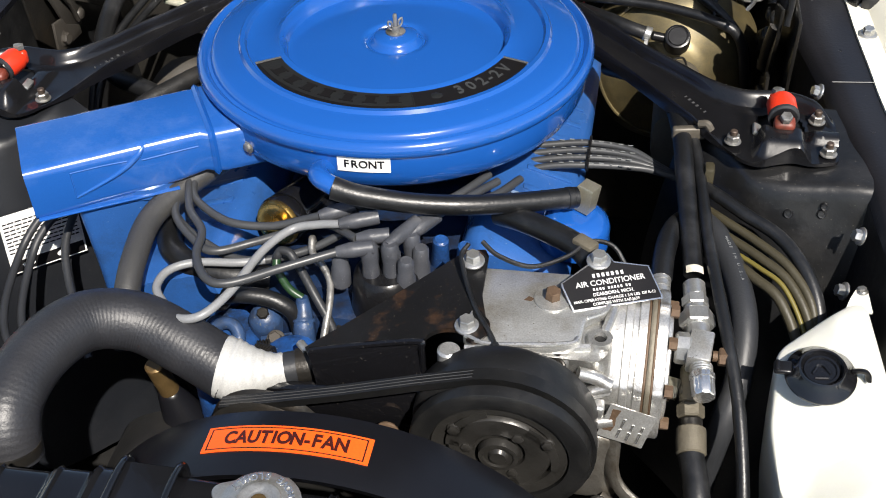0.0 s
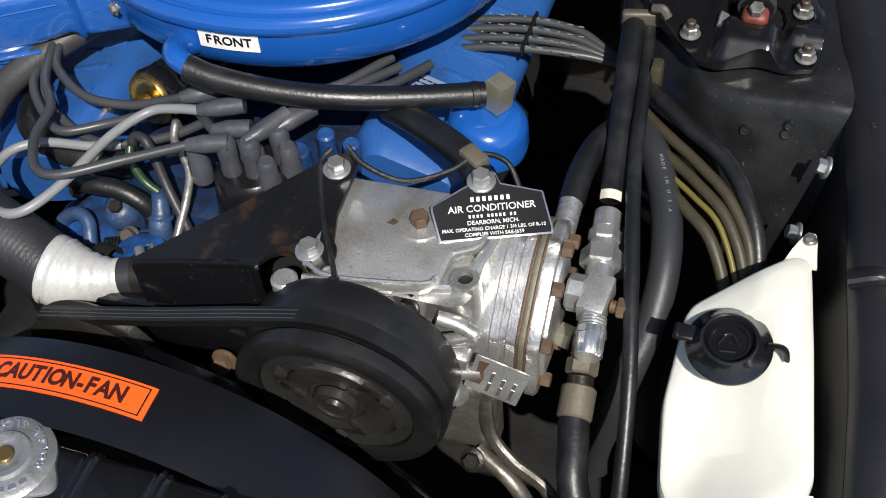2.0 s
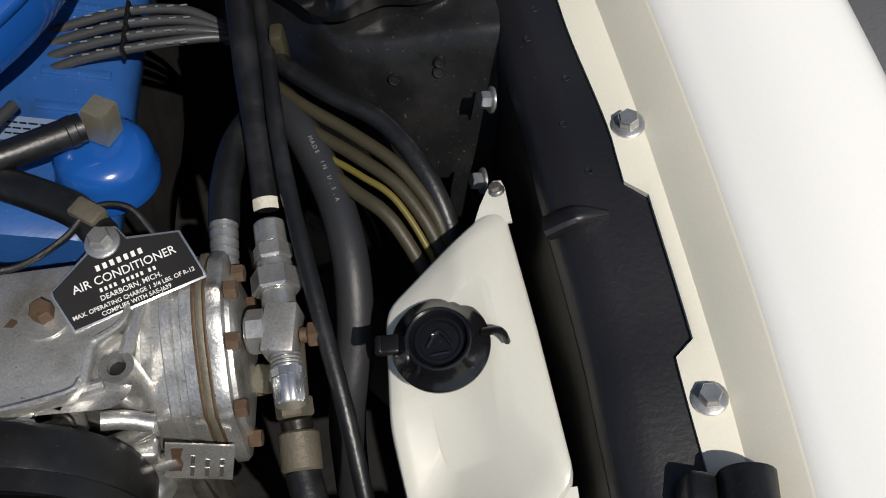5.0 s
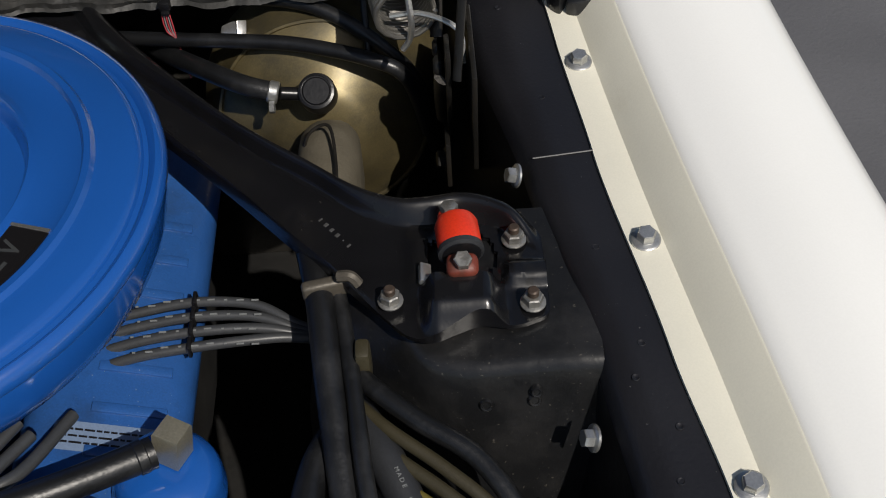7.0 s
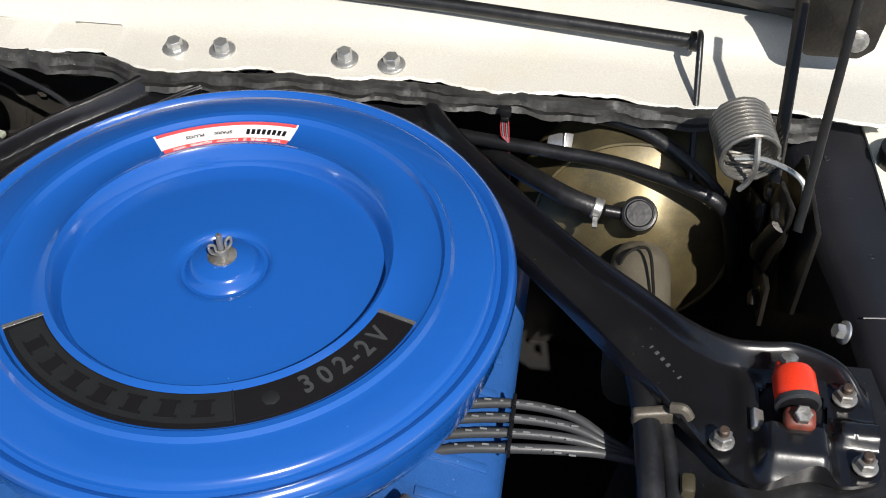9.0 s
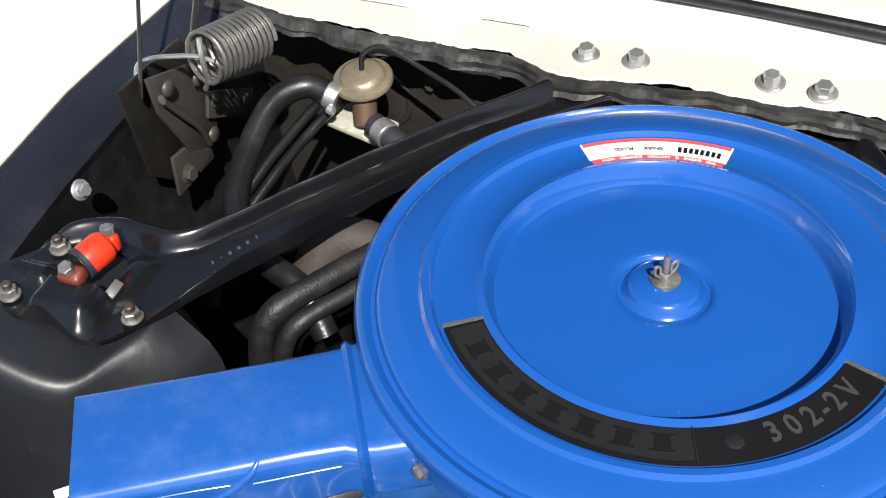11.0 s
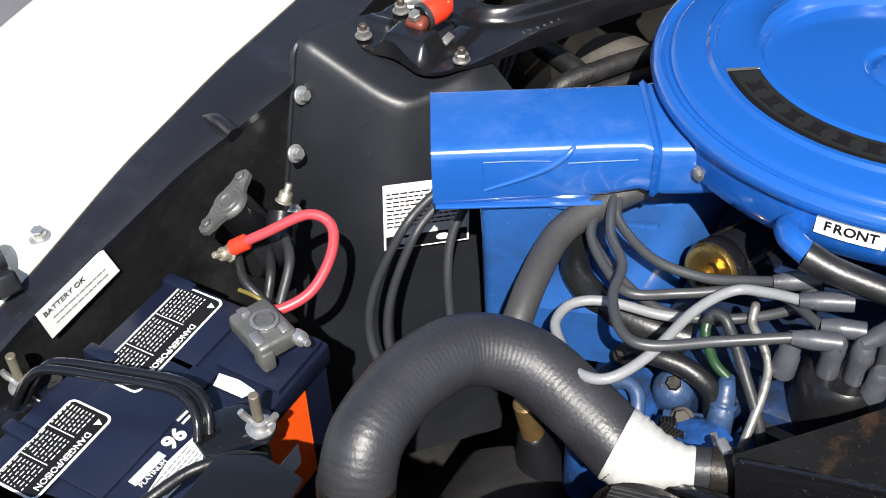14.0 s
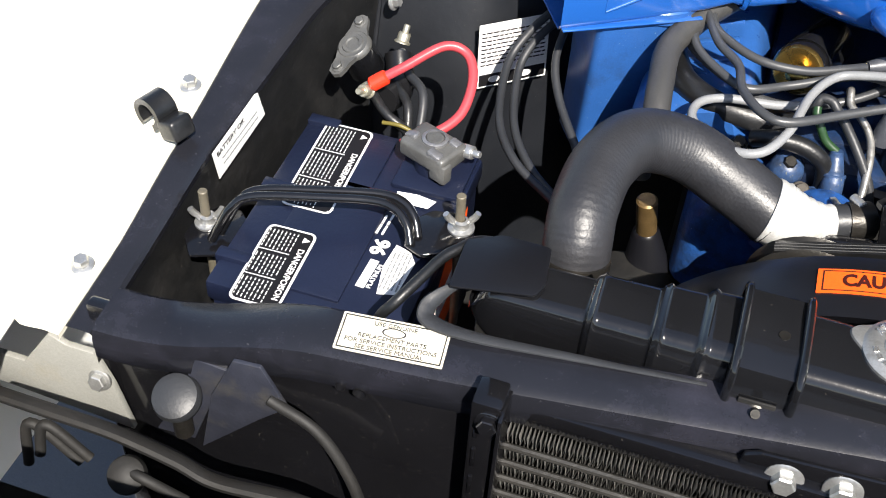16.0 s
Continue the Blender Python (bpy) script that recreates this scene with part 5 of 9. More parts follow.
for (x, y, z, r, h) in ((-0.155, 0.645, 0.755, 0.018, 0.03), (0.0, 0.76, 0.80, 0.012, 0.04), (0.02, 0.775, 0.80, 0.010, 0.05), (0.045, 0.77, 0.81, 0.009, 0.04), (-0.19, 0.69, 0.76, 0.02, 0.02)):
    b = bmesh.new()
    cyl(b, (x, y, z), (x + 0.003, y - 0.006, z + h), r, r * 0.8, 14, 0.002)
    part("boss", b, "block_blue", eng)
# cast lump with a star screw, rusty bolt below it
b = bmesh.new()
lathe(b, [(0, 0.012), (0.006, 0.012), (0.010, 0.010), (0.0145, 0.005), (0.0165, -0.002), (0.017, -0.030), (0, -0.030)], frame_of((-0.135, 0.681, 0.803), (0.1, -0.45, 0.9)), 22)
lump = part("front_casting", b, "block_dull", eng, "scuffed dull blue casting")
b = bmesh.new()
lathe(b, [(0, 0.0045), (0.0052, 0.0045), (0.0062, 0.003), (0.0062, 0)], frame_of((-0.1345, 0.6765, 0.813), (0.1, -0.45, 0.9)), 7)
part("star_screw", b, "steel_dark", lump, "dull star screw")
b = bmesh.new()
box(b, (-0.116, 0.667, 0.792), (0.040, 0.010, 0.006), Matrix.Rotation(radians(20), 3, "Z"), 0.002)
part("casting_web", b, "block_dull", eng, "dull blue web")
bolt(eng, (-0.1195, 0.6625, 0.795), (0.1, -0.6, 0.8), mat="elbow_brown", name="housing_bolt", af=0.0115, h=0.007, washer=0.009, turn=0.6, label="rusty hex bolt")
bolt(eng, (-0.182, 0.6925, 0.806), (0.0, -0.4, 0.9), mat="steel_dark", name="housing_bolt", af=0.0115, h=0.007, washer=0.009, turn=0.2, label="oily dark hex bolt")
b = bmesh.new()
tube(b, [(-0.186, 0.655, 0.775), (-0.184, 0.661, 0.795), (-0.177, 0.665, 0.803), (-0.166, 0.667, 0.805), (-0.157, 0.662, 0.801), (-0.152, 0.650, 0.790), (-0.150, 0.640, 0.765)], 0.0062, 12, 6)
part("lifting_loop", b, "block_dull", eng, "bent blue lifting loop")
b = bmesh.new()
prism(b, rounded([(-0.020, -0.010), (0.018, -0.012), (0.022, 0.004), (0.004, 0.013), (-0.018, 0.008)], 0.004), 0.003, frame_of((-0.046, 0.689, 0.797), (0.05, -0.35, 0.93)), 0.001)
part("steel_tab", b, "steel_dark", eng, "dull grey steel tab")
b = bmesh.new()
rings = []
for k, (r, z) in enumerate(((0.030, 0.75), (0.030, 0.772), (0.024, 0.786), (0.021, 0.793), (0.0, 0.795))):
    rings.append((r, z))
lathe(b, rings, Matrix.Translation((-0.170, 0.679, 0.0)), 24)
part("pump_boss", b, "block_blue", eng, "round blue boss on the front cover")
b = bmesh.new()
tube(b, [(-0.093, 0.668, 0.76), (-0.0935, 0.671, 0.80), (-0.095, 0.680, 0.812), (-0.097, 0.687, 0.822), (-0.0975, 0.689, 0.829)], [0.0115, 0.0105, 0.0088, 0.0072, 0.0055], 16)
lathe(b, [(0.0095, 0), (0.0112, 0.001), (0.0112, 0.003), (0.0095, 0.004)], frame_of((-0.0945, 0.6775, 0.808), (-0.05, 0.4, 0.8)), 18)
part("vacuum_port", b, "block_dull", eng, "small blue elbow port")

# ---- upper radiator hose ----
hose = thing("radiator_hose", (-0.2, 0.55, 0.8), "thick black curved upper radiator hose with a taped end", "hose")
b = bmesh.new()
HP = [(-0.287, 0.464, 0.826), (-0.289, 0.474, 0.851), (-0.291, 0.496, 0.866), (-0.287, 0.545, 0.870), (-0.267, 0.590, 0.866), (-0.228, 0.610, 0.853), (-0.184, 0.605, 0.836), (-0.138, 0.595, 0.816)]
tube(b, HP, 0.0275, 32, 40, ribs=0.00008, rib_pitch=0.0042)
part("hose_body", b, "hose_dusty", hose, "ribbed black rubber")
b = bmesh.new()
tube(b, [(-0.148, 0.5965, 0.8215), (-0.13, 0.597, 0.8175), (-0.108, 0.602, 0.816), (-0.086, 0.609, 0.817)], [0.0288, 0.0288, 0.0264, 0.0205, 0.0158, 0.0140], 24, 12, ribs=0.0005, rib_pitch=0.009)
part("tape_wrap", b, "tape", hose, "silver tape wrapping")
b = bmesh.new()
tube(b, [(-0.091, 0.6075, 0.8165), (-0.080, 0.611, 0.8175)], 0.0152, 20)
part("hose_clamp", b, "rubber_grey", hose, "grey end collar")
b = bmesh.new()
tube(b, [(-0.080, 0.611, 0.8175), (-0.070, 0.614, 0.8185), (-0.062, 0.618, 0.8185)], 0.0168, 20)
part("thermostat_end", b, "steel_dark", hose, "dark ring behind the tape")
b = bmesh.new()
cyl(b, (-0.081, 0.6255, 0.8335), (-0.071, 0.615, 0.834), 0.0042, seg=10, bevel=0.001)
part("clamp_screw", b, "steel", hose, "bright clamp screw")
b = bmesh.new()
for k in range(6):
    lathe(b, [(0.0105, 0), (0.012, 0.0006), (0.012, 0.0018), (0.0105, 0.0024)], frame_of((-0.127 + 0.0027 * k, 0.628 - 0.0004 * k, 0.8075), (1, -0.15, 0.05)), 20, close=True)
part("worm_clamp", b, "steel_dark", hose, "ridged worm clamp")
b = bmesh.new()
tube(b, [(-0.2872, 0.4645, 0.832), (-0.2876, 0.4665, 0.841)], 0.0282, 24)
part("hose_clamp", b, "steel_dark", hose)


# ---- air conditioning compressor ----
cmp = thing("ac_compressor", (0.15, 0.64, 0.7), "cast aluminium air conditioning compressor with a black clutch pulley", "compressor")
b = bmesh.new()
prism(b, [(0.072, 0.702), (0.072, 0.612), (0.10, 0.604), (0.162, 0.614), (0.172, 0.622), (0.174, 0.648), (0.192, 0.662), (0.195, 0.70), (0.172, 0.706)], 0.012, Matrix.Translation((0, 0, 0.868)), 0.003)
top = part("top_plate", b, "alu_plate", cmp, "worn flat top plate with a rust stain")
for pts_ in ([(0.128, 0.672), (0.134, 0.6745), (0.142, 0.677), (0.141, 0.682), (0.136, 0.6795), (0.131, 0.678)], [(0.118, 0.664), (0.124, 0.663), (0.127, 0.667), (0.122, 0.6695)]):
    b = bmesh.new()
    prism(b, pts_, 0.0003, Matrix.Translation((0, 0, 0.8801)))
    part("rust_stain", b, "rust", top, "brown rust stain")
for pts_ in ([(0.074, 0.612, 0.8805), (0.10, 0.6055, 0.8805), (0.16, 0.6155, 0.8805), (0.170, 0.624, 0.8805)], [(0.175, 0.65, 0.8795), (0.191, 0.664, 0.8795), (0.1935, 0.70, 0.8795)], [(0.076, 0.615, 0.8802), (0.0755, 0.66, 0.8802), (0.0755, 0.698, 0.8802)]):
    b = bmesh.new()
    tube(b, pts_, 0.0022, 8)
    part("edge_ridge", b, "alu", top, "raised casting edge")
b = bmesh.new()
box(b, (0.115, 0.6, 0.8745), (0.06, 0.007, 0.01), Matrix.Rotation(radians(3), 3, "Y"), 0.0015)
part("link_bar", b, "steel", cmp, "bright steel link bar")
for x_ in (0.094, 0.118, 0.138):
    bolt(cmp, (x_, 0.5965, 0.875), (0, -1, 0.15), mat="steel", name="small_bolt", af=0.007, h=0.004, washer=0.0)
b = bmesh.new()
rings = []
for z, gx, gy, oy in ((0.70, 0.10, 0.088, 0.0), (0.74, 0.112, 0.09, 0.0), (0.79, 0.118, 0.084, 0.002), (0.83, 0.118, 0.078, 0.006), (0.855, 0.122, 0.082, 0.006), (0.868, 0.126, 0.09, 0.0)):
    rings.append([(0.133 + px, 0.655 + oy + py, z) for px, py in rrect(gx, gy, 0.016, 5)])
loft(b, rings)
part("crankcase", b, "alu", cmp, "cast crankcase with a flanged top")
HEAD = [(-0.040, -0.056), (-0.039, -0.012), (-0.033, 0.002), (-0.004, 0.0285), (0.018, 0.0405), (0.030, 0.0425), (0.052, 0.036), (0.057, 0.020), (0.057, -0.035), (0.045, -0.056)]


def head_outline(k=1.0, n=2):
    return [(0.657 + py * k, 0.832 + pz * k) for py, pz in smooth_ring(HEAD, n)]


def slab(bm, x0, x1, k, n=2):
    """A plate across the cylinder axis with the compressor's outline."""
    o = head_outline(k, n)
    oi = head_outline(k - 0.012, n)
    e = min(0.0006, (x1 - x0) * 0.3)
    return loft(bm, [[(x0, y, z) for y, z in oi], [(x0 + e, y, z) for y, z in o], [(x1 - e, y, z) for y, z in o], [(x1, y, z) for y, z in oi]])


b = bmesh.new()
rings = []
for x, k in ((0.15, 0.60), (0.168, 0.70), (0.182, 0.83), (0.192, 0.92), (0.199, 0.955), (0.2075, 0.96), (0.2085, 1.0), (0.2145, 1.0), (0.2155, 0.93), (0.2195, 0.93), (0.2205, 1.0), (0.2275, 1.0)):
    rings.append([(x, y, z) for y, z in head_outline(k, 4)])
loft(b, rings)
part("cylinder_barrel", b, "alu", cmp, "flared cast cylinder barrel")
for pts, rr_ in (([(0.10, 0.608, 0.80), (0.14, 0.607, 0.815), (0.18, 0.609, 0.83), (0.2, 0.612, 0.838)], 0.005), ([(0.16, 0.604, 0.785), (0.18, 0.604, 0.795), (0.205, 0.608, 0.80)], 0.006), ([(0.172, 0.612, 0.85), (0.186, 0.614, 0.845), (0.2, 0.613, 0.838)], 0.006), ([(0.09, 0.612, 0.845), (0.12, 0.611, 0.846), (0.15, 0.612, 0.85)], 0.004)):
    b = bmesh.new()
    tube(b, pts, rr_, 12)
    part("cast_rib", b, "alu", cmp, "raised casting rib")
b = bmesh.new()
mp = frame_of((0.2175, 0.6055, 0.798), (0.04, -0.98, 0.16), (1, 0.06, -0.30))
prism(b, rrect(0.042, 0.037, 0.001), 0.0014, mp)
npl = part("name_plate", b, "alu_plate", cmp, "stamped grey metal plate on the casting")
for k in range(3):
    b = bmesh.new()
    bars(b, mp @ Matrix.Translation((-0.004 + 0.009 * k, -0.004, 0.0014)) @ Matrix.Rotation(radians(90), 4, "Z"), 0.022, 1, 0.004, 0.0026, 0.0003, seed=40 + k)
    part("stamped_row", b, "chrome", npl)
b = bmesh.new()
prism(b, [(-0.005, -0.013), (0.003, -0.012), (0.004, -0.004), (0.002, 0.003), (0.0035, 0.013), (-0.004, 0.012), (-0.003, 0.001)], 0.0003, mp @ Matrix.Translation((-0.0135, 0.002, 0.0013)))
part("rust_patch", b, "rust", npl)
b = bmesh.new()
box(b, (0.187, 0.607, 0.815), (0.02, 0.014, 0.014), Matrix.Rotation(radians(8), 3, "Y"), 0.003, 3)
part("drain_plug", b, "alu", cmp, "square cast plug")
b = bmesh.new()
lathe(b, [(0, 0.0105), (0.006, 0.0085), (0.0092, 0.004), (0.0098, 0.0), (0.0115, -0.002), (0.0125, -0.005), (0.0125, -0.02), (0, -0.02)], frame_of((0.183, 0.598, 0.776), (0.0, -0.75, 0.65)), 28)
part("domed_nut", b, "steel", cmp, "bright domed cap nut")
b = bmesh.new()
lathe(b, [(0.0052, 0.04), (0.0058, 0.0455), (0.0105, 0.0455), (0.0115, 0.043), (0.0125, 0.0), (0, 0)], frame_of((0.188, 0.633, 0.83), (0, 0, 1)), 28)
tube(b, [(0.191, 0.642, 0.872), (0.197, 0.672, 0.874), (0.2, 0.70, 0.872)], 0.0045, 8)
tube(b, [(0.075, 0.603, 0.874), (0.13, 0.612, 0.872), (0.18, 0.625, 0.870)], 0.004, 8)
tube(b, [(0.135, 0.60, 0.85), (0.145, 0.596, 0.84), (0.155, 0.594, 0.82)], 0.011, 12)
tube(b, [(0.15, 0.60, 0.812), (0.175, 0.606, 0.826), (0.2, 0.612, 0.832)], 0.004, 8)
part("mount_ear", b, "alu", cmp, "cast ear with a bolt hole")
b = bmesh.new()
lathe(b, [(0, 0), (0.0052, 0), (0.0052, 0.0012), (0, 0.0012)], frame_of((0.188, 0.633, 0.8705), (0, 0, 1)), 16)
part("ear_hole", b, "deep", cmp)
part("gasket", slab(bmesh.new(), 0.2276, 0.2300, 0.985), "rust", cmp, "rusty brown gasket")
part("gasket_plate", slab(bmesh.new(), 0.2301, 0.2345, 1.03), "castiron", cmp, "brown valve plate")
part("gasket", slab(bmesh.new(), 0.2346, 0.2366, 1.0), "rust", cmp, "rusty brown gasket")
b = bmesh.new()
outline = head_outline(1.0, 6)
rings = []
for x, k in ((0.2367, 1.02), (0.2435, 1.02), (0.2455, 0.985), (0.2460, 0.90), (0.2464, 0.80), (0.2490, 0.76), (0.2500, 0.68)):
    r = []
    for i, (y, z) in enumerate(outline):
        scallop = 1 + 0.022 * math.cos(2 * math.pi * i / len(outline) * 9) * min(1, max(0, (k - 0.85) / 0.1))
        r.append((x, 0.657 + (y - 0.657) * k * scallop, 0.832 + (z - 0.832) * k * scallop))
    rings.append(r)
loft(b, rings)
part("cylinder_head", b, "alu", cmp, "scalloped bright cylinder head")
for (y, z) in ((0.624, 0.827), (0.655, 0.855), (0.684, 0.8665), (0.705, 0.852), (0.706, 0.812), (0.622, 0.788), (0.66, 0.783), (0.698, 0.785)):
    bolt(cmp, (0.2455, y, z), (1, 0, 0), mat="rust", af=0.0105, h=0.0062, washer=0, label="rusty head bolt")
for p, mt, lb in (((0.074, 0.623, 0.881), "steel", "zinc hex bolt with a wide washer"), ((0.067, 0.698, 0.889), "steel", "zinc hex bolt"), ((0.179, 0.706, 0.897), "steel", "zinc hex bolt through the tag"), ((0.143, 0.669, 0.8815), "rust", "rusty hex plug")):
    bolt(cmp, p, (0.02, -0.08, 1), mat=mt, af=0.0125, h=0.0075, washer=0.0108 if mt == "steel" else 0.0, label=lb, turn=p[0] * 11)
b = bmesh.new()
lathe(b, [(0, 0), (0.0165, 0), (0.0165, 0.0015), (0, 0.0022)], frame_of((0.143, 0.669, 0.8802), (0, 0, 1)), 28)
part("plug_boss", b, "alu_plate", cmp)
# identification tag
td = Vector((0.916, 0.398, -0.042)).normalized()
tn = td.cross(Vector((-0.353, 0.854, 0.385))).normalized()
tagm = frame_of((0.162, 0.655, 0.8800), tn, td)
TAG = [(0.0, 0.0), (0.083, 0.0), (0.0835, 0.003), (0.0795, 0.0335), (0.049, 0.0425), (0.046, 0.051), (0.0375, 0.054), (0.029, 0.051), (0.024, 0.0425), (-0.0036, 0.0285), (-0.004, 0.025)]
b = bmesh.new()
prism(b, TAG, 0.0012, tagm, 0.0003)
tg = part("id_tag", b, "chrome", cmp, "bright-edged black metal tag with white print")
b = bmesh.new()
prism(b, [(0.04 + (x - 0.04) * 0.965, 0.02 + (y - 0.02) * 0.93) for x, y in TAG], 0.0005, tagm @ Matrix.Translation((0, 0, 0.0010)))
part("tag_face", b, "ink", tg, "black face")


def tagline(text, v, size, u=0.0405):
    words(tg, text, tagm @ Matrix.Translation((u, v, 0.0016)), size, "white_ink", "lettering", 0.0002, 0.00004)


tagline("AIR CONDITIONER", 0.0235, 0.0074)
tagline("MAX. OPERATING CHARGE 1 3/4 LBS. OF R-12", 0.0078, 0.0037)
tagline("COMPLIES WITH SAE-J639", 0.0037, 0.0038)
tagline("DEARBORN, MICH.", 0.0127, 0.0045)
b = bmesh.new()
for v, groups, step_, h in ((0.0308, (7,), 0.0044, 0.0036), (0.0176, (4, 5, 2), 0.0029, 0.0024)):
    total = sum(groups) + 0.7 * (len(groups) - 1)
    u = 0.041 - total * step_ / 2
    for g in groups:
        for k in range(g):
            prism(b, [(u, v - h / 2), (u + step_ * 0.55, v - h / 2), (u + step_ * 0.55, v + h / 2), (u, v + h / 2)], 0.0003, tagm @ Matrix.Translation((0, 0, 0.0015)))
            u += step_
        u += step_ * 0.7
split_part("plain_bar", b, "white_ink", tg)
# clutch pulley, axis along the car
pc = Vector((0.113, 0.545, 0.808))
pm_ = frame_of(pc, (0, 1, 0.04), (1, 0, 0))
b = bmesh.new()
lathe(b, [(0.060, 0.002), (0.074, 0.0), (0.0775, 0.002), (0.0785, 0.008), (0.0785, 0.012), (0.072, 0.017), (0.0715, 0.021), (0.0785, 0.026), (0.080, 0.03), (0.080, 0.052), (0.076, 0.058), (0.05, 0.06), (0.05, 0.01), (0.060, 0.008)], pm_, 72, close=True)
pul = part("clutch_pulley", b, "pulley_dusty", cmp, "black grooved clutch pulley")
b = bmesh.new()
lathe(b, [(0.0, 0.009), (0.0215, 0.009), (0.0225, 0.005), (0.026, 0.0035), (0.043, 0.0035), (0.0445, 0.0055), (0.0455, 0.010), (0.0475, 0.010), (0.0485, 0.0055), (0.0585, 0.0045), (0.0605, 0.007), (0.0615, 0.014), (0, 0.014)], pm_, 64)
part("clutch_face", b, "clutch_grey", pul, "dusty dark clutch face")
b = bmesh.new()
lathe(b, [(0, -0.002), (0.007, -0.002), (0.009, 0.001), (0.013, 0.001), (0.0135, -0.001), (0.017, -0.001), (0.018, 0.006), (0, 0.006)], pm_, 32)
part("hub", b, "clutch_grey", pul, "recessed hub with a nut")
for k in range(3):
    a = radians(65 + 120 * k)
    b = bmesh.new()
    o = pm_ @ Vector((0.038 * math.cos(a), 0.038 * math.sin(a), 0.0))
    hexhead(b, pm_ @ Vector((0.028 * math.cos(a), 0.028 * math.sin(a), 0.007)), (0, -1, 0), af=0.009, h=0.003, washer=0.006, wh=0.002)
    hexhead(b, pm_ @ Vector((0.046 * math.cos(a + 0.5), 0.046 * math.sin(a + 0.5), 0.005)), (0, -1, 0), af=0.009, h=0.003, washer=0.006, wh=0.002)
    rings = []
    for i in range(9):
        q = a + i * 0.16
        rr = 0.040 + 0.010 * i / 8
        w = 0.006 - 0.003 * i / 8
        rings.append([pm_ @ Vector(((rr - w) * math.cos(q), (rr - w) * math.sin(q), 0.0035)), pm_ @ Vector(((rr + w) * math.cos(q), (rr + w) * math.sin(q), 0.0035)), pm_ @ Vector(((rr + w) * math.cos(q), (rr + w) * math.sin(q), 0.0055)), pm_ @ Vector(((rr - w) * math.cos(q), (rr - w) * math.sin(q), 0.0055))])
    loft(b, rings)
    part("leaf_spring", b, "clutch_grey", pul, "curved leaf spring with rivets")
# front lug and linkage behind the pulley
b = bmesh.new()
prism(b, rounded([(0.074, 0.6030), (0.086, 0.6020), (0.137, 0.6055), (0.1415, 0.611), (0.139, 0.618), (0.132, 0.6215), (0.080, 0.614)], 0.003), 0.004, Matrix.Translation((0, 0, 0.866)), 0.001)
cyl(b, (0.062, 0.60, 0.845), (0.062, 0.60, 0.875), 0.01, seg=16, bevel=0.002)
part("front_lug", b, "alu_plate", cmp, "flat lever plate with rivets")
for x, y in ((0.0845, 0.6075), (0.103, 0.6095), (0.1335, 0.6125)):
    b = bmesh.new()
    lathe(b, [(0, 0.0012), (0.0022, 0.0012), (0.0030, 0.0004), (0.0032, 0)], frame_of((x, y, 0.8702), (0, 0, 1)), 12)
    part("rivet", b, "nut_grey", cmp)
b = bmesh.new()
cyl(b, (0.1575, 0.609, 0.842), (0.1535, 0.628, 0.874), 0.0062, 0.0092, 20, 0.0012)
part("cast_boss", b, "alu", cmp, "tapered cast boss")
bolt(cmp, (0.1545, 0.6085, 0.859), (-0.3, -0.8, 0.5), mat="steel_dark", name="linkage_bolt", af=0.011, h=0.008, washer=0.008, label="oily hex bolt")
b = bmesh.new()
box(b, (0.147, 0.6175, 0.8655), (0.022, 0.008, 0.005), Matrix.Rotation(radians(-22), 3, "Z"), 0.0015)
part("linkage_arm", b, "steel_dark", cmp, "short dark linkage arm")
b = bmesh.new()
tube(b, [(0.062, 0.705, 0.903), (0.058, 0.69, 0.898), (0.075, 0.65, 0.884), (0.095, 0.615, 0.8845), (0.104, 0.598, 0.882)], 0.0022, 8)
cyl(b, (0.100, 0.603, 0.883), (0.105, 0.595, 0.881), 0.0045, seg=12, bevel=0.001)
part("clutch_wire", b, "rubber", cmp, "thin black clutch wire")
b = bmesh.new()
tube(b, [(0.074, 0.708, 0.905), (0.09, 0.70, 0.897), (0.12, 0.70, 0.888), (0.15, 0.716, 0.89), (0.168, 0.735, 0.894), (0.19, 0.735, 0.892), (0.205, 0.72, 0.88)], 0.0022, 8)
part("clutch_wire", b, "rubber", cmp, "thin black clutch wire")

brk = thing("compressor_bracket", (0.02, 0.63, 0.8), "scuffed black steel compressor mounting bracket", "bracket")
b = bmesh.new()
arch = [(0.058 + 0.0185 * math.cos(radians(a)), 0.606 + 0.0135 * math.sin(radians(a))) for a in range(15, 181, 15)]
lobe = [(0.078 + 0.0165 * math.cos(radians(a)), 0.622 + 0.0165 * math.sin(radians(a))) for a in range(50, -80, -16)]
outline = [(-0.066, 0.599), (-0.004, 0.655), (0.052, 0.709), (0.058, 0.716), (0.076, 0.716), (0.080, 0.708), (0.0815, 0.66)] + lobe + arch + [(0.0345, 0.604), (-0.02, 0.599), (-0.062, 0.593)]


def web_z(x, y):
    return 0.8775 + 0.17 * (x - 0.074) + 0.066 * (y - 0.622) if x < 0.074 else 0.8775 + 0.066 * (y - 0.622)


prism(b, [(x, y, web_z(x, y)) for x, y in outline], 0.005)
part("top_web", b, "bracket", brk, "flat black web with a brown reflection in its colour")
b = bmesh.new()
prism(b, [(0, 0), (0.1, 0), (0.1, -0.05), (0.0, -0.036)], 0.004, frame_of((-0.062, 0.5945, 0.859), (0.12, -1, 0.2), (1, 0.11, 0.165)), 0.001)
part("front_web", b, "black_paint", brk, "folded front flange")
b = bmesh.new()
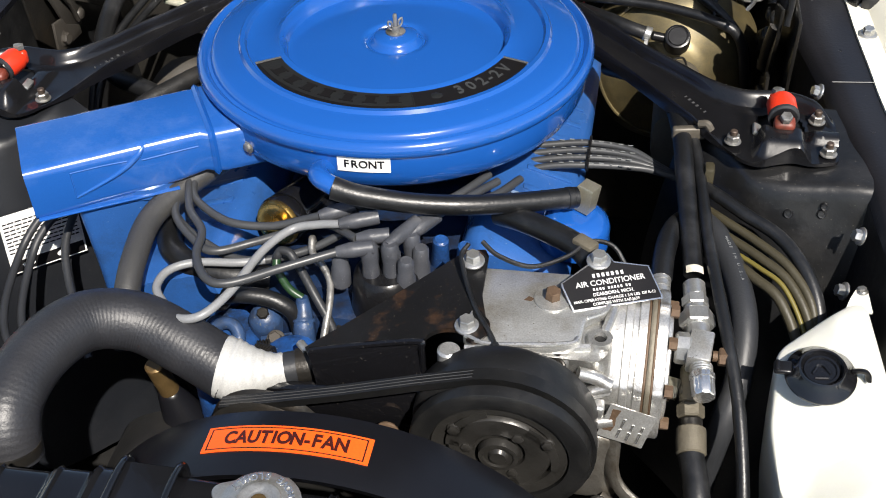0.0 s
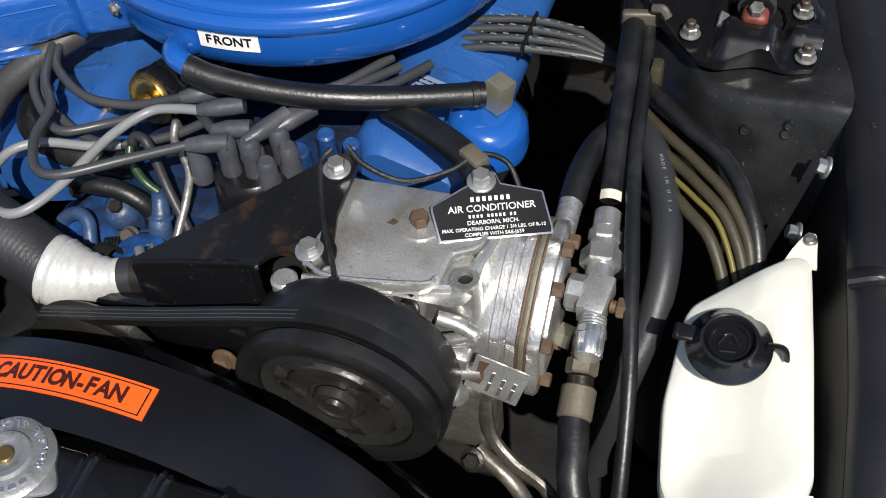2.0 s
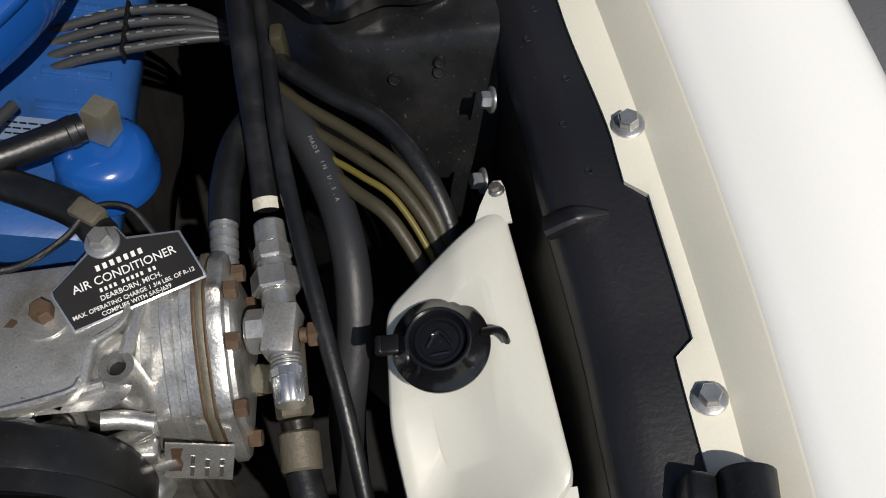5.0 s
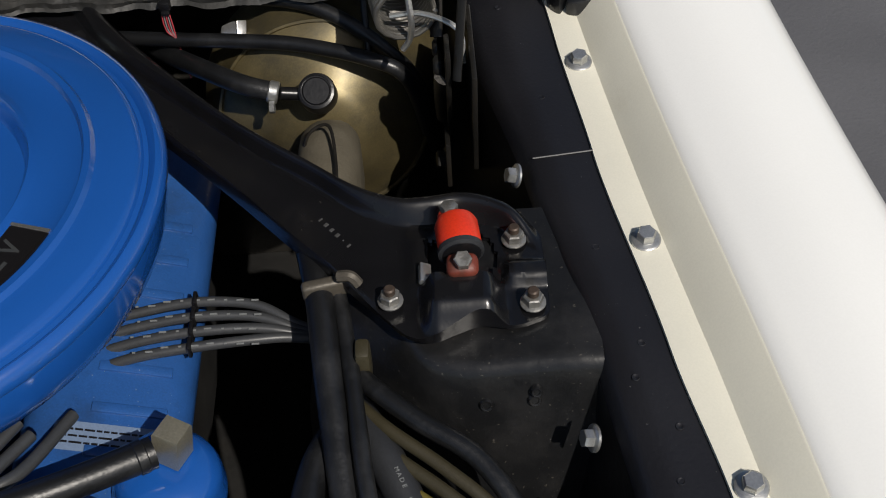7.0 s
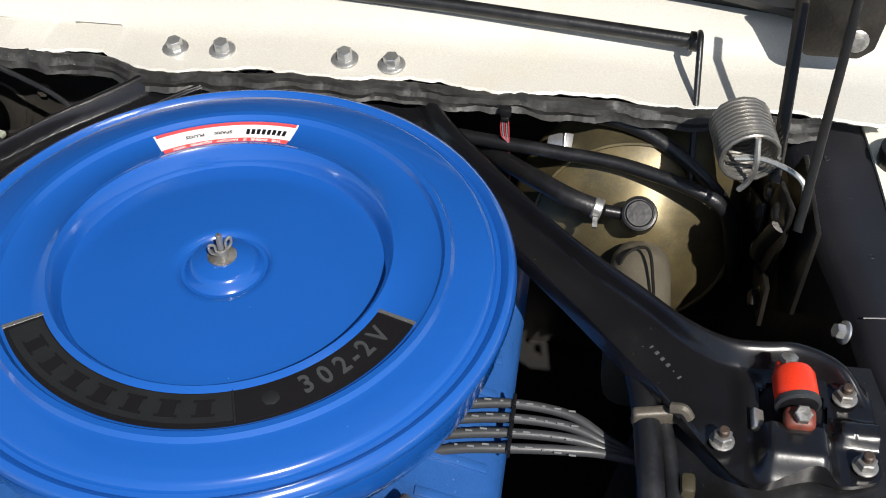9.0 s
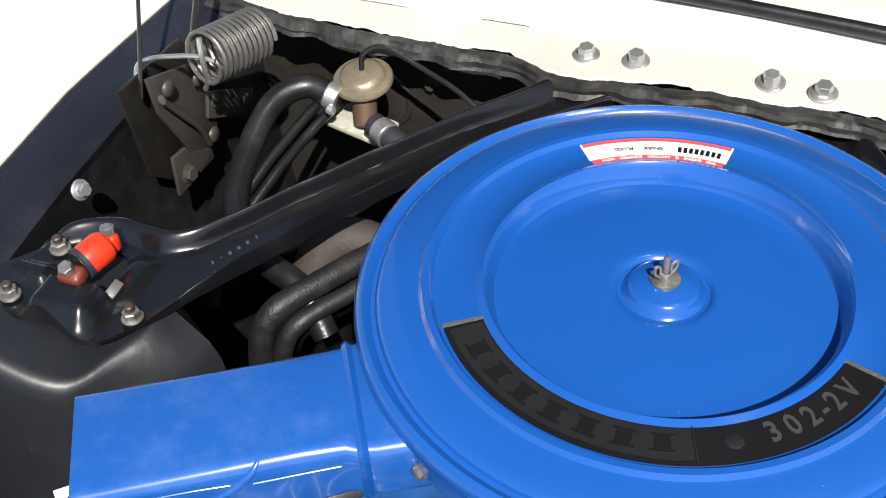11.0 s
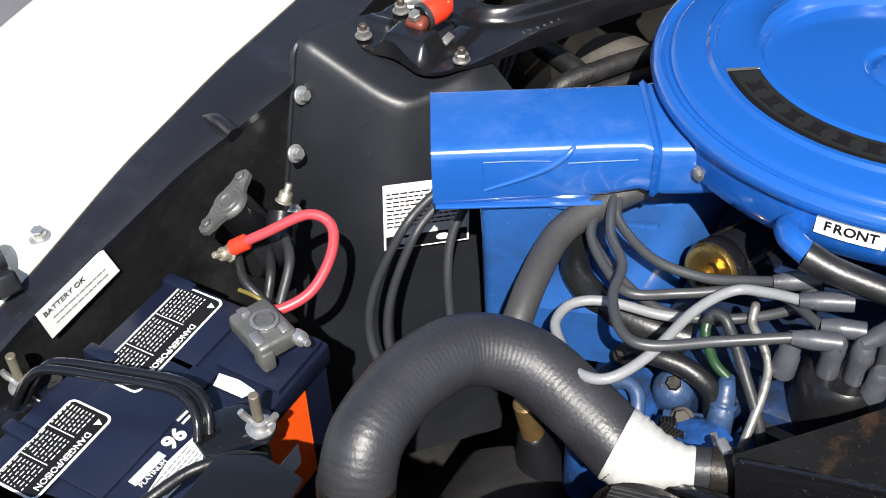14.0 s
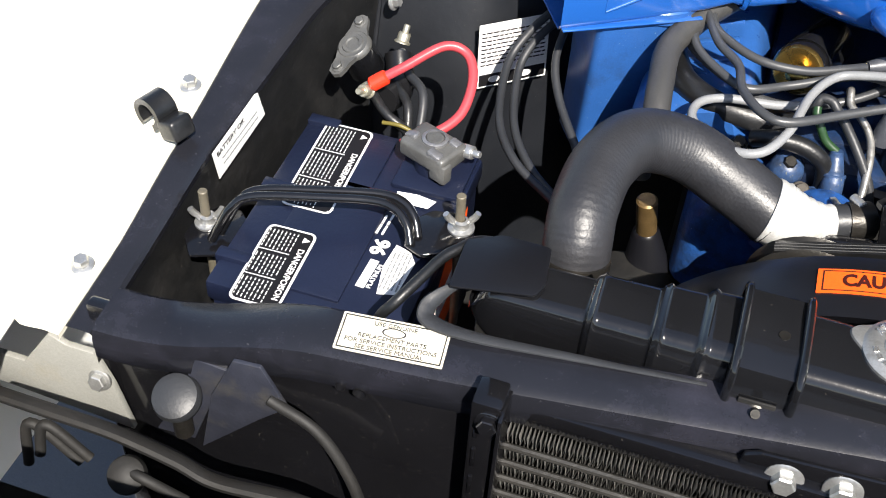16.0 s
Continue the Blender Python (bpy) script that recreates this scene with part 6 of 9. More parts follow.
tube(b, [(-0.06, 0.594, 0.859), (-0.02, 0.599, 0.866), (0.034, 0.604, 0.875), (0.038, 0.602, 0.868), (0.038, 0.601, 0.825)], 0.003, 8)
part("edge_roll", b, "black_paint", brk)

# belt, idler and lower brackets
b = bmesh.new()
run = [(-0.135, 0.815), (-0.08, 0.83), (-0.02, 0.8475), (0.04, 0.867), (0.09, 0.8826)]
run += [(0.113 + 0.078 * math.cos(radians(107 - 217 * k / 24)), 0.808 + 0.078 * math.sin(radians(107 - 217 * k / 24))) for k in range(1, 25)]
run += [(0.05, 0.748), (0.0, 0.77), (-0.06, 0.793), (-0.135, 0.806)]
rings = []
for k, (x, z) in enumerate(run):
    xa, za = run[max(k - 1, 0)]
    xb, zb = run[min(k + 1, len(run) - 1)]
    n_ = Vector((-(zb - za), 0, xb - xa)).normalized()
    p = Vector((x, 0.5575 + 0.0065 * min(1, max(0, (x + 0.135) / 0.2)), z))
    rings.append([p + n_ * dn + Vector((0, dy, 0)) for dy, dn in ((-0.0065, 0.004), (0.0065, 0.004), (0.0045, -0.005), (-0.0045, -0.005))])
loft(b, rings)
belt = thing("drive_belt", (0.0, 0.56, 0.75), "dark grey rubber drive belt over the clutch pulley", "belt")
part("belt_body", b, "pulley_dusty", belt, "worn rubber body")
for dy in (-0.0035, 0.0, 0.0035):
    b = bmesh.new()
    tube(b, [((r[0] + r[1]) / 2) + Vector((0, dy, 0)) for r in rings[:5]], 0.0005, 6, 2)
    part("cord_line", b, "hose_chalky", belt, "pale frayed cord")
idl = thing("fan_pulley", (-0.11, 0.555, 0.73), "dark steel pulley behind the fan shroud", "pulley")
b = bmesh.new()
lathe(b, [(0, 0.004), (0.03, 0.004), (0.034, 0.0), (0.05, 0.0), (0.055, 0.004), (0.05, 0.01), (0.05, 0.014), (0.055, 0.02), (0.05, 0.024), (0, 0.024)], frame_of((-0.098, 0.548, 0.775), (0, 1, 0), (1, 0, 0)), 40)
part("sheave", b, "steel_dark", idl, "grooved sheave")
b = bmesh.new()
box(b, (-0.02, 0.59, 0.80), (0.17, 0.012, 0.05), Matrix.Rotation(radians(-8), 3, "Y"), 0.004)
solo("adjuster_arm", b, "black_paint", "black slotted adjuster arm behind the belt", "bracket")
bolt(idl, (0.01, 0.572, 0.79), (0, -1, 0.2), mat="rust", af=0.014, h=0.008, washer=0.011, label="rusty adjuster bolt")
b = bmesh.new()
tube(b, [(0.208, 0.612, 0.795), (0.206, 0.608, 0.765), (0.212, 0.60, 0.73), (0.232, 0.59, 0.712), (0.262, 0.58, 0.70), (0.275, 0.57, 0.67)], 0.009, 10, flat=0.6)
box(b, (0.165, 0.618, 0.735), (0.10, 0.03, 0.09), bevel=0.008, seg=3)
tube(b, [(0.2, 0.60, 0.70), (0.235, 0.585, 0.685), (0.255, 0.575, 0.655)], 0.007, 10)
lowb = thing("lower_bracket", (0.19, 0.6, 0.66), "bare aluminium lower compressor bracket", "bracket")
part("casting", b, "alu_dim", lowb)
bolt(lowb, (0.2, 0.588, 0.702), (0, -0.7, 0.7), mat="steel_dark", af=0.012, h=0.006, washer=0.010)
b = bmesh.new()
cyl(b, (0.175, 0.612, 0.765), (0.18, 0.592, 0.775), 0.012, seg=16, bevel=0.003)
part("knob", b, "steel_dark", lowb)
b = bmesh.new()
tube(b, [(0.12, 0.57, 0.70), (0.2, 0.54, 0.69), (0.26, 0.52, 0.68)], 0.01, 8, flat=0.5)
part("arm", b, "black_paint", lowb)

# ---- refrigerant fittings and hoses ----
suc = thing("service_valve", (0.275, 0.69, 0.83), "steel refrigerant service valve with hex fittings", "valve")
ua = Vector((0.11, -1.0, -0.165)).normalized()
o0 = Vector((0.2672, 0.7455, 0.8465))


def stage(name, s0, s1, r, mat, seg=20, r2=None, label=""):
    b = bmesh.new()
    cyl(b, o0 + ua * s0, o0 + ua * s1, r, r2, seg, 0.0015)
    return part(name, b, mat, suc, label)


stage("ferrule", 0.0, 0.018, 0.0105, "steel", label="crimped steel ferrule")
stage("hex_nut", 0.016, 0.028, 0.0125, "steel", 6)
stage("collar", 0.028, 0.036, 0.0115, "steel")
stage("hex_nut", 0.035, 0.050, 0.0165, "steel", 6, label="large hex nut")
stage("thread", 0.049, 0.062, 0.011, "steel")
b = bmesh.new()
box(b, o0 + ua * 0.077, (0.021, 0.033, 0.024), Matrix.Rotation(radians(-6), 3, "Z") @ Matrix.Rotation(radians(9), 3, "X"), 0.0022)
part("valve_block", b, "alu_plate", suc, "square machined valve block")
for k in range(4):
    stage("thread", 0.0925 + 0.0026 * k, 0.0946 + 0.0026 * k, 0.0102, "steel")
b = bmesh.new()
capm = frame_of(o0 + ua * 0.1015, ua)
rings = []
for h_, k_ in ((0.0, 0.9), (0.001, 1.0), (0.006, 1.0), (0.0065, 0.93), (0.022, 0.90), (0.0235, 0.78)):
    rings.append([capm @ Vector(((0.0108 + (0.0007 if (i // 2) % 2 else 0.0)) * k_ * math.cos(2 * math.pi * i / 36), (0.0108 + (0.0007 if (i // 2) % 2 else 0.0)) * k_ * math.sin(2 * math.pi * i / 36), h_)) for i in range(36)])
loft(b, rings)
part("knurled_cap", b, "chrome", suc, "bright fluted stem cap")
b = bmesh.new()
cyl(b, o0 + ua * 0.075 + Vector((-0.022, 0, 0)), o0 + ua * 0.075 + Vector((-0.008, 0, 0)), 0.0145, None, 8, 0.002)
part("hex_nut", b, "steel", suc)
b = bmesh.new()
cyl(b, o0 + ua * 0.08 + Vector((0.011, 0, 0)), o0 + ua * 0.08 + Vector((0.016, 0, 0)), 0.005, seg=12)
cyl(b, o0 + ua * 0.08 + Vector((0.016, 0, 0)), o0 + ua * 0.08 + Vector((0.028, 0, 0)), 0.0085, None, 6, 0.001)
part("port_cap", b, "rust", suc, "brown brass port cap")
b = bmesh.new()
pbm = frame_of(o0 - ua * 0.014, ua, (0, 0, 1))
loft(b, [[pbm @ Vector((r_ * math.cos(a_), r_ * math.sin(a_), h_)) for r_, h_ in ((0.0112, 0), (0.0117, 0), (0.0117, 0.0085), (0.0112, 0.0085))] for a_ in [radians(-48 + 8 * k) for k in range(12)]])
part("paper_band", b, "paper", suc, "small stained white paper sticker")

low = thing("discharge_fitting", (0.275, 0.64, 0.75), "grimy brass and steel discharge fitting with a black hose", "fitting")
for a0, a1, r, sg, mt in (((0.2495, 0.663, 0.792), (0.262, 0.660, 0.792), 0.0105, 6, "brass_grey"), ((0.262, 0.660, 0.792), (0.272, 0.660, 0.793), 0.007, 14, "castiron"), ((0.272, 0.682, 0.80), (0.273, 0.648, 0.788), 0.0105, 16, "castiron"), ((0.273, 0.648, 0.788), (0.274, 0.636, 0.783), 0.0125, 6, "castiron"), ((0.274, 0.636, 0.783), (0.275, 0.628, 0.779), 0.0105, 16, "steel_dark"), ((0.275, 0.628, 0.779), (0.2765, 0.604, 0.7705), 0.0135, 16, "castiron")):
    b = bmesh.new()
    cyl(b, a0, a1, r, None, sg, 0.0015)
    part("hex_fitting", b, mt, low)
b = bmesh.new()
tube(b, [(0.2765, 0.604, 0.7705), (0.281, 0.585, 0.764), (0.285, 0.565, 0.755), (0.294, 0.548, 0.738), (0.305, 0.535, 0.71)], 0.0118, 16)
part("hose", b, "rubber", low, "black rubber hose")
b = bmesh.new()
cyl(b, (0.293, 0.55, 0.74), (0.308, 0.533, 0.705), 0.0145, seg=16, bevel=0.002)
part("ferrule", b, "castiron", low)
b = bmesh.new()
tube(b, [(0.306, 0.535, 0.708), (0.315, 0.52, 0.66), (0.32, 0.50, 0.58), (0.32, 0.47, 0.5)], 0.0125, 12)
part("hose", b, "rubber", low)

b = bmesh.new()
tube(b, [(0.2665, 0.757, 0.849), (0.262, 0.80, 0.859), (0.254, 0.86, 0.873), (0.246, 0.93, 0.887), (0.232, 0.99, 0.888), (0.205, 1.04, 0.88), (0.16, 1.09, 0.86)], 0.0097, 16, 10)
solo("suction_hose", b, "rubber", "thick black refrigerant hose rising to the firewall", "hose")
b = bmesh.new()
tube(b, [(0.20, 1.06, 0.868), (0.24, 0.99, 0.878), (0.2585, 0.93, 0.882), (0.268, 0.87, 0.876), (0.279, 0.78, 0.866), (0.297, 0.69, 0.845), (0.312, 0.62, 0.815), (0.322, 0.55, 0.76), (0.325, 0.5, 0.68), (0.32, 0.48, 0.5)], 0.0058, 12, 10, ribs=0.0002, rib_pitch=0.003)
solo("liquid_line_hose", b, "rubber", "slim black ribbed hose beside the service valve", "hose")
b = bmesh.new()
box(b, (0.253, 0.926, 0.891), (0.034, 0.009, 0.015), Matrix.Rotation(radians(12), 3, "Z"), 0.003, 3)
tube(b, [(0.262, 0.924, 0.904), (0.27, 0.922, 0.906), (0.275, 0.92, 0.9)], 0.004, 8)
solo("hose_strap", b, "strap_grey", "dull brown metal strap round the two hoses", "clamp")
b = bmesh.new()
tube(b, [(0.2365, 0.70, 0.83), (0.237, 0.722, 0.838), (0.2372, 0.748, 0.846)], 0.0080, 14)
for k in range(5):
    lathe(b, [(0.0080, -0.0032), (0.0094, -0.0022), (0.0094, 0.0022), (0.0080, 0.0032)], frame_of((0.2372, 0.722 + 0.0065 * k, 0.838 + 0.002 * k), (0, 1, 0.3)), 18)
solo("crimped_pipe", b, "steel", "crimped steel pipe end behind the compressor head", "pipe")
b = bmesh.new()
tube(b, [(0.2372, 0.748, 0.846), (0.2385, 0.78, 0.852), (0.245, 0.815, 0.851), (0.258, 0.845, 0.842), (0.276, 0.868, 0.82), (0.29, 0.875, 0.77), (0.295, 0.87, 0.70)], 0.0105, 14)
solo("condenser_hose", b, "rubber", "black rubber hose curving down behind the compressor", "hose")
b = bmesh.new()
tube(b, [(0.262, 0.87, 0.835), (0.275, 0.845, 0.845), (0.292, 0.81, 0.845), (0.309, 0.765, 0.835), (0.317, 0.72, 0.82), (0.314, 0.68, 0.79), (0.302, 0.65, 0.75), (0.29, 0.64, 0.65)], 0.0125, 16, 10)
hh = solo("heater_hose", b, "rubber_grey", "grey rubber heater hose with white print", "hose")
hpts = catmull([(0.275, 0.845, 0.845), (0.292, 0.81, 0.845), (0.309, 0.765, 0.835), (0.317, 0.72, 0.82)], 12)
txt = "MADE IN U.S.A"
for k, ch in enumerate(txt):
    if ch == " ":
        continue
    i = 13 + k
    tg_ = (hpts[i + 1] - hpts[i]).normalized()
    words(hh, ch, frame_of(hpts[i] + Vector((0.002, -0.002, 0.0127)), Vector((0.15, -0.15, 1)), tg_), 0.0042, "silver_ink", "lettering", 0.0002)
# wiring harness beside the tower
hr = thing("wiring_harness", (0.32, 0.8, 0.82), "taped wiring harness with olive and yellow wires by the tower", "harness")
for pts, r, mt, lb in (([(0.262, 0.885, 0.862), (0.285, 0.856, 0.868), (0.312, 0.832, 0.866), (0.346, 0.808, 0.86), (0.372, 0.77, 0.848), (0.385, 0.735, 0.82), (0.385, 0.71, 0.77)], 0.0068, "rubber", "black taped loom"),
                       ([(0.262, 0.868, 0.85), (0.29, 0.835, 0.856), (0.325, 0.805, 0.855), (0.356, 0.775, 0.85), (0.378, 0.74, 0.83), (0.38, 0.71, 0.78)], 0.0046, "olive_wire", "olive brown wires"),
                       ([(0.263, 0.858, 0.845), (0.29, 0.822, 0.85), (0.326, 0.79, 0.85), (0.355, 0.762, 0.845), (0.376, 0.728, 0.82), (0.378, 0.70, 0.77)], 0.0046, "olive_wire", "olive brown wires"),
                       ([(0.264, 0.85, 0.84), (0.29, 0.81, 0.846), (0.326, 0.778, 0.847), (0.352, 0.754, 0.842), (0.374, 0.716, 0.81), (0.376, 0.69, 0.76)], 0.0024, "yellow_wire", "yellow wire"),
                       ([(0.264, 0.845, 0.836), (0.29, 0.802, 0.842), (0.322, 0.768, 0.843), (0.348, 0.742, 0.837), (0.37, 0.705, 0.80), (0.372, 0.68, 0.75)], 0.005, "olive_wire", "olive brown wires")):
    b = bmesh.new()
    tube(b, pts, r, 10, 8)
    part("wire", b, mt, hr, lb)
b = bmesh.new()
box(b, (0.276, 0.878, 0.872), (0.01, 0.016, 0.03), bevel=0.003)
part("clip", b, "olive_wire", hr)

# ---- washer reservoir ----
res = thing("washer_reservoir", (0.39, 0.61, 0.62), "milky white plastic washer reservoir with a black cap", "reservoir")


TANK = [(0.3405, 0.674, 0.845), (0.386, 0.7095, 0.862), (0.405, 0.729, 0.859), (0.420, 0.735, 0.856), (0.4325, 0.655, 0.846), (0.4455, 0.558, 0.833), (0.413, 0.530, 0.815), (0.362, 0.534, 0.793), (0.3475, 0.552, 0.794), (0.3375, 0.611, 0.814)]
tank_mid = sum((Vector(p) for p in TANK), Vector()) / len(TANK)


def tank_ring(k, dz, drop=0.0, corner=0.0, back=0.0):
    ring = []
    for i, p in enumerate(TANK):
        q = tank_mid + (Vector(p) - tank_mid) * k
        if i in (5, 6):
            q += Vector((-0.4, -0.35 if i == 6 else -0.9, 0)) * corner
        ring.append(Vector((q.x, q.y + back * max(0, (0.70 - p[1]) / 0.16), p[2] + dz - drop * (p[2] - 0.78))))
    return rounded(ring, 0.010)


b = bmesh.new()
loft(b, [tank_ring(0.62, -0.15, 1.0, 0.0, 0.075), tank_ring(0.70, -0.13, 1.0, 0.0, 0.07), tank_ring(0.86, -0.075, 1.0, 0.0, 0.045), tank_ring(0.96, -0.034, 0.5, 0.003, 0.012), tank_ring(1.0, -0.013, 0, 0.003), tank_ring(0.992, -0.006), tank_ring(0.975, -0.0018), tank_ring(0.94, 0.0), tank_ring(0.80, 0.002), tank_ring(0.5, 0.003)])
part("tank", b, "reservoir", res, "milky white tank")
for name_, rows_ in (("upper_tab", ((0.4145, 0.7525, 0.8585, 0.005), (0.4100, 0.746, 0.8585, 0.0115), (0.4045, 0.734, 0.8580, 0.018), (0.4000, 0.722, 0.8560, 0.024))), ("lower_tab", ((0.4375, 0.556, 0.826, 0.008), (0.4370, 0.540, 0.812, 0.010), (0.436, 0.528, 0.796, 0.010), (0.438, 0.520, 0.787, 0.006)))):
    b = bmesh.new()
    loft(b, [[Vector((x, y, z)), Vector((x + w, y + 0.001, z - 0.0015)), Vector((x + w, y + 0.001, z - 0.004)), Vector((x, y, z - 0.004))] for x, y, z, w in rows_])
    part(name_, b, "reservoir", res, "thin white mounting tab")
bolt(res, (0.4160, 0.745, 0.8570), (-0.2, 0.3, 1), mat="nut_grey", af=0.0075, h=0.003, washer=0.0055, label="zinc screw")
bolt(res, (0.4415, 0.5345, 0.804), (-0.3, -0.6, 0.8), af=0.008, h=0.004, washer=0.0062, label="zinc screw")
cm = frame_of((0.3745, 0.641, 0.8535), (-0.05, -0.16, 1), (1, 0, 0)) @ Matrix.Scale(0.93, 4)
b = bmesh.new()
lathe(b, [(0.0, 0.0045), (0.0125, 0.0045), (0.0135, 0.0062), (0.0155, 0.0062), (0.0165, 0.0045), (0.0178, 0.006), (0.0188, 0.0098), (0.0203, 0.0105), (0.0218, 0.0092), (0.0232, 0.0062), (0.030, 0.0005), (0.032, -0.0018), (0.032, -0.0035), (0.0, -0.004)], cm, 64)
cap_ = part("cap", b, "black_gloss", res, "glossy black snap cap with a moulded symbol")
b = bmesh.new()
tube(b, [cm @ Vector((-0.008, -0.004, 0.005)), cm @ Vector((0.0, 0.006, 0.0055)), cm @ Vector((0.008, -0.003, 0.005))], 0.0014, 6)
tube(b, [cm @ Vector((-0.006, -0.009, 0.005)), cm @ Vector((0.006, -0.008, 0.005))], 0.0012, 6)
part("symbol", b, "black_gloss", cap_)
b = bmesh.new()
box(b, cm @ Vector((-0.0335, 0.002, 0.0015)), (0.0165, 0.0135, 0.006), cm.to_3x3(), 0.0025, 3)
box(b, cm @ Vector((-0.0385, 0.002, 0.0035)), (0.004, 0.012, 0.006), cm.to_3x3(), 0.0015, 2)
part("hinge_tab", b, "plastic_black", cap_)
b = bmesh.new()
tube(b, [cm @ Vector((0.028, 0.004, 0.002)), cm @ Vector((0.036, 0.003, 0.0045)), cm @ Vector((0.040, 0.0015, 0.003)), cm @ Vector((0.0415, -0.001, -0.003))], 0.0048, 8, flat=0.5)
part("pull_tab", b, "plastic_black", cap_)

# ---- distributor, leads and coil ----
dis = thing("distributor", (-0.022, 0.712, 0.78), "dark distributor cap with grey silicone lead boots", "distributor")
b = bmesh.new()
lathe(b, [(0, 0.075), (0.026, 0.075), (0.031, 0.07), (0.034, 0.05), (0.036, 0.03), (0.036, 0.0), (0, 0.0)], Matrix.Translation((-0.020, 0.716, 0.778)), 40)
part("cap", b, "plastic_black", dis, "black moulded cap")
boots = [((-0.091, 0.747, 0.883), (-0.060, 0.762, 0.886), 1), ((-0.067, 0.732, 0.888), (-0.031, 0.745, 0.891), 0), ((-0.061, 0.697, 0.884), (-0.028, 0.7065, 0.886), 1), ((-0.016, 0.710, 0.886), (0.006, 0.746, 0.889), 2), ((-0.046, 0.716, 0.886), (-0.016, 0.724, 0.888), 0), ((0.0, 0.730, 0.884), (0.022, 0.760, 0.887), 2)]
for a0, a1, up in boots:
    b = bmesh.new()
    a0, a1 = Vector(a0), Vector(a1)
    tube(b, [a0, a0 * 0.6 + a1 * 0.4, a1], [0.0052, 0.0076, 0.0072], 14, 5)
    part("lead_boot", b, "boot", dis, "grey silicone boot")
    if up:
        k = (a1 if up == 1 else a0) + Vector((-0.004 if up == 1 else 0.003, 0, 0))
        b = bmesh.new()
        lathe(b, [(0, 0.004), (0.006, 0.0035), (0.0085, 0.0), (0.0086, -0.010), (0.0078, -0.020), (0.0084, -0.028), (0.0084, -0.034), (0, -0.034)], Matrix.Translation(k), 16)
        part("tower_boot", b, "boot", dis, "upright grey boot")
for bx, by in ((0.002, 0.704), (0.012, 0.724), (-0.034, 0.728), (-0.062, 0.707), (-0.013, 0.715)):
    b = bmesh.new()
    lathe(b, [(0, 0.030), (0.0055, 0.030), (0.0078, 0.027), (0.0080, 0.010), (0.0092, 0.008), (0.0095, -0.012), (0, -0.012)], frame_of((bx, by, 0.848), (0.05, -0.05, 1)), 18)
    part("cap_tower", b, "boot", dis, "upright scuffed grey boot on the cap")
leads = thing("ignition_leads", (-0.15, 0.7, 0.83), "set of grey silicone ignition leads looping over the engine", "ignition leads")
for pts, mt in (([(-0.090, 0.7475, 0.883), (-0.108, 0.747, 0.876), (-0.141, 0.742, 0.868), (-0.181, 0.742, 0.868), (-0.215, 0.76, 0.87), (-0.232, 0.78, 0.872), (-0.24, 0.82, 0.875)], "wire_grey"),
                ([(-0.066, 0.7325, 0.888), (-0.09, 0.735, 0.882), (-0.115, 0.731, 0.876), (-0.134, 0.698, 0.874), (-0.147, 0.643, 0.872), (-0.165, 0.612, 0.868), (-0.190, 0.612, 0.862), (-0.213, 0.638, 0.852), (-0.229, 0.660, 0.85), (-0.226, 0.684, 0.85), (-0.204, 0.699, 0.85), (-0.163, 0.705, 0.85), (-0.14, 0.715, 0.848)], "wire_light"),
                ([(-0.060, 0.6975, 0.884), (-0.08, 0.687, 0.882), (-0.108, 0.671, 0.88), (-0.148, 0.645, 0.88), (-0.171, 0.648, 0.88), (-0.193, 0.682, 0.876), (-0.201, 0.719, 0.874), (-0.224, 0.749, 0.874), (-0.24, 0.79, 0.875)], "wire_grey"),
                ([(-0.046, 0.716, 0.886), (-0.09, 0.748, 0.872), (-0.15, 0.727, 0.86), (-0.187, 0.707, 0.86), (-0.213, 0.721, 0.86), (-0.242, 0.752, 0.862), (-0.25, 0.79, 0.866)], "wire_grey"),
                ([(-0.04, 0.76, 0.88), (-0.1, 0.735, 0.85), (-0.16, 0.715, 0.845), (-0.215, 0.735, 0.85), (-0.25, 0.765, 0.856), (-0.262, 0.80, 0.86)], "wire_grey"),
                ([(0.005, 0.745, 0.889), (0.04, 0.778, 0.89), (0.07, 0.80, 0.885), (0.09, 0.85, 0.87)], "wire_grey"),
                ([(0.021, 0.759, 0.887), (0.045, 0.785, 0.89), (0.07, 0.83, 0.88)], "wire_grey"),
                ([(-0.06, 0.762, 0.886), (0.0, 0.775, 0.886), (0.03, 0.79, 0.885), (0.06, 0.84, 0.88)], "wire_grey")):
    b = bmesh.new()
    tube(b, pts, 0.0042, 10, 10)
    part("lead", b, mt, leads, "pale grey lead" if mt == "wire_light" else "")
